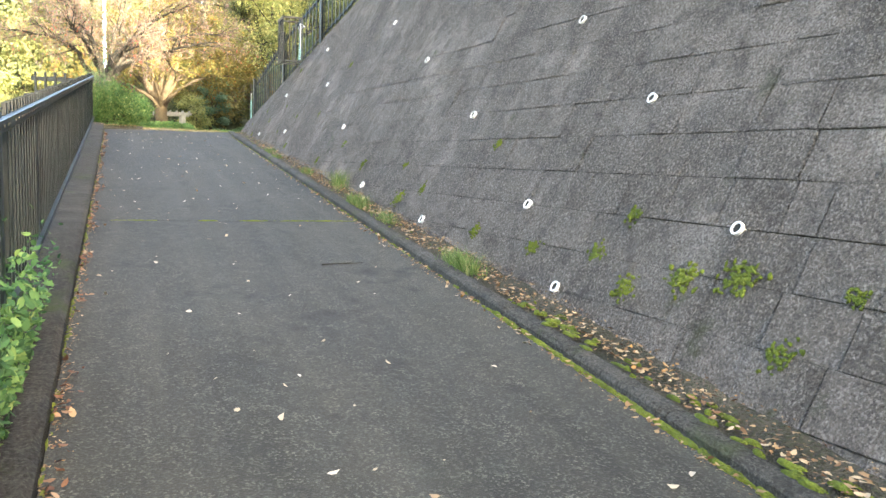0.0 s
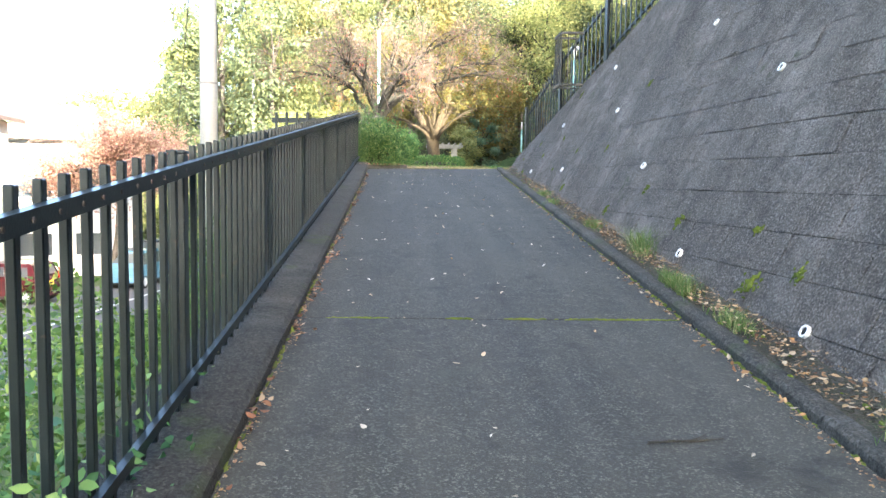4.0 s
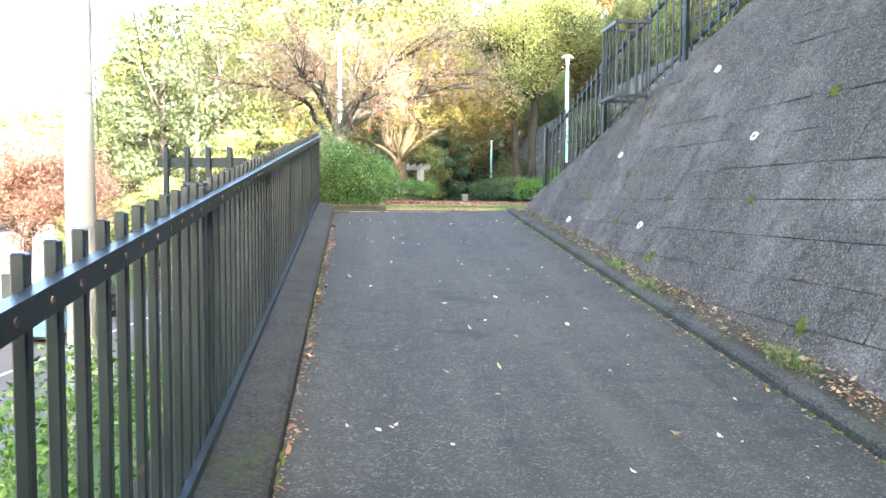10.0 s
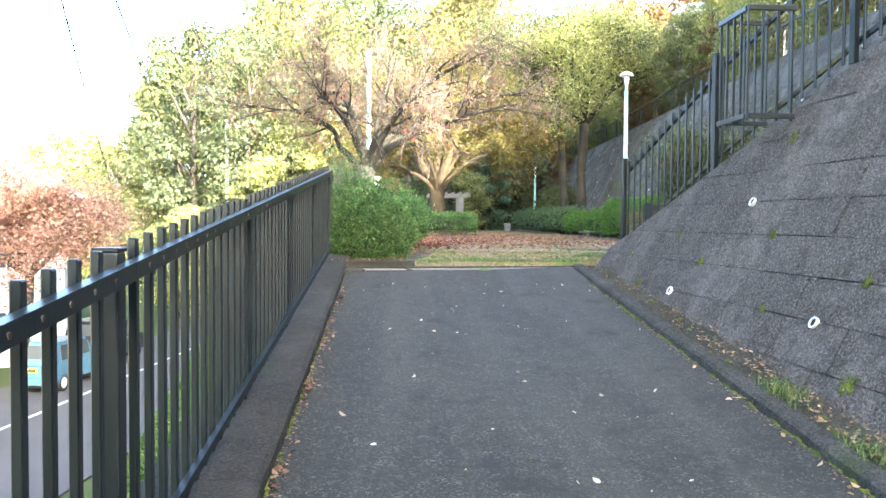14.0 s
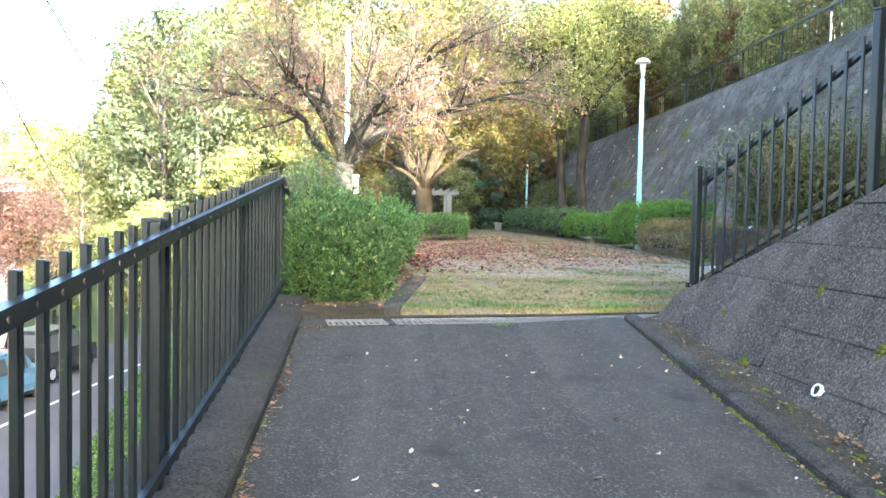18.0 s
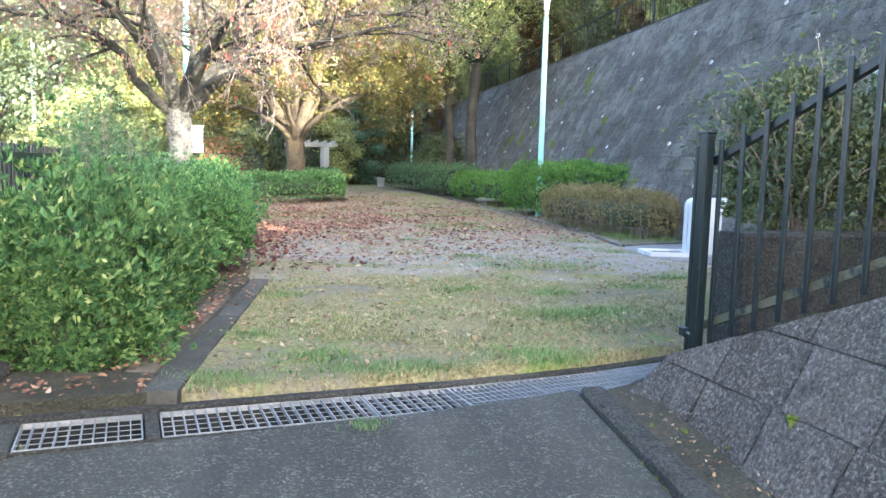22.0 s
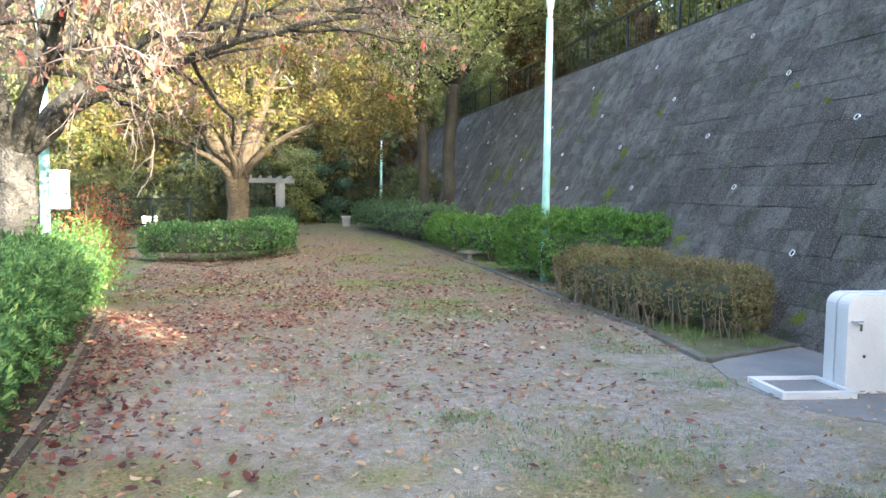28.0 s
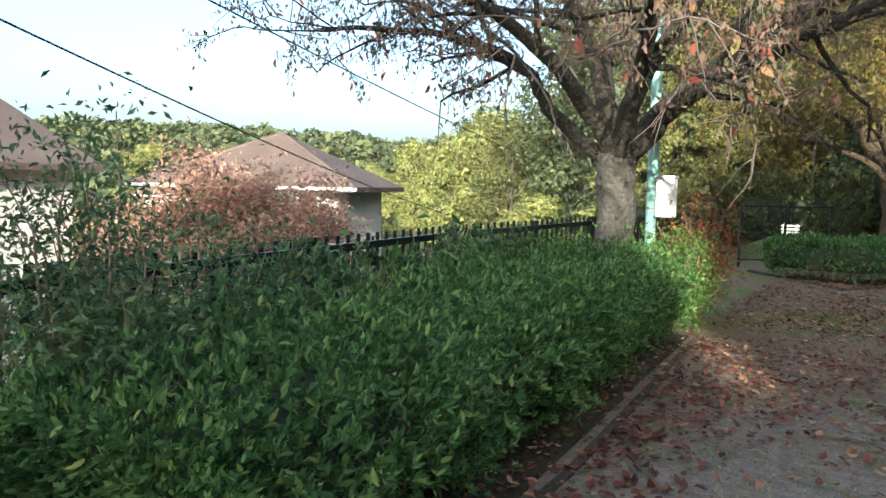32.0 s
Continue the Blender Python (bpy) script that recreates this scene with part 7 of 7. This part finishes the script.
def build_street_trees():
    rng = random.Random(23)
    tree("maple_tree", "low spreading red maple beside the street", (-11.9, 37.6, ground_z(-11.9, 37.6)), 3.9, 0.14, 2.1, 3, 0.74, "maple", 34000, 0.12, 61, "bark", 0.03, "street trees", 0.36, (0.6, -0.6))
    a = lobe_tree("street_tree", "bright yellow-green tree beside the street, leaves coloured as sunlit", 6.6, 5.2, "lime_sun", 14000, 0.15, 81, group="street trees", low=0.15)
    a.matrix_basis = pose(-10.9, 52.5, ground_z(-10.9, 52.5))
    b = lobe_tree("street_tree", "pale yellow-green tree beyond the railing, leaves coloured as sunlit", 9.6, 4.6, "lime_sun", 13000, 0.16, 82, group="street trees", low=0.2)
    b.matrix_basis = pose(-7.4, 55, ground_z(-7.4, 55))
    c = lobe_tree("street_tree", "tall open-crowned tree with pale limbs", 14.0, 7.0, "lime", 12000, 0.18, 83, "bark_pale", 0.3, 13, "street trees")
    c.matrix_basis = pose(-10.5, 66, ground_z(-10.5, 66))
    for x, y, s in ((-21, 56, 0.9), (-16.5, 56, 0.75), (-28, 54, 1.0), (-34, 60, 1.0), (-40, 50, 0.9), (-38, 40, 0.9), (-46, 44, 1.0), (-50, 54, 1.0), (-33, 34, 0.8), (-56, 38, 1.0)):
        copy_thing(a, pose(x, y, ground_z(x, y), 0, 0, rng.uniform(0, 360)) @ Matrix.Scale(s, 4))
    for x, y, s in ((-4.6, 58, 0.9), (-24, 62, 0.8), (-46, 62, 1.0)):
        copy_thing(b, pose(x, y, ground_z(x, y), 0, 0, rng.uniform(0, 360)) @ Matrix.Scale(s, 4))


build_street_trees()


def build_far_woods():
    """Wooded ridges on the skyline, too far to tell the trees apart."""
    rng = np.random.default_rng(77)
    pos, ups = [], []
    k = 0
    while k < 520:
        x, y = rng.uniform(-300, -64), rng.uniform(-60, 260)
        k += 1
        r = rng.uniform(3.5, 6.0)
        m = 90
        d = rng.normal(size=(m, 3))
        d[:, 2] = np.abs(d[:, 2])
        d /= np.linalg.norm(d, axis=1)[:, None]
        pos.append(np.array([x, y, ground_z(x, y) + 1.0]) + d * np.array([r, r, r * 1.1]) * rng.uniform(0.75, 1.05, (m, 1)))
        ups.append(d)
    pos, ups = np.concatenate(pos), np.concatenate(ups)
    me = leaves_mesh("far_woods", pos, np.full(len(pos), 1.7), M["green"], rng, ups, 0.3, 0.8, 0.3, 0.4)
    tagged(new("far_woods", me), "pale green wooded ridges on the skyline", "woods", kind="stuff")


build_far_woods()


def build_hill_shade():
    """Unseen wood added on the hill beside and behind the ramp, to keep the low sun off the path."""
    rng = random.Random(29)
    a = lobe_tree("sun_block_tree", "unseen evergreen tree added on the hill to block the low sun", 10.0, 7.0, "green", 3600, 0.55, 91, group="hill wood", low=0.02, lobes=14)
    first = True
    spots = [(x + rng.uniform(-0.8, 0.8), y + rng.uniform(-0.6, 0.6)) for x in (11.8, 14.5) for y in np.arange(-30, 22, 2.6)]
    for k, (xx, yy) in enumerate(spots):
        if abs(xx * 0.907 + yy * 0.42 - 13.68) < 4.0:
            continue
        s = rng.uniform(0.78, 0.9) if yy < 8.5 else rng.uniform(0.44, 0.52)
        m = pose(xx, yy, ground_z(xx, yy) - 0.3, 0, 0, rng.uniform(0, 360)) @ Matrix.Scale(s, 4)
        if first:
            a.matrix_basis = m
            first = False
        else:
            copy_thing(a, m @ Matrix.Diagonal((1 / a.scale.x, 1 / a.scale.y, 1 / a.scale.z, 1)))
    # unseen hedges added as sun blocks; one gap lets sun reach the park hedge's end
    for n0, n1, tall, wide in ((9.7, 12.85, 8.0, 1.2), (14.34, 19.2, 8.0, 1.2), (12.5, 13.45, 2.4, 0.8), (13.2, 13.93, 1.9, 0.8)):
        pts = [(0.907 * n - 1.08, 0.42 * n + 2.33) for n in np.linspace(n0 + 0.3, n1 - 0.3, 4)]
        hedge("hedge", "unseen evergreen hedge added on the hill to shape the low sun", pts, M["green"], tall, wide, 9000, 0.26, int(n0 * 10), z=7.95 - (1.4 if tall > 5 else 0.5), rough=0.04, stems=False, group="hill wood", power=3.0, base=0.0)


build_hill_shade()


# ---- plants on the bank, grass, fallen leaves ----
def build_bank_plants():
    rng = np.random.default_rng(41)
    n = 120000
    y = 0.5 + 35.5 * rng.random(n) ** 1.25
    e = np.array([bank_edge(t) for t in y])
    x = e - rng.uniform(0, 1, n) ** 1.1 * (5.0 - 1.7 * np.array([smooth(13.5, 18.0, t) for t in y]))
    z = np.array([ground_z(a, b) for a, b in zip(x, y)])
    tall = 0.06 + (0.22 + 0.75 * np.clip((15.5 - y) / 3, 0, 1) * np.clip((e - x) / 0.9, 0.15, 1)) * (0.5 + 0.5 * np.sin(x * 2.1 + y * 1.3)) * rng.random(n)
    pos = np.column_stack([x, y, z + tall])
    me = leaves_mesh("bank_plants", pos, np.full(n, 0.052), M["ivy"], rng, (0, 0, 1), 0.3, 0.6)
    tagged(new("bank_plants", me), "bright green low plants covering the bank", "plants", kind="stuff")
    # broad-leaved seedling growing through the railing at the ramp's foot
    g = thing("weed_clump", "broad-leaved green weeds growing through the railing", "plant", at=(-0.42, 3.6, ramp_z(3.6) + 0.1))
    m = 15000
    p = np.column_stack([rng.normal(-0.08, 0.21, m), rng.normal(0.55, 0.9, m), np.abs(rng.normal(0.10, 0.16, m)) - 0.04])
    p[:, 0] = np.clip(p[:, 0], -0.6, 0.30) - 0.1 * (p[:, 2] < 0.02)
    p[:, 2] += p[:, 1] * 0.101
    mesh_part("foliage", leaves_mesh("foliage", p, np.full(m, 0.046), M["hedge"], rng, (0.2, -0.3, 1), 0.2, 0.55, 0.2, 0.6, True), g)
    chunks = []
    for _ in range(40):
        b = np.array([rng.normal(0, 0.12), rng.normal(0, 0.6), -0.05])
        b[2] += b[1] * 0.101
        chunks.append(tube_data(np.linspace(b, b + [rng.normal() * 0.1, rng.normal() * 0.1, rng.uniform(0.2, 0.45)], 4), [0.004, 0.004, 0.003, 0.002], 5))
    v, f = merge(chunks)
    link("stalk_cluster", v, f, M["hedge_bright"], g)["kind"] = "stuff"


def blades(name, pos, h, rng, mat, lean=0.45, width=0.008):
    n = len(pos)
    a = rng.uniform(0, 2 * math.pi, n)
    hh = h * rng.uniform(0.5, 1.2, n)
    d = np.column_stack([np.cos(a), np.sin(a), np.zeros(n)])
    s = np.column_stack([-np.sin(a), np.cos(a), np.zeros(n)]) * width * 0.5
    k = rng.uniform(0.1, lean * 2, n)[:, None]
    mid = pos + d * (hh[:, None] * k * 0.35) + np.array([0, 0, 1.0]) * (hh * 0.6)[:, None]
    tip = pos + d * (hh[:, None] * k) + np.array([0, 0, 1.0]) * hh[:, None]
    v = np.stack([pos - s, pos + s, mid + s * 0.7, mid - s * 0.7, tip], 1).reshape(-1, 3)
    me = bpy.data.meshes.new(name)
    me.vertices.add(5 * n)
    me.vertices.foreach_set("co", v.astype(np.float32).ravel())
    idx = (np.arange(n)[:, None] * 5 + np.array([0, 1, 2, 0, 2, 3, 3, 2, 4])[None]).ravel()
    me.loops.add(9 * n)
    me.loops.foreach_set("vertex_index", idx.astype(np.int32))
    me.polygons.add(3 * n)
    me.polygons.foreach_set("loop_start", np.arange(0, 9 * n, 3, dtype=np.int32))
    me.update(calc_edges=True)
    me.materials.append(mat)
    return me


def past_drain(x):
    return np.array([drain_y(a) + 0.455 for a in x])


def build_grass():
    rng = np.random.default_rng(43)
    n = 210000
    worn = ((1.10, 22.45, 0.38, 0.38), (2.49, 23.17, 0.42, 0.26), (1.96, 22.32, 0.40, 0.16), (2.2, 26.4, 1.3, 0.75), (4.2, 25.6, 0.9, 0.35), (5.6, 26.6, 0.9, 0.6), (3.9, 22.6, 0.3, 0.18))

    def bare(x, y):
        return sum(np.exp(-((x - cx) / rx) ** 2 - ((y - cy) / ry) ** 2) for cx, cy, rx, ry in worn)

    x, y = rng.uniform(0.7, 7.6, n), 21.75 + rng.gamma(1.6, 2.0, n)
    dens = np.array([0.9 * noise.noise((a * 0.9, b * 0.9, 3)) + 0.6 * noise.noise((a * 3, b * 3, 7)) + 0.5 * noise.noise((a * 8, b * 8, 5)) for a, b in zip(x, y)])
    inside = (x > 0.66 + 0.115 * np.minimum(y - 21.6, 3.7)) & (y > past_drain(x))
    ok = (dens + 0.2 * rng.normal(size=n) > 0.02 + 0.25 * np.clip(2.3 - x, 0, 1) + np.clip((y - 25.5) * 0.18, 0, 0.6) + 1.5 * bare(x, y) - 0.24) & (y < 33) & inside & ~((x > 5.4) & (y > 26.2))
    pos = np.column_stack([x[ok], y[ok], np.full(ok.sum(), PARK - 0.004)])
    me = blades("turf", pos, 0.026, rng, M["turf"], 1.8, 0.0048)
    tagged(new("turf", me), "short patchy autumn turf", "grass", kind="stuff")
    k = 80
    cx, cy = rng.uniform(0.9, 6.5, k), 21.85 + rng.gamma(1.8, 1.5, k)
    p = np.repeat(np.column_stack([cx, cy, np.full(k, PARK - 0.004)]), 70, axis=0)
    p[:, :2] += rng.normal(size=(len(p), 2)) * 0.055
    p = p[(p[:, 0] > 0.7 + 0.115 * np.minimum(p[:, 1] - 21.6, 3.7)) & (p[:, 1] < 28) & (p[:, 1] > past_drain(p[:, 0]))]
    tagged(new("straw_grass", blades("straw_grass", p, 0.036, rng, M["straw"], 1.6, 0.0035)), "small bleached clumps of dry grass in the turf", "grass", kind="stuff")
    n = 9000
    y = rng.uniform(29.1, 33.5, n)
    x = 6.62 + 0.05 * (y - 29.0) + np.abs(rng.normal(0, 0.7, n))
    dens = np.array([noise.noise((a * 2.2, b * 2.2, 21)) for a, b in zip(x, y)])
    ok = (dens + 0.15 * rng.normal(size=n) > 0.02) & (x < 8.1)
    p = np.column_stack([x[ok], y[ok], np.full(ok.sum(), PARK + 0.018)])
    tagged(new("bed_grass", blades("bed_grass", p, 0.085, rng, M["turf_green"], 1.1, 0.005)), "green grass between the stems of the browned hedge", "grass", kind="stuff")
    n = 16000
    y = rng.uniform(27.6, 38.0, n)
    x = 6.25 + 0.055 * (y - 28.6) - np.abs(rng.normal(0, 0.55, n))
    dens = np.array([noise.noise((a * 1.8, b * 1.8, 23)) for a, b in zip(x, y)])
    ok = (dens + 0.2 * rng.normal(size=n) > 0.05) & (x < 6.2 + 0.055 * (y - 28.6))
    p = np.column_stack([x[ok], y[ok], np.full(ok.sum(), PARK - 0.004)])
    tagged(new("edge_grass", blades("edge_grass", p, 0.03, rng, M["turf"], 1.2, 0.0045)), "thin worn grass along the planting bed", "grass", kind="stuff")
    n = 90000
    x, y = rng.uniform(0.9, 6.6, n), rng.uniform(26.0, 44.0, n)
    dens = np.array([noise.noise((a * 0.75, b * 0.55, 41)) + 0.55 * noise.noise((a * 2.4, b * 2.4, 43)) for a, b in zip(x, y)])
    ok = (dens + 0.12 * rng.normal(size=n) > 0.29) & ~((x > 5.4) & (y < 29.2))
    p = np.column_stack([x[ok], y[ok], np.full(ok.sum(), PARK - 0.004)])
    tagged(new("path_grass", blades("path_grass", p, 0.036, rng, M["grass"], 1.1, 0.006)), "thin green grass patches worn into the park path", "grass", kind="stuff")
    n = 900
    x = rng.uniform(0.72, 3.55, n)
    y = past_drain(x) + np.abs(rng.normal(0, 0.07, n))
    me = blades("rim_grass", np.column_stack([x, y, np.full(n, PARK - 0.01)]), 0.04, rng, M["turf"], 1.2, 0.004)
    tagged(new("rim_grass", me), "dry grass hanging over the edge of the drain", "grass", kind="stuff")
    n = 11000
    x, y = rng.uniform(0.7, 7.4, n), rng.uniform(21.7, 30, n)
    dens = np.array([noise.noise((a * 1.3, b * 1.3, 11)) for a, b in zip(x, y)])
    ok = (dens + 0.12 * rng.normal(size=n) > 0.14 - 0.16 * np.clip(2.2 - x, 0, 1) + np.clip((y - 26) * 0.08, 0, 0.4)) & (x > 0.66 + 0.115 * np.minimum(y - 21.6, 3.7)) & (y > past_drain(x)) & ~((x > 5.4) & (y > 26.2))
    pos = np.column_stack([x[ok], y[ok], np.full(ok.sum(), PARK + 0.012)])
    me = leaves_mesh("clover", pos, np.full(len(pos), 0.022), M["turf_green"], rng, (0, 0, 1), 0.5, 0.8)
    tagged(new("clover", me), "small green clover leaves among the turf", "plants", kind="stuff")
    spots = [(1.44, 22.30, 0.05), (1.95, 22.0, 0.045), (1.6, 21.98, 0.045), (2.8, 22.1, 0.055), (2.62, 22.2, 0.05), (3.43, 23.33, 0.06), (3.3, 23.5, 0.05), (3.8, 23.6, 0.045), (3.65, 24.47, 0.05), (4.67, 24.77, 0.05), (5.4, 25.4, 0.05), (2.9, 24.7, 0.045), (1.31, 24.46, 0.045), (1.55, 21.22, 0.04), (0.86, 21.85, 0.05), (1.0, 22.9, 0.045), (3.2, 29.5, 0.03), (4.5, 31.0, 0.03), (2.5, 33.0, 0.03), (5.6, 28.3, 0.035), (5.9, 27.9, 0.035), (4.0, 34.5, 0.03), (2.2, 30.6, 0.03), (5.2, 33.0, 0.03), (3.6, 27.4, 0.035), (3.0, 36.5, 0.03)]
    for cx, cy, h in spots:
        m = 420 if cy > 21.5 else 90
        spread = 0.15 if cy > 21.5 else 0.06
        p = np.column_stack([cx + rng.normal(0, spread, m), cy + rng.normal(0, spread * 0.6, m), np.full(m, PARK - (0.004 if cy > 21.5 else 0.07))])
        tagged(new("grass_tuft", blades("grass_tuft", p, h, rng, M["grass"], 1.1, 0.0045)), "fresh green grass tuft in the worn turf", "grass", "grass tufts", "stuff")
    for cy, h, cx in ((6.5, 0.15, 2.93), (6.7, 0.12, 2.92), (8.77, 0.10, 2.95), (9.7, 0.15, 2.92), (11.25, 0.27, 3.05), (9.95, 0.12, 2.93), (13.0, 0.09, 2.98), (16.25, 0.08, 2.93), (15.3, 0.06, 2.90)):
        m = 260
        p = np.column_stack([cx + rng.normal(0, 0.045, m), cy + rng.normal(0, 0.13, m), np.zeros(m)])
        p[:, 2] = ramp_z(p[:, 1]) + 0.07
        tagged(new("grass_tuft", blades("grass_tuft", p, h, rng, M["turf_green"], 0.9, 0.005)), "long grass tuft at the foot of the wall", "grass", "grass tufts", "stuff")


def fallen(name, label, x, y, z, size, mat, seed, tilt=0.9):
    rng = np.random.default_rng(seed)
    pos = np.column_stack([x, y, z])
    me = leaves_mesh(name, pos, np.full(len(x), size), M[mat], rng, (0, 0, 1), tilt, 0.6, 0.2, 0.5, True)
    tagged(new(name, me), label, "leaves", kind="stuff")


def build_litter():
    rng = np.random.default_rng(47)
    n = 190
    y = rng.uniform(1.0, 21, n)
    x = rng.uniform(0.1, 2.65, n)
    fallen("fallen_leaves", "scattered small pale fallen leaves on the asphalt ramp", x, y, ramp_z(y) + 0.014, 0.038, "litter_pale", 1, 2.5)
    n = 1700
    y = 0.8 + 20.2 * rng.beta(1.6, 2.2, n)
    x = 2.9 + np.abs(rng.normal(0, 0.11, n)) + 0.03 * np.sin(y * 3.1)
    fallen("fallen_leaves", "brown leaves gathered along the foot of the wall", x, y, ramp_z(y) + 0.085 + (x - 2.87) * 0.25, 0.037, "litter_tan", 2, 0.7)
    n = 2600
    y = rng.uniform(1.0, 21.4, n)
    x = rng.uniform(2.87, 3.2, n)
    fallen("leaf_crumbs", "crumbled dry leaves and needles on the soil strip", x, y, ramp_z(y) + 0.08 + (x - 2.87) * 0.25, 0.02, "litter_tan", 10, 0.6)
    n = 300
    y = 0.8 + 19.5 * rng.beta(1.4, 2.2, n)
    x = 2.70 - np.abs(rng.normal(0, 0.05, n))
    fallen("fallen_leaves", "brown leaves caught against the kerb", x, y, ramp_z(y) + 0.03, 0.036, "litter_tan", 3, 0.6)
    c = rng.choice([1.6, 2.3, 3.6, 4.6, 6.2, 7.2, 8.9, 9.8, 11.3, 12.2, 13.4, 15.2, 16.5, 18.0, 19.5], 330)
    y = c + rng.normal(0, 0.22, 330)
    x = 0.05 - 0.0105 * y + np.abs(rng.normal(0, 0.045, 330)) + 0.02
    fallen("fallen_leaves", "rust-brown leaves heaped along the broad kerb", x, y, ramp_z(y) + 0.02 + rng.random(330) * 0.03, 0.042, "litter_brown", 4, 0.6)
    n = 2600
    y = rng.uniform(1.0, 21.0, n)
    side = rng.random(n) < 0.6
    x = np.where(side, 0.055 - 0.0105 * y + np.abs(rng.normal(0, 0.03, n)), 2.712 - np.abs(rng.normal(0, 0.03, n)))
    fallen("leaf_crumbs", "crumbled dry leaves and dirt along both kerbs", x, y, ramp_z(y) + 0.014, 0.016, "litter_tan", 11, 0.8)
    n = 36000
    x, y = rng.uniform(0.3, 7.4, n), 25.2 + rng.gamma(2.6, 4.0, n)
    drift = np.array([noise.noise((a * 0.8, b * 0.8, 31)) + 0.5 * noise.noise((a * 2.6, b * 2.6, 37)) for a, b in zip(x, y)])
    bias = np.clip((y - 25.0) / 7.0, 0.03, 1) * np.clip(1.3 - (x - 0.5) / 6, 0.18, 1) * np.clip(0.55 + 0.9 * drift, 0.12, 1)
    ok = (rng.random(n) < bias) & (y < 60) & ~((x > 5.4) & (y > 26.2) & (y < 29.2))
    fallen("fallen_leaves", "red-brown fallen leaves strewn over the park path", x[ok], y[ok], np.full(ok.sum(), PARK + 0.024), 0.058, "litter", 5, 0.7)
    n = 26000
    x, y = rng.uniform(0.3, 7.4, n), 26 + rng.gamma(2.6, 4.5, n)
    ok = (y < 62) & ~((x > 5.4) & (y < 29.2))
    fallen("leaf_crumbs", "crumbled brown leaves trodden into the park path", x[ok], y[ok], np.full(ok.sum(), PARK + 0.016), 0.034, "litter_tan", 12, 0.9)
    n = 120
    x, y = rng.uniform(-0.5, 0.55, n), 21.6 + np.abs(rng.normal(0, 0.22, n))
    fallen("fallen_leaves", "brown leaves on the bare soil beside the drain", x, y, np.full(n, PARK + 0.022) + rng.random(n) * 0.02, 0.036, "litter_brown", 8, 0.7)
    n = 900
    y = rng.uniform(22.0, 32.0, n)
    x = np.interp(y, [21.6, 25.3, 32.6], [0.5, 0.94, 0.40]) - np.abs(rng.normal(0, 0.16, n)) - 0.02
    fallen("fallen_leaves", "brown leaves on the soil under the hedge", x, y, np.full(n, PARK + 0.036) + rng.random(n) * 0.02, 0.040, "litter_brown", 9, 0.7)
    n = 850
    y = 25.7 + 7.0 * rng.beta(1.8, 1.5, n)
    x = 1.05 - 0.075 * (y - 25.4) + 0.04 + np.abs(rng.normal(0, 0.6, n)) * (0.8 + 0.4 * np.sin(y * 1.7))
    fallen("fallen_leaves", "dark red leaves drifted along the hedge", x, y, np.full(n, PARK + 0.026) + rng.random(n) * 0.015, 0.06, "litter_dark", 6, 0.6)
    n = 3400
    x, y = rng.uniform(0.8, 7.2, n), rng.uniform(21.9, 28, n)
    ok = y > past_drain(x)
    x, y, n = x[ok], y[ok], ok.sum()
    fallen("fallen_leaves", "small dry leaves on the worn turf", x, y, np.full(n, PARK + 0.022), 0.036, "litter_tan", 7, 0.7)


def build_twig():
    g = thing("fallen_twig", "thin bare brown twig lying across the asphalt", "twig", at=(1.83, 7.03, ramp_z(7.03) + 0.018))
    v, f = tube_data([(0, 0, 0), (0.12, 0.012, 0.004), (0.25, 0.03, 0.0), (0.37, 0.04, 0.006)], [0.007, 0.006, 0.005, 0.003], 6)
    link("stem", v, f, M["bark_dark"], g, "", True)
    v, f = tube_data([(0.2, 0.02, 0.002), (0.26, 0.05, 0.008), (0.31, 0.09, 0.012)], [0.004, 0.003, 0.002], 5)
    link("side_shoot", v, f, M["bark_dark"], g, "", True)


build_twig()
build_bank_plants()
build_grass()
build_litter()
